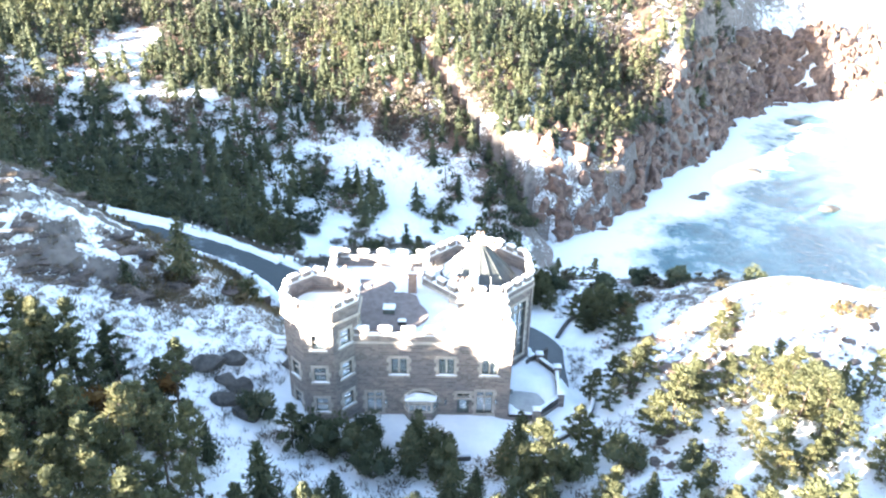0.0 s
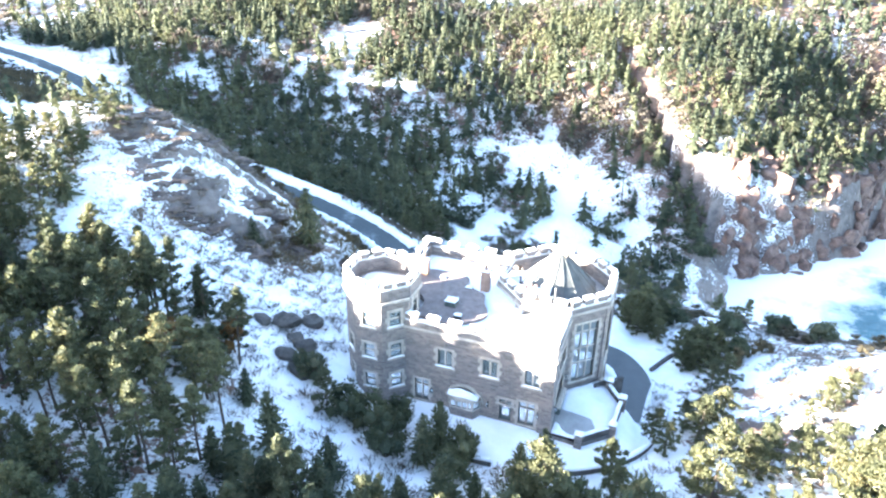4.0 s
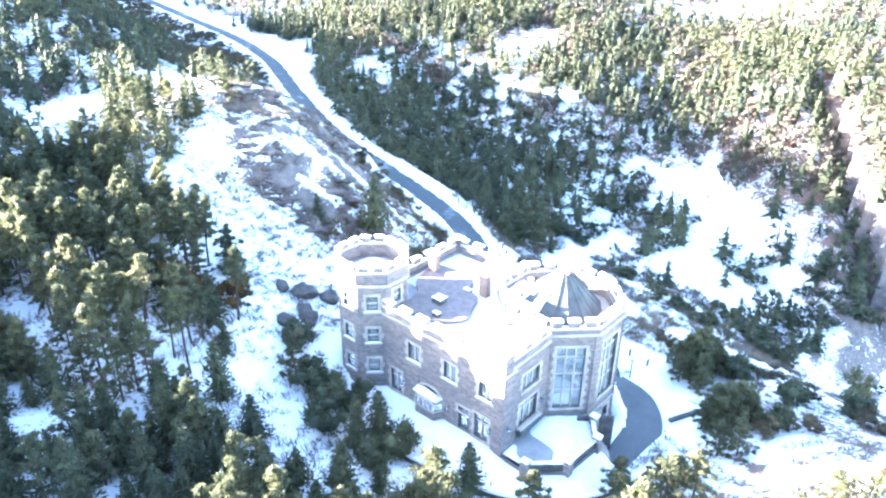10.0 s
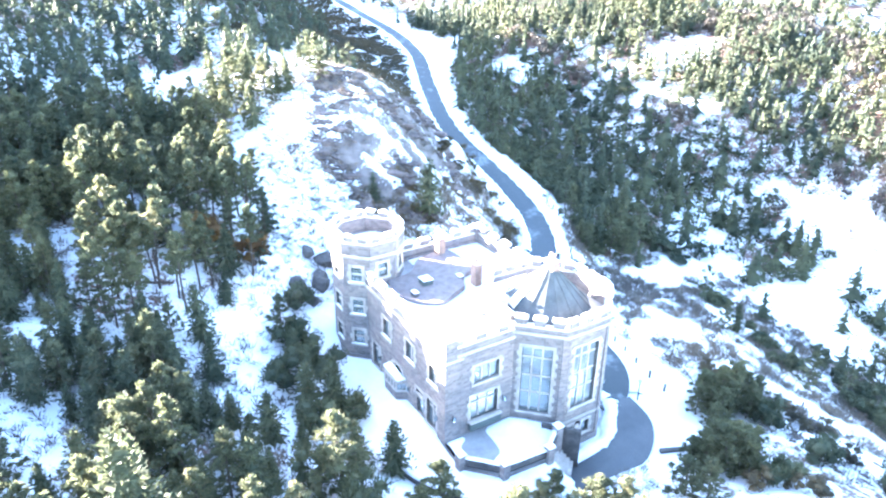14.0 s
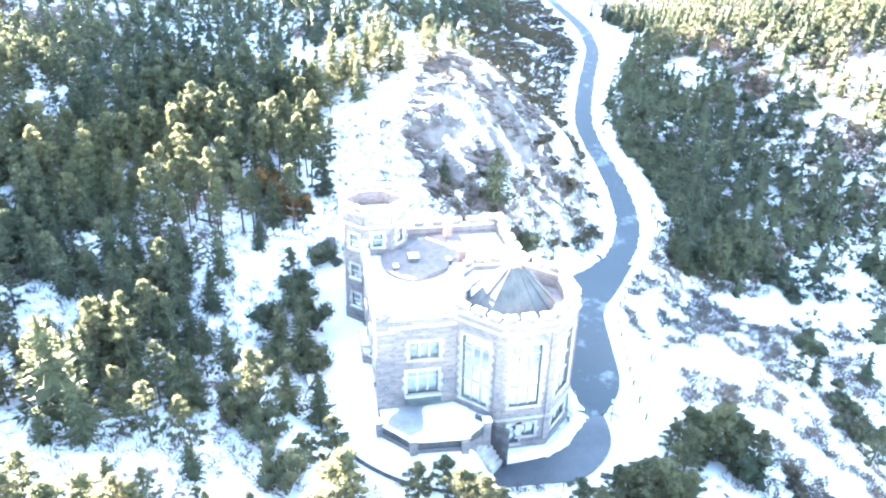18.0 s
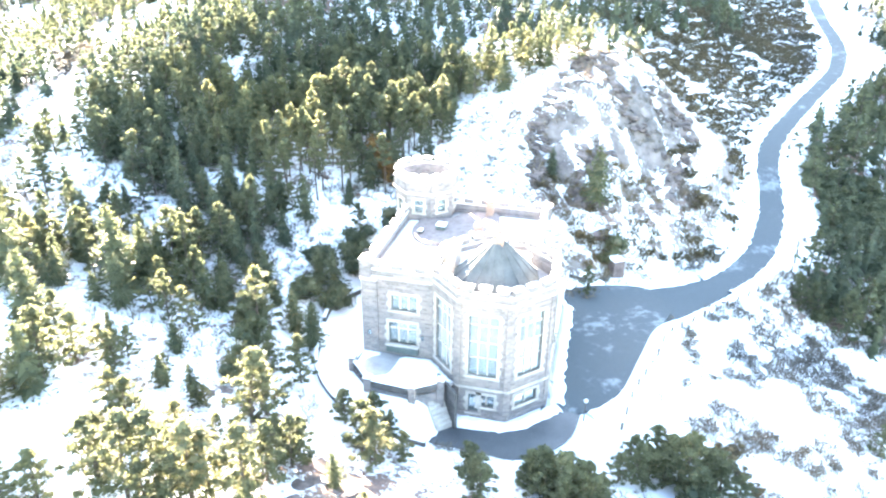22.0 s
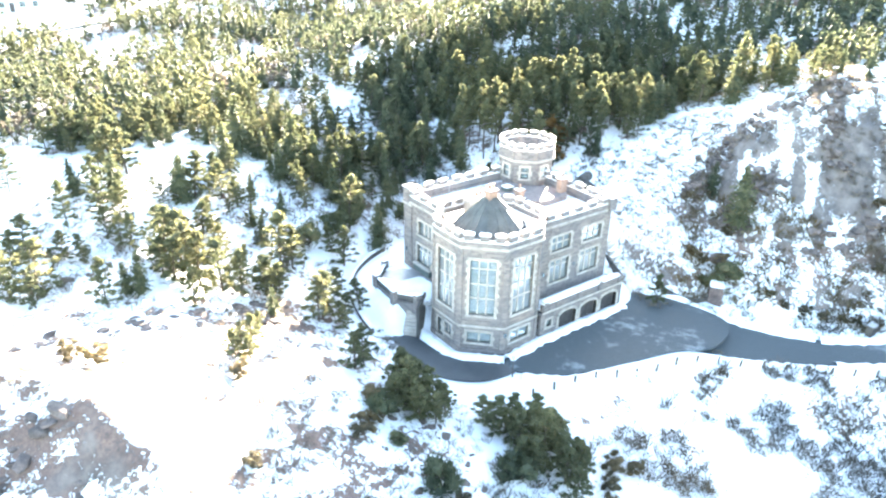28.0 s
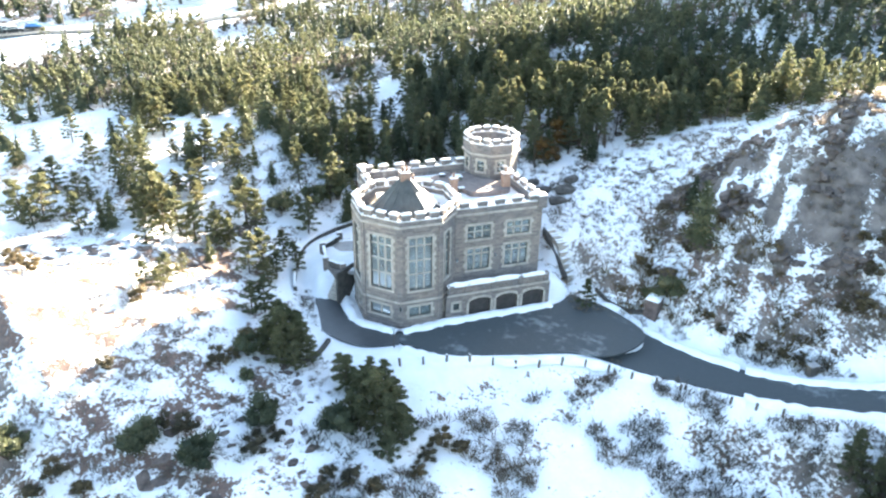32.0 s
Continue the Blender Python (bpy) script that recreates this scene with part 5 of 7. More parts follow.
def skirt(base, z, reach, drop, rise, teeth, rng):
    """One tier of boughs: a ragged, drooping star of needles round the trunk."""
    n = 2 * teeth
    a = np.arange(n) * 6.2832 / n + rng.uniform(0, 6.28) + rng.uniform(-0.2, 0.2, n)
    r = reach * np.where(np.arange(n) % 2, rng.uniform(0.65, 1.25, n), rng.uniform(0.28, 0.55, n))
    rim = np.stack([base[0] + np.cos(a) * r, base[1] + np.sin(a) * r, z - drop * r / reach * rng.uniform(0.8, 1.2, n)], 1)
    verts = np.concatenate([[(base[0], base[1], z + rise)], rim])
    k = np.arange(n)
    return verts, np.stack([np.zeros(n, int), k + 1, (k + 1) % n + 1], 1)


def join_tris(pieces):
    verts, faces, n = [], [], 0
    for v, f in pieces:
        verts.append(v)
        faces.append(np.asarray(f) + n)
        n += len(v)
    return np.concatenate(verts), np.concatenate(faces)


def spruce_shape(seed, sprays, height=6.5, radius=1.55, clear=0.10, whorls=13, spray=0.55, teeth=7, plain=False):
    """A pointed fir: tiers of drooping boughs with a fringe of thin sprays. Returns trunk and crown."""
    rng = np.random.default_rng(seed)
    lean = rng.uniform(-0.03, 0.03, 2) * height
    trunk = [tube([(lean[0] * s, lean[1] * s, height * 0.97 * s) for s in (0, 0.35, 0.7, 1)], [0.13, 0.10, 0.06, 0.015])]
    if plain:
        trunk = [tube([(0, 0, 0), (lean[0], lean[1], height * 0.9)], [0.13, 0.03], 3)]
    centres, ways, tiers = [], [], []
    gap = height * (1 - clear) / whorls
    for k in range(whorls):
        f = clear + (1 - clear) * ((k + rng.uniform(0.0, 0.5)) / whorls) ** 0.92
        z = height * f
        reach = radius * (1 - f) ** 0.8 * rng.uniform(0.62, 1.2) + 0.12
        base = np.array([lean[0] * f + rng.normal() * 0.14 * (1 - f), lean[1] * f + rng.normal() * 0.14 * (1 - f), z])
        drop = reach * (0.10 + 0.22 * (1 - f))
        tiers.append(skirt(base, z, reach * 0.80, drop, gap * 1.1, max(3, int(teeth * (0.45 + 0.55 * (1 - f)))), rng))
        m = max(3, int(round(sprays * (0.25 + reach / radius))))
        a, s = rng.uniform(0, 6.28, m), rng.uniform(0.35, 1.08, m) ** 0.7
        out = np.stack([np.cos(a), np.sin(a), np.zeros(m)], 1)
        c = base + out * (reach * s)[:, None]
        c[:, 2] += -drop * s + rng.uniform(-0.1, 0.45, m) * gap + (1 - s) * gap
        centres.append(c)
        ways.append(out + rng.normal(size=(m, 3)) * 0.45 + np.array([0, 0, 0.1 + 0.7 * f]))
    centres.append(np.array([[lean[0], lean[1], height * 0.98]]))
    ways.append(np.array([[0, 0, 1.0]]))
    fringe = leaf_cloud(np.concatenate(centres), np.concatenate(ways), spray, spray * 0.42, rng, 3)
    return gather(trunk), join_tris(tiers + [fringe])


def pine_shape(seed, sprays, height=7.5, radius=1.7, clear=0.42, limbs=11, spray=0.42, fine=True, plain=False):
    """A wind-bent pine: open limbs that end in uneven clumps of needles over a bare lower trunk."""
    rng = np.random.default_rng(seed)
    bend = rng.uniform(-0.09, 0.09, 2) * height
    def along(s):
        return np.array([bend[0] * s * s, bend[1] * s * s, height * s])
    wood = [tube([along(s) for s in (0, 0.3, 0.6, 0.9)], [0.12, 0.10, 0.07, 0.03])]
    if plain:
        wood = [tube([along(0), along(0.9)], [0.12, 0.04], 3)]
    for _ in range(0 if plain else 5):
        s, a = rng.uniform(0.06, max(0.1, clear)), rng.uniform(0, 6.28)
        p = along(s)
        wood.append(stick(p, p + np.array([math.cos(a), math.sin(a), rng.uniform(-0.2, 0.3)]) * rng.uniform(0.3, 0.8), 0.025, 0.008))
    centres, ways, cores = [], [], []
    for k in range(limbs):
        u = (k + rng.uniform(0.1, 0.9)) / limbs
        s = clear + (0.98 - clear) * u
        a = k * 2.4 + rng.uniform(-0.5, 0.5)
        r = radius * (0.35 + 0.65 * math.sin(math.pi * min(1, 0.25 + 0.75 * u)) ** 0.8) * (1 - 0.55 * u * u) * rng.uniform(0.5, 1.0)
        tip = along(s) + np.array([math.cos(a) * r, math.sin(a) * r, rng.uniform(0.0, 0.5)])
        if not plain:
            wood.append(stick(along(s), tip, 0.045, 0.015))
        for q in ((0.8,) if plain else (0.45, 1.0)):
            c = along(s) * (1 - q) + tip * q
            size = rng.uniform(0.34, 0.56) * (1.15 - 0.35 * q) * (1.5 if plain else 1.0)
            cores.append(clump_core(c, (size * 0.62, size * 0.62, size * 0.45), rng, fine and q > 0.5))
            m = sprays if q > 0.5 else sprays // 2
            d = rng.normal(size=(m, 3))
            d /= np.linalg.norm(d, axis=1)[:, None]
            d[:, 2] = np.abs(d[:, 2]) * 1.0 - 0.3
            centres.append(c + d * size * rng.uniform(0.7, 1.15, (m, 1)))
            ways.append(d + rng.normal(size=(m, 3)) * 0.4 + np.array([0, 0, 0.45]))
    top = along(0.97)
    cores.append(clump_core(top, (0.34, 0.34, 0.55), rng, fine))
    d = rng.normal(size=(sprays, 3))
    d /= np.linalg.norm(d, axis=1)[:, None]
    centres.append(top + d * np.array([0.4, 0.4, 0.6]))
    ways.append(d + np.array([0, 0, 0.9]))
    fringe = leaf_cloud(np.concatenate(centres), np.concatenate(ways), spray, spray * 0.42, rng, 3)
    return gather(wood), join_tris(cores + [fringe])


def bush_shape(seed, sprays, radius=1.5, height=1.9, spray=0.4, twigs=7, fine=True):
    """A low spreading juniper or dwarf pine: several stems under a broken dome of sprays."""
    rng = np.random.default_rng(seed)
    wood, centres, ways, cores = [], [], [], []
    for k in range(twigs):
        a, r = 6.283 * k / twigs + rng.uniform(-0.4, 0.4), radius * rng.uniform(0.25, 0.85)
        tip = np.array([math.cos(a) * r, math.sin(a) * r, height * rng.uniform(0.3, 0.8)])
        wood.append(stick((0, 0, -0.1), tip, 0.06, 0.02))
        d = rng.normal(size=(sprays, 3))
        d /= np.linalg.norm(d, axis=1)[:, None]
        size = radius * rng.uniform(0.34, 0.55)
        cores.append(clump_core(tip, (size * 0.66, size * 0.66, size * 0.5), rng, fine))
        centres.append(tip + d * np.array([size, size, size * 0.8]) * rng.uniform(0.7, 1.1, (sprays, 1)))
        ways.append(d + np.array([0, 0, 0.7]) + rng.normal(size=(sprays, 3)) * 0.35)
    c = np.concatenate(centres)
    c[:, 2] = np.abs(c[:, 2]) + 0.03
    fringe = leaf_cloud(c, np.concatenate(ways), spray, spray * 0.34, rng, 3)
    return gather(wood), join_tris(cores + [fringe])


def scatter(x0, x1, y0, y1, step, seed):
    rng = np.random.default_rng(seed)
    xs, ys = np.meshgrid(np.arange(x0, x1, step), np.arange(y0, y1, step), indexing="ij")
    xs = (xs + rng.uniform(-0.45, 0.45, xs.shape) * step).ravel()
    ys = (ys + rng.uniform(-0.45, 0.45, ys.shape) * step).ravel()
    d, low = density(xs, ys)
    keep = rng.uniform(size=xs.shape) < d
    return xs[keep], ys[keep], (rng.uniform(size=xs.shape) < low)[keep]


def stamp(name, shapes, places, crown_mat, label, category):
    """Many plants of a few shapes joined into one crown mesh and one wood mesh under a stuff thing."""
    top = thing(name, label, category, kind="stuff")
    for which, mat, title in ((0, BARK, "trunks"), (1, crown_mat, "foliage")):
        vs, loops, base = [], [], 0
        for k, (verts, faces) in enumerate(s[which] for s in shapes):
            mine = [p for p in places if p[0] == k]
            if not mine:
                continue
            arr = np.array([p[1:] for p in mine], float)
            c, s = np.cos(arr[:, 4]), np.sin(arr[:, 4])
            v = np.asarray(verts)[None] * arr[:, None, 3:4]
            rot = np.stack([v[..., 0] * c[:, None] - v[..., 1] * s[:, None], v[..., 0] * s[:, None] + v[..., 1] * c[:, None], v[..., 2]], -1)
            rot += arr[:, None, :3]
            f = np.asarray(faces)
            loops.append((f[None] + (base + np.arange(len(mine)) * len(verts))[:, None, None]).reshape(-1, f.shape[1]))
            vs.append(rot.reshape(-1, 3))
            base += rot.shape[0] * rot.shape[1]
        verts, faces = np.concatenate(vs), np.concatenate(loops)
        me = bpy.data.meshes.new(title)
        me.vertices.add(len(verts))
        me.vertices.foreach_set("co", verts.reshape(-1))
        me.loops.add(faces.size)
        me.loops.foreach_set("vertex_index", faces.reshape(-1).astype(np.int32))
        me.polygons.add(len(faces))
        me.polygons.foreach_set("loop_start", np.arange(0, faces.size, faces.shape[1], dtype=np.int32))
        me.update(calc_edges=True)
        me.materials.append(mat)
        ob = tagged(new(title, me), kind="stuff")
        ob.parent = top
    return top


def prototypes(name, shapes, mat, label, category, group):
    made = []
    for trunk, crown in shapes:
        top = thing(name, label, category, group, at=(0, 0, -500))
        mesh_object("trunk", trunk[0], trunk[1], BARK, top)
        mesh_object("crown", crown[0].tolist(), crown[1].tolist(), mat, top)
        made.append(top)
    return made


NEAR_SPRUCE = [spruce_shape(k, 54, 5.6 + 0.4 * (k % 3), 1.75 + 0.2 * (k % 3), 0.02 + 0.04 * (k % 3), 13 + k % 3, 0.46, 8) for k in range(7)]
NEAR_PINE = [pine_shape(20 + k, 46, 6.2 + 0.3 * (k % 3), 2.1, 0.06 + 0.03 * (k % 3), 25, 0.34) for k in range(6)]
TALL_PINE = [pine_shape(120 + k, 34, 7.2 + 0.4 * (k % 3), 1.3, 0.40 + 0.05 * (k % 3), 20, 0.32) for k in range(5)]
NEAR_BUSH = [bush_shape(40 + k, 105, 1.5, 2.0, 0.34, 11) for k in range(4)]
RUSTY = [bush_shape(140 + k, 90, 1.5, 3.4, 0.30, 12) for k in range(2)]
FAR_SPRUCE = [spruce_shape(60 + k, 12, 4.3 + 0.5 * (k % 3), 2.0 + 0.25 * (k % 3), 0.0, 7, 0.62, 6, True) for k in range(8)]
FAR_PINE = [pine_shape(80 + k, 11, 4.8, 2.2, 0.10, 11, 0.55, False, True) for k in range(5)]
FAR_BARE = [bush_shape(190 + k, 16, 1.7, 3.6, 0.6, 7, False) for k in range(4)]
FAR_BUSH = [bush_shape(90 + k, 14, 1.5, 1.8, 0.55, 6, False) for k in range(4)]

spruces = prototypes("spruce_tree", NEAR_SPRUCE, SPRUCE, "dark green spruce with drooping boughs standing in snow", "tree", "spruces round the castle")
rusties = prototypes("rusty_tree", RUSTY, AUTUMN, "small tree with rusty orange leaves at the edge of the wood", "tree", "")
pines = prototypes("pine_tree", NEAR_PINE, PINE, "bushy olive-green pine standing in snow", "tree", "pines round the castle")
shrubs = prototypes("brown_shrub", RUSTY, BRUSH, "leafless olive-brown shrub standing in patchy snow", "shrub", "brown shrubs on the slopes")
tall_pines = prototypes("tall_pine", TALL_PINE, PINE, "slender pine with a long bare trunk in a snowy wood", "tree", "slender pines in the wood")
bushes = prototypes("juniper_bush", NEAR_BUSH, SPRUCE, "low spreading evergreen bush in snow", "bush", "bushes round the castle")

SPRUCES_WEST = [
    (-54.4, -4.4, 9), (-48.2, -1.2, 6.8), (-38.4, -15.1, 6.2), (-31.4, 8.2, 4.2), (-28.4, 14.4, 7.8), (-18.4, -29.6, 3), (-16.7, -14.7, 3.4), (-13.9, -26.5, 4.3),
    (-13.1, -32.9, 4.2), (-10.9, -30.8, 3.9), (-9.6, -21.6, 4.1), (-9.3, -27.6, 4.2), (-7.4, -25.9, 3.4), (-6.8, -18.7, 4.3), (-4.5, -23, 4), (-3.1, -20.2, 3.1),
    (-2, -12.7, 4.6), (-1.3, -10.5, 5.2), (-1.1, -18.9, 3.7), (1.2, -16.6, 5.1), (3, -28.7, 5.7), (3.1, -20.6, 3.8), (3.1, -15, 3), (4.2, -26.5, 5.5),
    (5.6, -12, 4.5), (7, -22.8, 3.6), (7.2, -9.5, 4.6),
]
SPRUCES_EAST = [
    (9.1, -27.1, 9), (12.1, -34.4, 3), (12.5, -27.2, 3.1), (13.9, -34, 7.7), (17.2, -29.2, 6.1), (19.4, -13.8, 3), (19.5, -16.2, 3), (24.9, -22.8, 6.5),
    (31.6, -26.1, 5.7), (34.9, -29.5, 4.7), (47.5, -30.6, 4.2),
]
PINES_WEST = [
    (-28.8, -24.4, 4), (-26.1, -14.4, 5.7), (-25.8, -17.6, 3.9), (-25.2, -11.4, 5.3), (-22.7, -24.9, 4.9), (-21.6, -15.2, 6.2), (-21.3, -9.9, 5.4), (-11.3, -11.3, 4.7),
]
PINES_EAST = [
    (8.4, -14.1, 6.9), (12.3, -8.4, 4.9), (12.8, -10.6, 3.7), (14.8, -0.7, 3.9), (16.1, -2.9, 3.7), (18.6, -0.2, 5.4), (19.5, 8.2, 4.3), (19.6, -9, 6.8),
    (19.7, -20.1, 3.4), (19.9, -26.3, 4.3), (20.3, 1.1, 5), (20.6, -22.7, 5), (23.4, -3.9, 4.5), (25, -11.4, 3.9), (25.3, -24.6, 3.3), (25.7, -14.7, 4.7),
    (27.1, -5.4, 6), (28.4, 4.9, 3.8), (29.2, -7.8, 6.7), (29.5, -9.5, 7), (30.2, -13.4, 5.6), (30.3, 6.2, 3), (32.5, -15.8, 4.2), (38.6, -17.6, 3.5),
    (41.8, -12.4, 6.3),
]
BUSHES_WEST = [
    (-22.8, 17.3, 2.7), (-21, 16.3, 1.7), (-14.7, -8.5, 3.6), (-9.4, -11.1, 3.6), (-7.1, -10.7, 3.6), (-5.6, -9.5, 3), (-4.8, -13.7, 3.6), (0.6, -13.1, 3.6),
    (0.7, -9.8, 3.5), (7, -15.3, 3.6),
]
BUSHES_EAST = [
    (10.4, -13.6, 3.6), (14.9, -12.2, 3.6), (15.3, 24.5, 2.7), (21.2, 22.9, 2.9), (21.9, 15.3, 2.1), (22.1, 18.2, 1.2), (25.2, -61.8, 3.6), (26.8, 25.7, 3.6),
    (30.8, 24.1, 3.6), (40.3, 22.6, 2.5),
]
PLANTED = {
    "spruce": SPRUCES_WEST + SPRUCES_EAST,
    "pine": PINES_WEST + PINES_EAST,
    "bush": BUSHES_WEST + BUSHES_EAST,
}

tree_rng = random.Random(5)


def plant(protos, x, y, size, wide=1.0):
    z = float(ground_z(x, y)) - 0.06
    copy_thing(tree_rng.choice(protos), pose(x, y, z, tree_rng.uniform(-3, 3), tree_rng.uniform(-3, 3), tree_rng.uniform(0, 360)) @ Matrix.Diagonal((size * wide, size * wide, size, 1)))




def grove(cx, cy, rx, ry, step, seed):
    """Spots that fill an oval thicket, taller in its middle."""
    rng, out = random.Random(seed), []
    for i in range(-int(rx / step) - 1, int(rx / step) + 2):
        for j in range(-int(ry / step) - 1, int(ry / step) + 2):
            x, y = (i + rng.uniform(-0.4, 0.4)) * step, (j + rng.uniform(-0.4, 0.4)) * step
            r = math.hypot(x / rx, y / ry)
            if r < 1:
                out.append((cx + x, cy + y, rng.uniform(4.4, 5.6) * (1.08 - 0.45 * r)))
    return out


PLANTED["pine"] = PLANTED["pine"] + grove(18.0, 14.4, 2.5, 3.0, 1.35, 3) + grove(11.6, 24.0, 2.3, 5.0, 1.4, 4) + grove(14.2, 20.0, 1.2, 1.5, 1.4, 5)
clumps = random.Random(8)
for x, y, h in PINES_EAST + [s for s in SPRUCES_EAST if s[1] > -24]:
    if x > 17:
        for _ in range(clumps.choice((1, 2, 3))):
            a, r = clumps.uniform(0, 6.28), clumps.uniform(1.2, 2.6)
            PLANTED["pine"].append((x + r * math.cos(a), y + r * math.sin(a), h * clumps.uniform(0.55, 0.95)))
PLANTED["pine"] += [(30.2, -33.1, 6.5), (31.6, -31.8, 5.6), (28.6, -32.2, 6.0), (29.4, -34.6, 6.8), (41.5, -20.5, 5.0), (43.0, -19.6, 4.2), (15.6, -41.4, 6.5), (17.2, -40.2, 6.0)]
for kind, spots in PLANTED.items():
    for x, y, h in spots:
        protos, tall = {"spruce": (spruces, 6.2), "pine": (pines, 7.2), "bush": (bushes, 2.0)}[kind]
        plant(protos, x, y, min(h / tall, 1.35), 1.3 if kind == "pine" and x > 8 else (0.85 if kind == "bush" else 1.1))

FAR = {"spruce": [], "pine": [], "bush": [], "bare": []}
NEARBY = {"spruce": 0, "pine": 0, "bush": 0, "tall": 0}
taken = [(x, y) for spots in PLANTED.values() for x, y, _ in spots]
mx, my, mlow = scatter(-64, 46, -52, 60, 1.6, 11)
order = np.argsort(np.hypot(mx - 0, my + 6))
for k in order:
    x, y, low = float(mx[k]), float(my[k]), bool(mlow[k])
    if any((x - a) ** 2 + (y - b) ** 2 < 1.7 for a, b in taken):
        continue
    wooded = -40 < x < -15 and -25 < y < -8
    kind = "bush" if low else ("pine" if tree_rng.random() < 0.45 else "spruce")
    if wooded and kind != "bush" and tree_rng.random() < 0.75:
        kind = "tall"
    size = tree_rng.uniform(0.84, 1.1) if kind == "tall" else tree_rng.uniform(0.55, 1.0) if kind != "bush" else tree_rng.uniform(0.5, 1.15)
    if x > 8:
        size *= 0.85
    if NEARBY[kind] < 280:
        NEARBY[kind] += 1
        plant({"spruce": spruces, "pine": pines, "bush": bushes, "tall": tall_pines}[kind], x, y, size)
    else:
        kind = "pine" if kind == "tall" else kind
        n = {"spruce": 8, "pine": 5, "bush": 4}[kind]
        FAR[kind].append((tree_rng.randrange(n), x, y, float(ground_z(x, y)) - 0.06, size, tree_rng.uniform(0, 6.28)))


def far_woods(x0, x1, y0, y1, step, seed):
    fx, fy, flow = scatter(x0, x1, y0, y1, step, seed)
    inner = (fx > -64) & (fx < 46) & (fy > -52) & (fy < 60)
    fx, fy, flow = fx[~inner], fy[~inner], flow[~inner]
    fz = ground_z(fx, fy)
    for x, y, z, low in zip(fx, fy, fz, flow):
        kind = "bush" if low else ("pine" if tree_rng.random() < (0.65 if y < -40 else 0.3) else "spruce")
        if float(field(x, y, 17, 95)) > 0.66 and (y > 84 or y < -40) and tree_rng.random() < 0.6:
            kind = "bare"
        n = {"spruce": 8, "pine": 5, "bush": 4, "bare": 4}[kind]
        FAR[kind].append((tree_rng.randrange(n), float(x), float(y), float(z) - 0.1, tree_rng.uniform(0.55, 1.12) * (1.2 if step > 3 or y > 44 else 1), tree_rng.uniform(0, 6.28)))


far_woods(-150, 62, -130, 150, 2.3, 12)
far_woods(-280, -150, -100, 200, 4.2, 13)
far_woods(-150, 110, 150, 250, 4.0, 14)
far_woods(-130, 125, -215, -130, 4.0, 15)
bx, by = np.meshgrid(np.arange(-230, -38, 1.35), np.arange(4, 92, 1.35), indexing="ij")
brush_rng = np.random.default_rng(33)
bx, by = (bx + brush_rng.uniform(-0.6, 0.6, bx.shape)).ravel(), (by + brush_rng.uniform(-0.6, 0.6, by.shape)).ravel()
broad, _, bside = near_line(bx, by, ROAD_C)
thick = (bside < 0) * np.clip((broad - 3.4) / 1.2, 0, 1) * np.clip((np.where(bx < -90, 44, np.where(bx < -56, 26, 9)) - broad) / 5, 0, 1) * np.clip((rough_field(bx, by, 9, 37, 2) - 0.22) * 6, 0, 1)
thick = thick * (1 - 0.85 * crag_area(bx, by))
keep = brush_rng.uniform(size=bx.shape) < thick
stamp("low_brush", FAR_BUSH, [(int(k), x, y, z - 0.05, size, turn) for k, x, y, z, size, turn in zip(brush_rng.integers(0, 4, keep.sum()), bx[keep], by[keep], ground_z(bx[keep], by[keep]), brush_rng.uniform(0.35, 0.8, keep.sum()), brush_rng.uniform(0, 6.28, keep.sum()))],
      BRUSH, "low olive-brown brush on the bank above the road", "scrub")
stamp("spruce_forest", FAR_SPRUCE, FAR["spruce"], SPRUCE, "dense spruce forest covering the snowy hillsides", "forest")
stamp("pine_wood", FAR_PINE, FAR["pine"], PINE, "scattered pines among the spruces on the hills", "forest")
stamp("bare_thicket", FAR_BARE, FAR["bare"], SCRUB, "leafless grey-brown thickets among the far woods", "forest")
stamp("scrub", FAR_BUSH, FAR["bush"], SPRUCE, "dark evergreen scrub in patches on the snow", "scrub")
for x, y, size in ((-21.4, -10.5, 1.25), (-25.6, -13.6, 1.3), (-23.4, -12.6, 0.8)):
    plant(rusties, x, y, size)
for x, y in ((7, 27.5), (8.6, 28.6), (5.6, 28.6), (9.8, 29.8), (15.4, 29.2), (13.6, 30.2), (17, 28.4), (18.2, 30), (27.5, 23), (29.2, 22.2), (36.8, 25), (35, 26.4), (38.4, 26), (23, 15.8), (24.4, 16.6),
             (-22.4, 14.4), (-23.6, 15.8), (-22.0, 13.0), (-24.8, 21.8), (-25.2, 23.4), (-26.4, 25.2), (-27.6, 26.6), (-29.2, 28.0), (-30.4, 29.2), (-29, 12.8), (-27.2, 14), (-41, 24), (-42.6, 25.4), (-40.2, 26.6), (-36.4, 27.6), (-38.2, 28.4), (-44, 27),
             (21.6, 13.4), (40, 4.9), (41.6, 3.6), (31, 9), (33.4, 17), (20.5, 24.5), (22.4, 25.6)):
    plant(shrubs, x, y, tree_rng.uniform(0.35, 0.6), 1.2)
for protos in (shrubs, rusties, spruces, pines, tall_pines, bushes):
    for top in protos:
        for ob in (*top.children, top):
            bpy.data.objects.remove(ob)

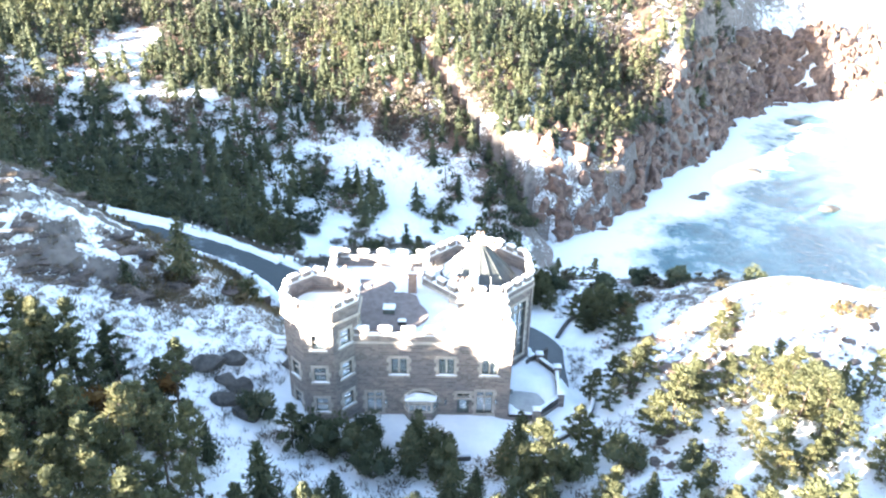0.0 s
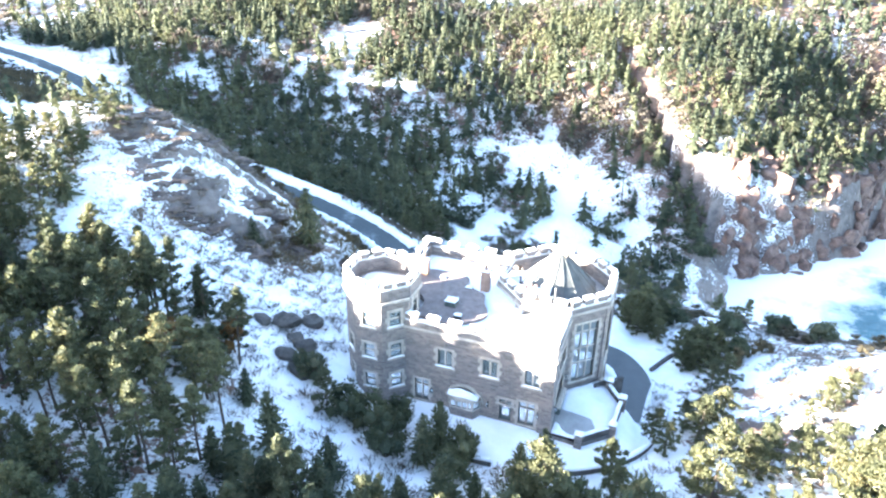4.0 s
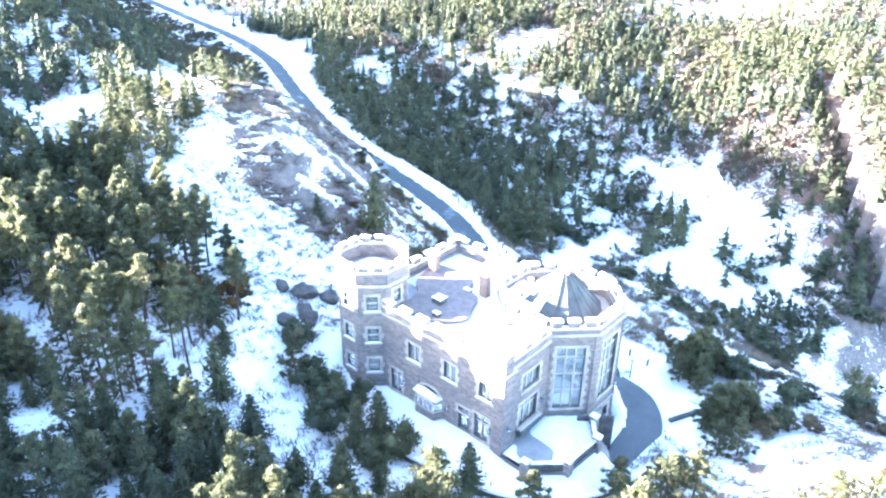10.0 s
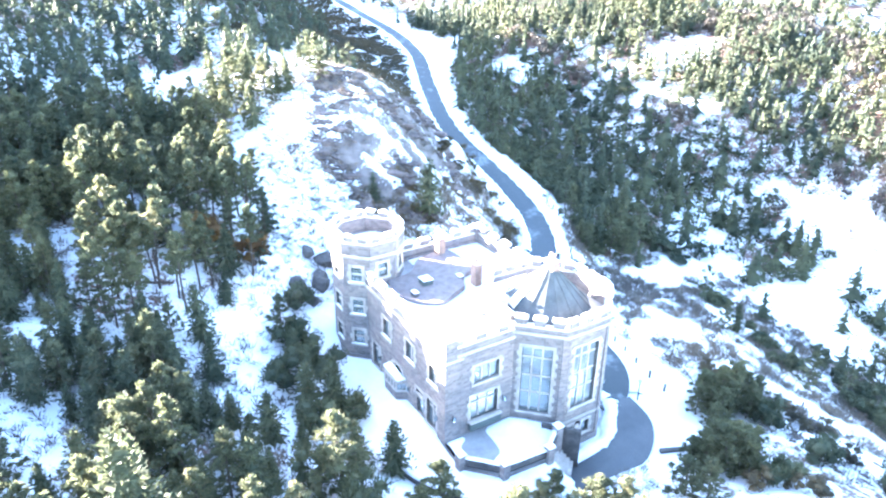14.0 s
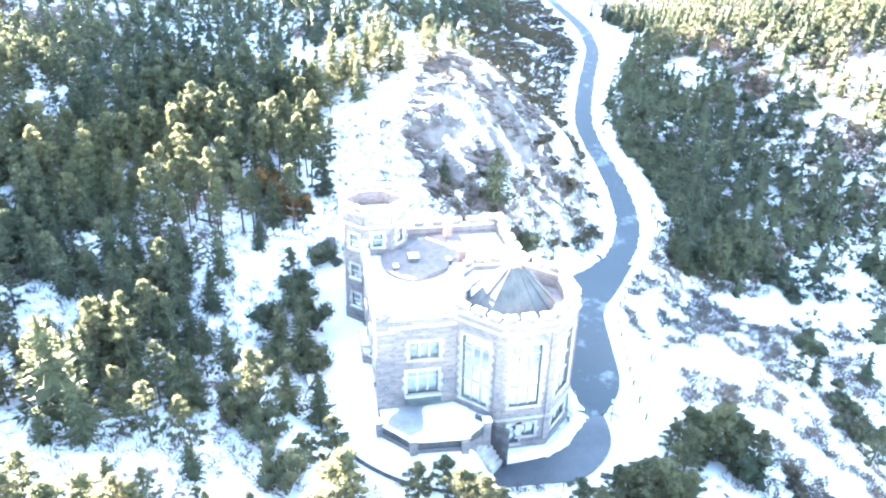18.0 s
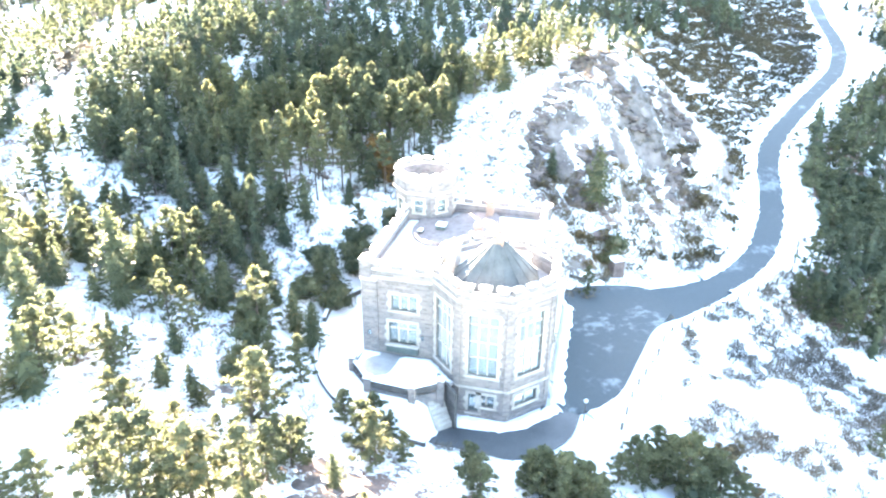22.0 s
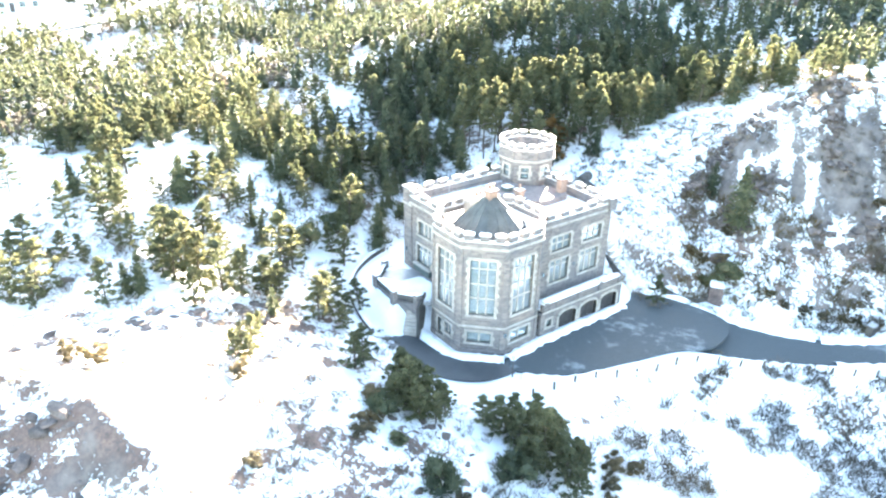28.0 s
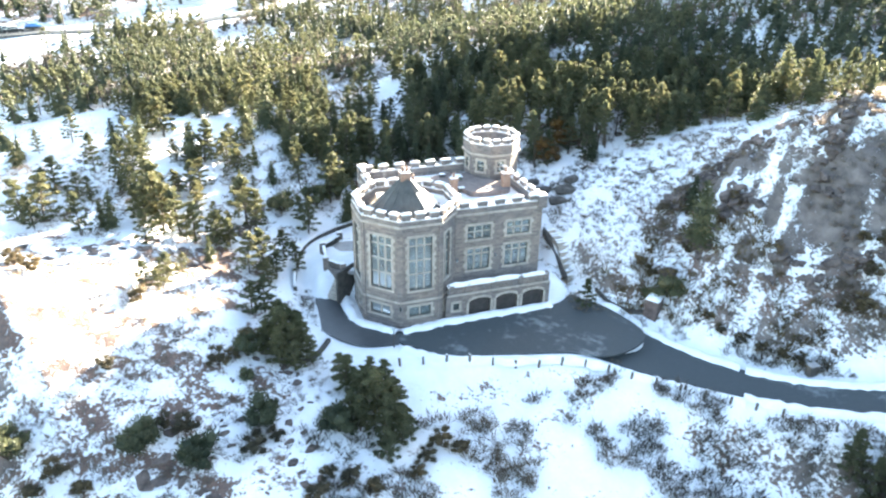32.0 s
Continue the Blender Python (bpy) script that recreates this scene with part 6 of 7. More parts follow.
# ---- grounds: walls, stair, fence, lamp, rocks, banks of snow ----
def line_wall(name, pts, thick, high, drop, mat, label, category, snow=True):
    """A low curved stone wall that follows the ground, coped with snow."""
    line = smooth_line([(x, y, 0) for x, y in pts], 5)
    t = np.gradient(line[:, :2], axis=0)
    t /= np.linalg.norm(t, axis=1)[:, None]
    n = np.stack([-t[:, 1], t[:, 0]], 1) * thick / 2
    ground = ground_z(line[:, 0], line[:, 1])
    top = np.convolve(np.pad(ground, 3, mode="edge"), np.ones(7) / 7, "valid") + high
    body = thing(name, label, category, kind="structure")
    def strip(lo, hi, wide):
        verts, faces = [], []
        for k in range(len(line)):
            a, b = line[k, :2] + n[k] * wide, line[k, :2] - n[k] * wide
            verts += [(*a, lo[k]), (*a, hi[k]), (*b, hi[k]), (*b, lo[k])]
            if k:
                p, q = 4 * (k - 1), 4 * k
                faces += [(p + j, p + (j + 1) % 4, q + (j + 1) % 4, q + j) for j in range(4)]
        faces += [(0, 1, 2, 3), tuple(4 * (len(line) - 1) + j for j in (3, 2, 1, 0))]
        return verts, faces
    mesh_object("masonry", *strip(ground - drop, top, 1.0), mat, body)
    if snow:
        rng = np.random.default_rng(len(pts))
        mesh_object("snow_cap", *strip(top, top + 0.05 + 0.14 * rng.uniform(0.3, 1, len(line)), 0.92), SNOW, body, "", True)


line_wall("garden_wall", [(-10.5, -9.9), (-7.5, -9.0), (-5.6, -8.9)], 0.35, 0.55, 0.8, DARKROCK, "low curved dark stone garden wall", "wall")
line_wall("garden_wall", [(-3.2, -8.6), (-1.2, -9.6), (0.8, -10.3), (3.0, -10.1)], 0.35, 0.5, 0.8, DARKROCK, "low curved dark stone garden wall", "wall")
line_wall("garden_wall", [(6.5, -9.2), (9.4, -8.2), (12.4, -6.0), (14.4, -3.2), (15.4, 0.4), (15.8, 3.6)], 0.4, 0.5, 0.9, DARKROCK, "curved dark retaining wall round the drive", "wall")
line_wall("garden_wall", [(13.8, 12.2), (14.6, 13.6), (15.7, 15.2), (17.2, 16.2)], 0.4, 0.3, 0.6, DARKROCK, "curved dark kerb wall by the drive", "wall", False)
line_wall("kerb_wall", [(-16.8, 12.4), (-17.2, 14.6), (-18.4, 16.2), (-20.0, 17.2), (-21.4, 17.6)], 0.3, 0.35, 0.6, DARKROCK, "low curved kerb wall below the rocks", "wall", False)

# outdoor stair on the west side
stair = thing("outdoor_stair", "snowy stone stair with low side walls beside the castle", "stairs")
STEPS = 14
for k in range(STEPS):
    s = k / (STEPS - 1)
    x, y = -15.6 - 0.1 * s, 3.2 + 5.5 * s
    z = max(3.8 - 3.45 * s, float(ground_z(x, y)) + 0.12)
    bm = bmesh.new()
    soft_box(bm, -0.7, 0.7, -0.22, 0.22, z - 1.0, z, pose(x, y, 0, 0, 0, 1))
    st = part("step", bm, SANDSTONE, stair)
    if k % 3 != 1:
        bm = bmesh.new()
        snow_heap(bm, -0.68, 0.68, -0.18, 0.20, z, 0.09, pose(x, y, 0, 0, 0, 1), k, 3, 0.0)
        part("tread_snow", bm, SNOW, st)
for side in (-0.9, 0.9):
    bm = bmesh.new()
    mm = pose(-15.6, 3.2, 0, 0, 0, 1)
    v = []
    for u in (side - 0.13, side + 0.13):
        for y, z in ((-0.4, 4.6), (5.9, 0.95), (5.9, -0.8), (-0.4, 2.2)):
            v.append(bm.verts.new(mm @ Vector((u, y, z))))
    for f in ((0, 1, 2, 3), (7, 6, 5, 4), (0, 4, 5, 1), (1, 5, 6, 2), (2, 6, 7, 3), (3, 7, 4, 0)):
        bm.faces.new([v[i] for i in f])
    bmesh.ops.recalc_face_normals(bm, faces=bm.faces[:])
    part("side_wall", bm, DARKROCK, stair)

# roadside posts
post = thing("fence_post", "short dark timber guard post in the snow beside the drive", "post", "guard posts along the drive", at=(0, 0, -500))
bm = bmesh.new()
soft_box(bm, -0.09, 0.09, -0.09, 0.09, -0.5, 0.95)
part("shaft", bm, WOOD, post)
bm = bmesh.new()
snow_heap(bm, -0.09, 0.09, -0.09, 0.09, 0.95, 0.08, None, 2, 2, 0.01)
part("snow_cap", bm, SNOW, post)
fence = smooth_line([(8.2, 18.8, 0), (3.2, 19.8, 0), (-3.2, 21.8, 0), (-8.2, 23.3, 0), (-12.2, 25.8, 0), (-17.2, 29.8, 0), (-24.6, 35.6, 0), (-30.0, 39.6, 0), (-38.0, 42.0, 0)], 24)
run = np.concatenate([[0], np.cumsum(np.hypot(*np.diff(fence[:, :2], axis=0).T))])
for s in np.arange(0, run[-1], 2.25):
    x, y = float(np.interp(s, run, fence[:, 0])), float(np.interp(s, run, fence[:, 1]))
    copy_thing(post, pose(x, y, float(ground_z(x, y)), tree_rng.uniform(-5, 5), tree_rng.uniform(-5, 5), tree_rng.uniform(0, 90)))
for ob in (*post.children, post):
    bpy.data.objects.remove(ob)

# globe lamp by the drive
lamp = thing("garden_lamp", "dark post lamp with a white globe by the drive", "lamp", at=(7.9, 15.6, -0.25))
bm = bmesh.new()
bmesh.ops.create_cone(bm, cap_ends=True, segments=10, radius1=0.07, radius2=0.05, depth=2.0, matrix=Matrix.Translation((0, 0, 1.0)))
part("post", bm, DARKROCK, lamp)
bm = bmesh.new()
bmesh.ops.create_uvsphere(bm, u_segments=14, v_segments=10, radius=0.2, matrix=Matrix.Translation((0, 0, 2.15)))
part("globe", bm, CURTAIN, lamp, "white glass globe")

# wall lanterns on the castle
for x, y, z, turn in ((-4.35, -4.6, 4.4, 0), (0.95, -4.6, 4.4, 0), (5.4, -4.6, 4.5, 0), (6.58, -4.0, 5.0, 90), (6.45, 0.9, 5.0, 90), (-5.1, 9.8, 5.6, 180), (-0.6, 9.8 + 0.15, 5.6, 180), (6.35, 12.35, 2.1, 180)):
    lm = pose(x, y, z, 0, 0, turn)
    bm = bmesh.new()
    box(bm, -0.05, 0.05, -0.22, 0.0, 0.12, 0.18, lm)
    lt = part("wall_lantern", bm, DARKROCK, castle, "black iron wall lantern")
    bm = bmesh.new()
    soft_box(bm, -0.11, 0.11, -0.34, -0.12, -0.22, 0.16, lm)
    part("lantern_glass", bm, GLASS, lt)


def rock_shape(seed, rough=0.28):
    rng = np.random.default_rng(seed)
    bm = bmesh.new()
    bmesh.ops.create_icosphere(bm, subdivisions=2, radius=1.0)
    cuts = [(rng.normal(size=3), rng.uniform(0.38, 0.75)) for _ in range(13)]
    for v in bm.verts:
        p = np.array(v.co)
        for n, d in cuts:
            n = n / np.linalg.norm(n)
            over = p @ n - d
            if over > 0:
                p = p - n * over
        v.co = p * rng.uniform(1 - rough * 0.3, 1 + rough * 0.3)
    verts, faces = np.array([tuple(v.co) for v in bm.verts]), np.array([[v.index for v in f.verts] for f in bm.faces])
    bm.free()
    return verts, faces


ROCKS = [rock_shape(k) for k in range(8)]
big = thing("boulder", "squared grey-brown stone block capped with snow beside the road", "stone block", at=(-20.9, 17.6, float(ground_z(-20.9, 17.6))))
bm = bmesh.new()
soft_box(bm, -0.85, 0.85, -0.75, 0.75, -0.6, 1.75, pose(0, 0, 0, 0, 0, 35), 0.12)
shape_rng = random.Random(4)
for v in bm.verts:
    v.co += Vector((shape_rng.uniform(-0.07, 0.07), shape_rng.uniform(-0.07, 0.07), shape_rng.uniform(-0.05, 0.05)))
part("stone", bm, ROCK, big)
bm = bmesh.new()
snow_heap(bm, -0.8, 0.8, -0.7, 0.7, 1.72, 0.34, pose(0, 0, 0, 0, 0, 35), 4, 6)
part("snow_cap", bm, SNOW, big)
for k, (x, y, s) in enumerate(((-15.8, -8.3, 1.6), (-14.9, -6.9, 1.2), (-17.4, -7.2, 1.4), (-13.9, 0.2, 1.1), (-24.0, 15.6, 1.5), (-20.6, -3.0, 2.0), (-19.0, -1.4, 1.4), (-18.4, -4.6, 1.5), (-22.3, -4.2, 1.3), (-16.9, -5.2, 1.7))):
    b = thing("boulder", "dark broken rock half buried in snow on the slope", "boulder", "rocks on the slope", at=(x, y, float(ground_z(x, y))))
    v, fcs = ROCKS[(1 + k) % 8]
    mesh_object("stone", (v * np.array([1.2 * s, 0.9 * s, 0.8 * s])).tolist(), fcs.tolist(), ROCK if k == 4 else DARKROCK, b)


def stamp_flat(name, shapes, places, mat, label, category):
    """Many small triangulated pieces joined into one stuff object."""
    vs, fs, base = [], [], 0
    for k, x, y, z, sx, sy, sz, turn in places:
        v, f = shapes[k]
        c, s = math.cos(turn), math.sin(turn)
        q = v * np.array([sx, sy, sz])
        q = np.stack([q[:, 0] * c - q[:, 1] * s + x, q[:, 0] * s + q[:, 1] * c + y, q[:, 2] + z], 1)
        vs.append(q)
        fs.append(f + base)
        base += len(q)
    ob = mesh_object(name, np.concatenate(vs).tolist(), np.concatenate(fs).tolist(), mat)
    return tagged(ob, label, category, kind="stuff")


rr = random.Random(21)


def rock_field(name, label, spots, nearest, mat):
    """Rocks of a few shapes: the nearest are pieces of their own, the rest are joined."""
    top = thing(name, label, "rocks")
    meshes = []
    for v, f in ROCKS:
        me = bpy.data.meshes.new("rock")
        me.from_pydata(v.tolist(), [], f.tolist())
        me.materials.append(mat)
        meshes.append(me)
    for k, x, y, z, sx, sy, sz, turn in spots[:nearest]:
        ob = new("rock", meshes[k])
        ob.parent = top
        ob.matrix_local = pose(x, y, z, 0, 0, math.degrees(turn)) @ Matrix.Diagonal((sx, sy, sz, 1))
    if spots[nearest:]:
        stamp_flat(name + "_rubble", ROCKS, spots[nearest:], mat, "smaller " + label, "rocks")


spots = []
while len(spots) < 620:
    x, y = rr.uniform(-64, -22), rr.uniform(0, 32)
    if float(crag_area(x, y)) > 0.45 and float(rough_field(x + 0.8 * y, y - 0.8 * x, 5, 91)) > 0.47:
        s = rr.uniform(0.3, 1.0)
        spots.append((rr.randrange(8), x, y, float(ground_z(x, y)) - 0.30 * s, s * rr.uniform(1.2, 2.4), s * rr.uniform(0.6, 1.0), s * rr.uniform(0.5, 0.9), 0.65 + rr.gauss(0, 0.3)))
spots.sort(key=lambda p: -p[4] * p[5])
rock_field("crag", "broken reddish rock faces showing through snow on the crag", spots, 290, CRAGROCK)
spots = []
while len(spots) < 340:
    x, y = rr.uniform(17, 60), rr.uniform(-14, 36)
    if float(rough_field(x, y, 9, 71)) > 0.52 and math.hypot(x - 12, y - 8) > 7:
        s = rr.uniform(0.2, 0.8)
        spots.append((rr.randrange(8), x, y, float(ground_z(x, y)) - 0.15 * s, s * rr.uniform(1.0, 2.0), s * rr.uniform(0.8, 1.3), s * rr.uniform(0.35, 0.7), rr.uniform(0, 6.28)))
stamp_flat("knoll_rocks", ROCKS, spots, CRAGROCK, "red-brown rocks scattered over the snowy knoll", "rocks")
spots = []
while len(spots) < 1500:
    x, y = rr.uniform(22, 190), rr.uniform(60, 250)
    sd, nn = shore(np.array(x), np.array(y))
    if -17 < float(sd) < 3 and bool(nn):
        s = rr.uniform(0.8, 2.6) * (1.0 if x < 90 else 1.7)
        spots.append((rr.randrange(8), x, y, float(ground_z(x, y)) - 0.3 * s, s * rr.uniform(0.8, 1.6), s * rr.uniform(0.6, 1.1), s * rr.uniform(0.9, 1.9), rr.uniform(0, 6.28)))
spots.sort(key=lambda p: p[1])
rock_field("cliff", "jagged red-brown sea cliff with snow in its clefts", spots, 290, SNOWROCK)
for k, (x, y, s) in enumerate(((88, 130, 2.6), (66, 110, 2.0), (69, 112, 1.6), (98, 104, 2.2), (121, 176, 3.2))):
    b = thing("sea_rock", "dark rock awash in the surf", "rock", "rocks in the surf", at=(x, y, SEA_Z))
    v, fcs = ROCKS[k]
    mesh_object("stone", (v * np.array([1.6 * s, s, 0.7 * s])).tolist(), fcs.tolist(), DARKROCK, b)


def tuft_shape(seed, n=26):
    rng = np.random.default_rng(seed)
    a, r = rng.uniform(0, 6.28, n), rng.uniform(0.0, 0.55, n)
    c = np.stack([np.cos(a) * r, np.sin(a) * r, rng.uniform(0.1, 0.5, n)], 1)
    w = np.stack([np.cos(a) * 0.6, np.sin(a) * 0.6, rng.uniform(0.4, 1.2, n)], 1)
    return leaf_cloud(c, w, 0.42, 0.07, rng, 3)


TUFTS = [tuft_shape(k) for k in range(6)]


def strew(name, n, x0, x1, y0, y1, size, keep, seed, mat, label, lo=0.4, hi=1.2):
    rng = np.random.default_rng(seed)
    x, y = rng.uniform(x0, x1, n * 4), rng.uniform(y0, y1, n * 4)
    road, _, _ = near_line(x, y, ROAD_C)
    ok = (rough_field(x, y, size, seed) > keep) & (road > 3.6) & (within(x, y, -13, 13.5, -9.5, 19.5, 0.5) < 0.5)
    x, y = x[ok][:n], y[ok][:n]
    z = ground_z(x, y)
    vs, fs, base = [], [], 0
    for i in range(len(x)):
        v, f = TUFTS[i % 6]
        s, c, q = rng.uniform(lo, hi), math.cos(i), math.sin(i)
        w = v * s
        vs.append(np.stack([w[:, 0] * c - w[:, 1] * q + x[i], w[:, 0] * q + w[:, 1] * c + y[i], w[:, 2] * rng.uniform(0.7, 1.3) + z[i] - 0.05], 1))
        fs.append(f + base)
        base += len(v)
    tagged(mesh_object(name, np.concatenate(vs).tolist(), np.concatenate(fs).tolist(), mat), label, "scrub", kind="stuff")


strew("slope_heather", 3600, -40, 18, 25, 62, 3.5, 0.53, 51, SCRUB, "grey-brown heather poking through snow below the drive", 0.6, 1.5)
strew("hill_heather", 2600, -64, -12, -12, 24, 6, 0.46, 52, SCRUB, "bare brown twigs on the snowy slope above the castle", 0.4, 1.2)
strew("knoll_heather", 2600, 14, 60, -30, 40, 7, 0.50, 53, SCRUB, "rusty brown heath over the snowy knoll", 0.4, 1.1)
strew("crag_brush", 330, -34, -18, 6, 31, 5, 0.50, 55, BRUSH, "olive-brown brush at the foot of the crag", 0.8, 1.9)
strew("wood_brush", 2600, -60, 16, -60, -10, 7, 0.46, 54, SCRUB, "brown brush under the trees", 0.5, 1.5)


def snow_bank(line, offset, seed, label):
    """An uneven ridge of ploughed snow along the road."""
    rng = np.random.default_rng(seed)
    t = np.gradient(line[:, :2], axis=0)
    t /= np.linalg.norm(t, axis=1)[:, None]
    n = np.stack([-t[:, 1], t[:, 0]], 1)
    verts, faces = [], []
    for k in range(len(line)):
        wide, high = 0.55 + 0.35 * rng.random(), 0.22 + 0.3 * rng.random()
        c = line[k, :2] + n[k] * (offset + rng.uniform(-0.12, 0.12))
        for s, h in ((-1, -0.15), (-0.55, 0.6), (0, 1.0), (0.55, 0.65), (1, -0.15)):
            verts.append((*(c + n[k] * s * wide), line[k, 2] + high * h))
        if k:
            a, b = 5 * (k - 1), 5 * k
            faces += [(a + j, a + j + 1, b + j + 1, b + j) for j in range(4)]
    tagged(mesh_object("snow_bank", verts, faces, SNOW, None, "", True), label, "snow bank", kind="structure")


dense_road = smooth_line([tuple(p) for p in ROAD_C[8::4]], 8)
dense_road = dense_road[(dense_road[:, 0] > -220) & (dense_road[:, 0] < -23)]
snow_bank(dense_road, 2.35, 1, "ploughed snow bank along the road")
snow_bank(dense_road, -2.35, 2, "ploughed snow bank along the road")
# cleared snow along the foot of the garages and the tower
foot = smooth_line([(6.4, 13.3, -0.2), (3.6, 12.95, -0.2), (1.0, 12.8, -0.2), (-3.0, 12.75, -0.2), (-7.0, 12.75, -0.2), (-11.0, 12.7, -0.2)], 7)
snow_bank(foot, 0.0, 3, "heaped snow along the foot of the garages")
foot = smooth_line([(6.8, 13.2, -0.2), (8.6, 11.4, -0.3), (10.2, 9.4, -0.4), (10.4, 6.5, -0.4), (10.3, 4.3, -0.4)], 7)
snow_bank(foot, 0.0, 4, "heaped snow along the foot of the tower")
rim = smooth_line([(x, y, float(ground_z(x, y)) + 0.05) for x, y in ((-14.8, 11.0), (-17.5, 15.5), (-19.0, 19.6), (-21.4, 23.8), (-24.6, 27.6))], 8)
snow_bank(rim, 0.0, 5, "ploughed snow heap beside the forecourt")
rim = smooth_line([(x, y, float(ground_z(x, y)) + 0.02) for x, y in ((7.2, 16.2), (3.6, 19.1), (-2.7, 21.0), (-8.3, 22.8), (-12.6, 25.4), (-16.6, 28.6), (-21.2, 32.2))], 8)
snow_bank(rim, 0.0, 6, "ploughed snow heap beside the forecourt")

# small dark service cabinet at the roadside
cab = thing("service_cabinet", "small dark metal service cabinet beside the road", "cabinet", at=(-30.6, 30.6, float(ground_z(-30.6, 30.6))))
bm = bmesh.new()
soft_box(bm, -0.5, 0.5, -0.35, 0.35, -0.2, 1.15)
part("body", bm, DARKROCK, cab)
bm = bmesh.new()
soft_box(bm, -0.56, 0.56, -0.41, 0.41, 1.15, 1.25)
part("lid", bm, LEAD, cab)
bm = bmesh.new()
soft_box(bm, -0.42, 0.42, 0.35, 0.39, 0.05, 1.05)
part("door", bm, DOORWOOD, cab)

# ---- the distant clearing: lane, parked cars, poles, a house ----
lane = LANE.copy()
lane[:, 2] = np.convolve(np.pad(ground_z(lane[:, 0], lane[:, 1]), 3, mode="edge"), np.ones(7) / 7, "valid") + 0.25
ribbon("road", lane, 2.4, 0.05, ROAD, "distant lane between snowy verges", 1.2)
lot = [(x, y) for x, y in ((57, -131), (82, -131), (84, -119), (58, -120.5))]
lot_z = 12.28
slab("parking_area", lot, lot_z, 0.4, ROAD, "ploughed parking area with trodden snow", "parking")


def parked_car(x, y, turn, paint, label):
    car = thing("car", label, "car", "parked cars", at=(x, y, lot_z))
    car.rotation_euler = (0, 0, math.radians(turn))
    bm = bmesh.new()
    soft_box(bm, -2.2, 2.2, -0.88, 0.88, 0.28, 0.92)
    part("body", bm, paint, car)
    bm = bmesh.new()
    soft_box(bm, -1.3, 1.05, -0.76, 0.76, 0.92, 1.5)
    for v in bm.verts:
        if v.co.z > 1.3:
            v.co.x *= 0.72
            v.co.y *= 0.88
    cabin = part("cabin", bm, GLASS, car, "dark car windows")
    bm = bmesh.new()
    soft_box(bm, -0.95, 0.75, -0.66, 0.66, 1.5, 1.56)
    part("roof_panel", bm, paint, cabin)
    bm = bmesh.new()
    snow_heap(bm, -0.9, 0.7, -0.6, 0.6, 1.56, 0.12, None, 3, 3)
    part("roof_snow", bm, SNOW, cabin)
    for wx in (-1.4, 1.4):
        for wy in (-0.86, 0.86):
            bm = bmesh.new()
            bmesh.ops.create_cone(bm, cap_ends=True, segments=14, radius1=0.33, radius2=0.33, depth=0.22, matrix=pose(wx, wy, 0.33, 90))
            wheel = part("wheel", bm, DOORWOOD, car)
            bm = bmesh.new()
            bmesh.ops.create_cone(bm, cap_ends=True, segments=12, radius1=0.2, radius2=0.2, depth=0.25, matrix=pose(wx, wy, 0.33, 90))
            part("rim", bm, LEAD, wheel)
    for wy in (-0.6, 0.6):
        bm = bmesh.new()
        soft_box(bm, 2.17, 2.24, wy - 0.2, wy + 0.2, 0.6, 0.78)
        part("headlight", bm, CURTAIN, car)


parked_car(63.4, -122.8, 25, CARPAINT, "dark parked car with snow on its roof")
parked_car(66.2, -124.6, 20, CARPAINT, "dark parked car with snow on its roof")
parked_car(69.0, -126.4, 30, CARPAINT, "dark parked car beside two others")

tarp = thing("covered_trailer", "low trailer under a bright blue tarpaulin in the snow", "trailer", at=(59.6, -127.6, lot_z))
bm = bmesh.new()
soft_box(bm, -1.8, 1.8, -0.9, 0.9, 0.3, 0.8)
part("bed", bm, DOORWOOD, tarp)
bm = bmesh.new()
snow_heap(bm, -1.9, 1.9, -1.0, 1.0, 0.8, 0.7, None, 5, 5)
part("tarpaulin", bm, BLUETARP, tarp)
for wy in (-0.9, 0.9):
    bm = bmesh.new()
    bmesh.ops.create_cone(bm, cap_ends=True, segments=12, radius1=0.3, radius2=0.3, depth=0.2, matrix=pose(0, wy, 0.3, 90))
    part("wheel", bm, DOORWOOD, tarp)


def utility_pole(x, y, high, head):
    z = float(ground_z(x, y))
    up = thing("utility_pole", "tall wooden utility pole" + (" with a white lamp head" if head else " with a crossarm"), "pole", "poles along the lane", at=(x, y, z))
    bm = bmesh.new()
    bmesh.ops.create_cone(bm, cap_ends=True, segments=9, radius1=0.17, radius2=0.11, depth=high + 0.6, matrix=Matrix.Translation((0, 0, high / 2 - 0.3)))
    part("shaft", bm, WOOD, up)
    bm = bmesh.new()
    soft_box(bm, -1.1, 1.1, -0.07, 0.07, high - 0.9, high - 0.75)
    arm = part("crossarm", bm, WOOD, up)
    for k in (-0.95, 0.0, 0.95):
        bm = bmesh.new()
        bmesh.ops.create_cone(bm, cap_ends=True, segments=7, radius1=0.07, radius2=0.05, depth=0.22, matrix=Matrix.Translation((k, 0, high - 0.64)))
        part("insulator", bm, CURTAIN, arm)
    if head:
        bm = bmesh.new()
        soft_box(bm, -0.45, 0.45, -0.3, 0.3, high - 0.1, high + 0.35)
        part("lamp_head", bm, CURTAIN, up, "white lamp head")
    return (x, y, z + high - 0.6)


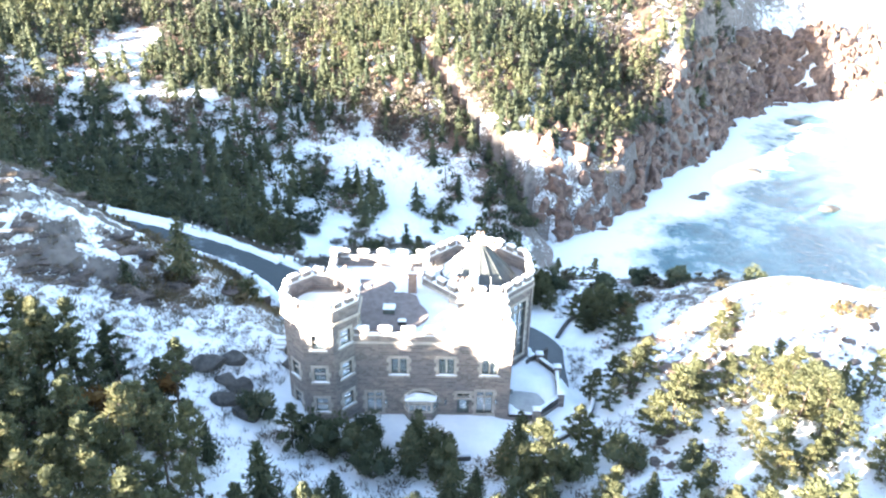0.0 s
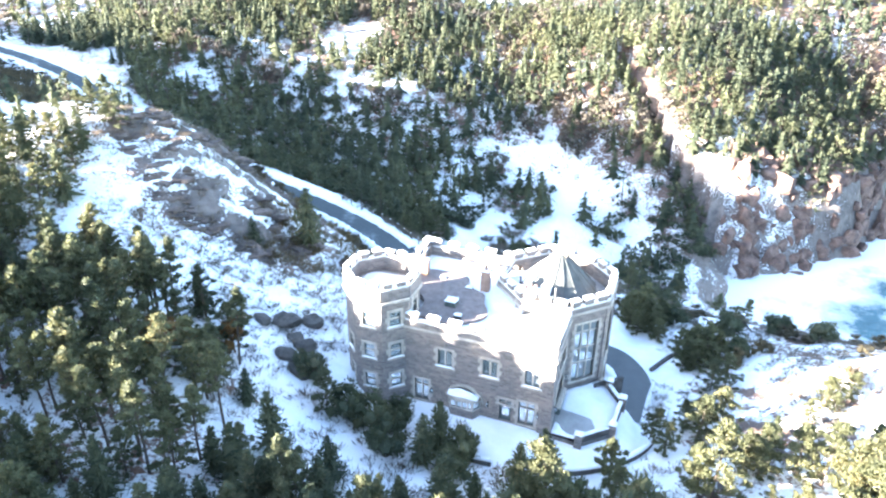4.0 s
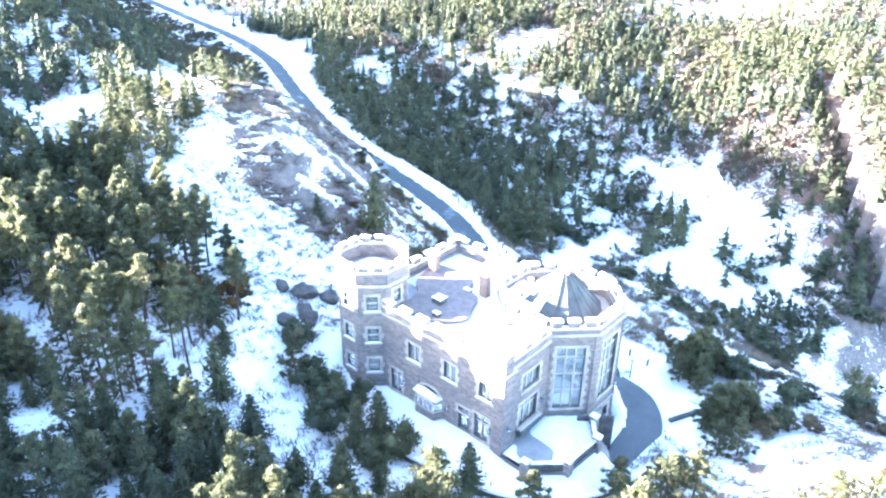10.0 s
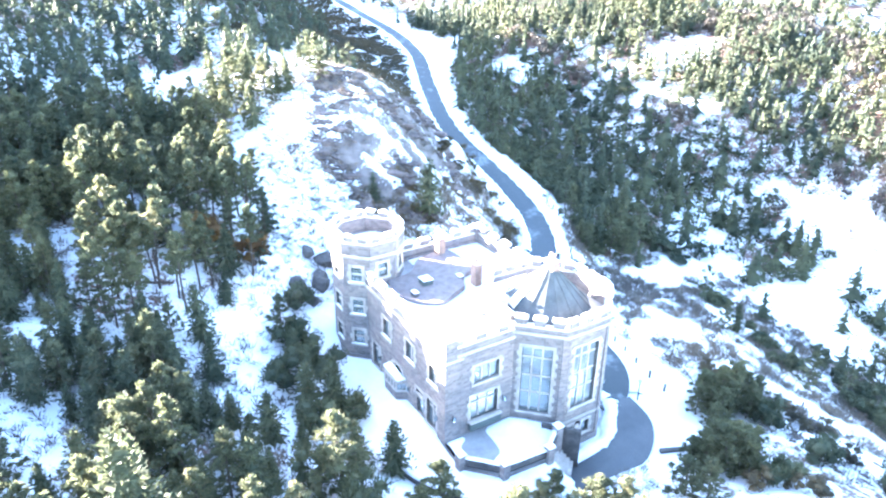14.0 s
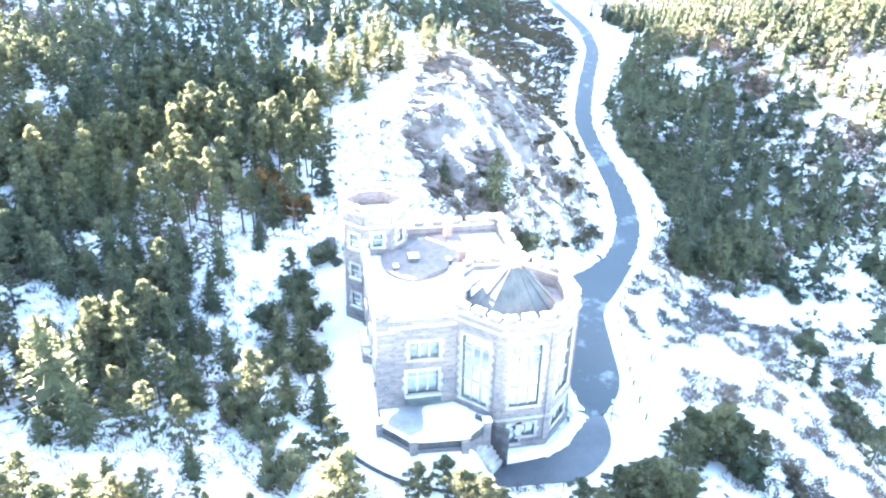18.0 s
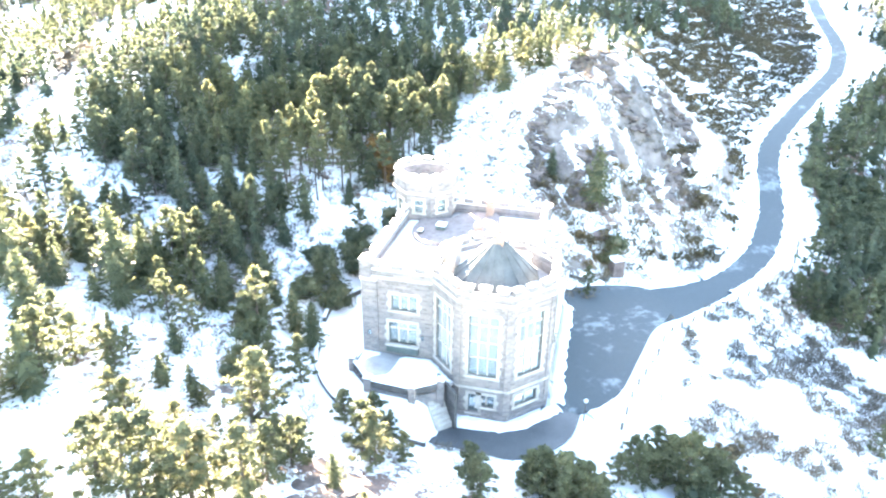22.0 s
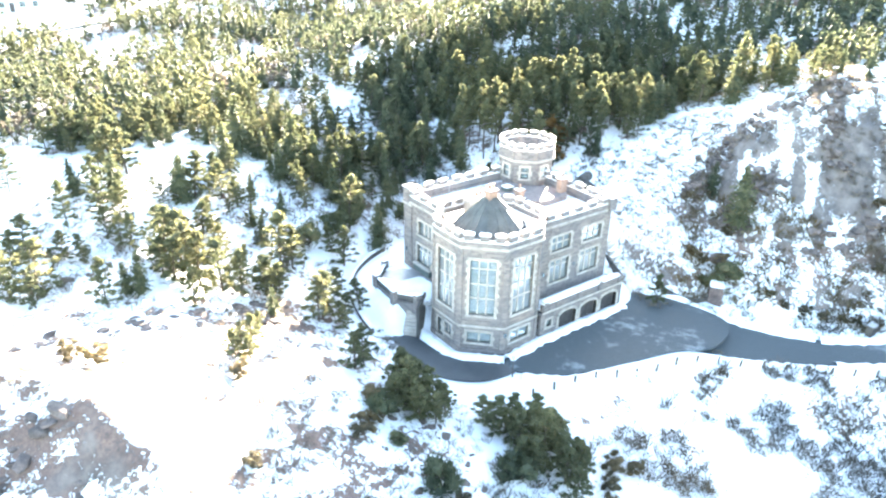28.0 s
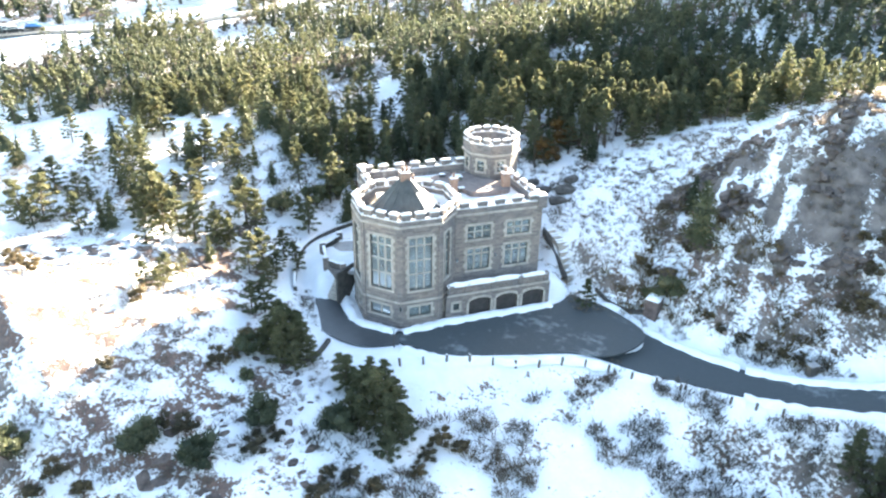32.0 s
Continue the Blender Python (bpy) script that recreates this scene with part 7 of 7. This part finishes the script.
tops = [utility_pole(96.0, -131.0, 9.0, False), utility_pole(65.2, -136.4, 9.0, False), utility_pole(50.6, -112.6, 9.0, True), utility_pole(2.9, -112.9, 9.5, False)]
for a, b in ((tops[0], tops[1]), (tops[1], tops[2])):
    for off in (-0.95, 0.0, 0.95):
        wire = bpy.data.curves.new("cable", "CURVE")
        wire.dimensions = "3D"
        wire.bevel_depth = 0.02
        sp = wire.splines.new("POLY")
        sp.points.add(12)
        for k in range(13):
            s = k / 12
            sp.points[k].co = (a[0] + (b[0] - a[0]) * s + off, a[1] + (b[1] - a[1]) * s, a[2] + (b[2] - a[2]) * s - 1.2 * 4 * s * (1 - s), 1)
        wire.materials.append(DOORWOOD)
        tagged(new("cable", wire), "thin dark overhead cable between poles", "cable", "overhead cables")

hz = float(ground_z(24, -152))
house = thing("house", "pale clapboard house with a snowy roof in the distance", "house", at=(24, -152, hz))
for x0, x1, y0, y1 in ((-6, 6, -3.5, -3.25), (-6, 6, 3.25, 3.5), (-6, -5.75, -3.25, 3.25), (5.75, 6, -3.25, 3.25)):
    bm = bmesh.new()
    box(bm, x0, x1, y0, y1, -1.0, 3.2)
    part("wall", bm, SIDING, house)
bm = bmesh.new()
v = [bm.verts.new(p) for p in ((-6.4, -3.9, 3.1), (6.4, -3.9, 3.1), (6.4, 3.9, 3.1), (-6.4, 3.9, 3.1), (-6.4, 0, 5.4), (6.4, 0, 5.4))]
for q in ((0, 1, 5, 4), (2, 3, 4, 5), (0, 4, 3), (1, 2, 5), (3, 2, 1, 0)):
    bm.faces.new([v[i] for i in q])
part("roof", bm, SNOW, house, "roof under snow")
for x in (-4, -1.2, 3.2):
    bm = bmesh.new()
    soft_box(bm, x - 0.6, x + 0.6, 3.5, 3.58, 1.0, 2.3)
    w = part("window", bm, FRAME, house)
    bm = bmesh.new()
    box(bm, x - 0.5, x + 0.5, 3.58, 3.6, 1.1, 2.2)
    part("pane", bm, GLASS, w)
bm = bmesh.new()
soft_box(bm, 0.6, 1.6, 3.5, 3.58, 0, 2.1)
part("door", bm, DOORWOOD, house)

# fallen logs in the wood
for x, y, turn, long in ((-27.0, -14.2, 25, 5.5), (-24.2, -16.8, -10, 4.5), (-20.6, -20.4, 60, 4.0)):
    log = thing("fallen_log", "fallen dark tree trunk lying in the snow under the pines", "log", "fallen logs", at=(x, y, float(ground_z(x, y)) + 0.12))
    log.rotation_euler = (0, 0, math.radians(turn))
    bm = bmesh.new()
    bmesh.ops.create_cone(bm, cap_ends=True, segments=9, radius1=0.19, radius2=0.11, depth=long, matrix=pose(0, 0, 0, 0, 90, 0))
    part("trunk", bm, BARK, log)
    for k in range(4):
        bm = bmesh.new()
        bmesh.ops.create_cone(bm, cap_ends=True, segments=6, radius1=0.05, radius2=0.015, depth=0.9, matrix=pose(long * (0.3 - 0.2 * k), 0.1 * (k - 1.5), 0.4, 20 * (k - 1.5), 15, 0))
        part("branch_stub", bm, BARK, log)
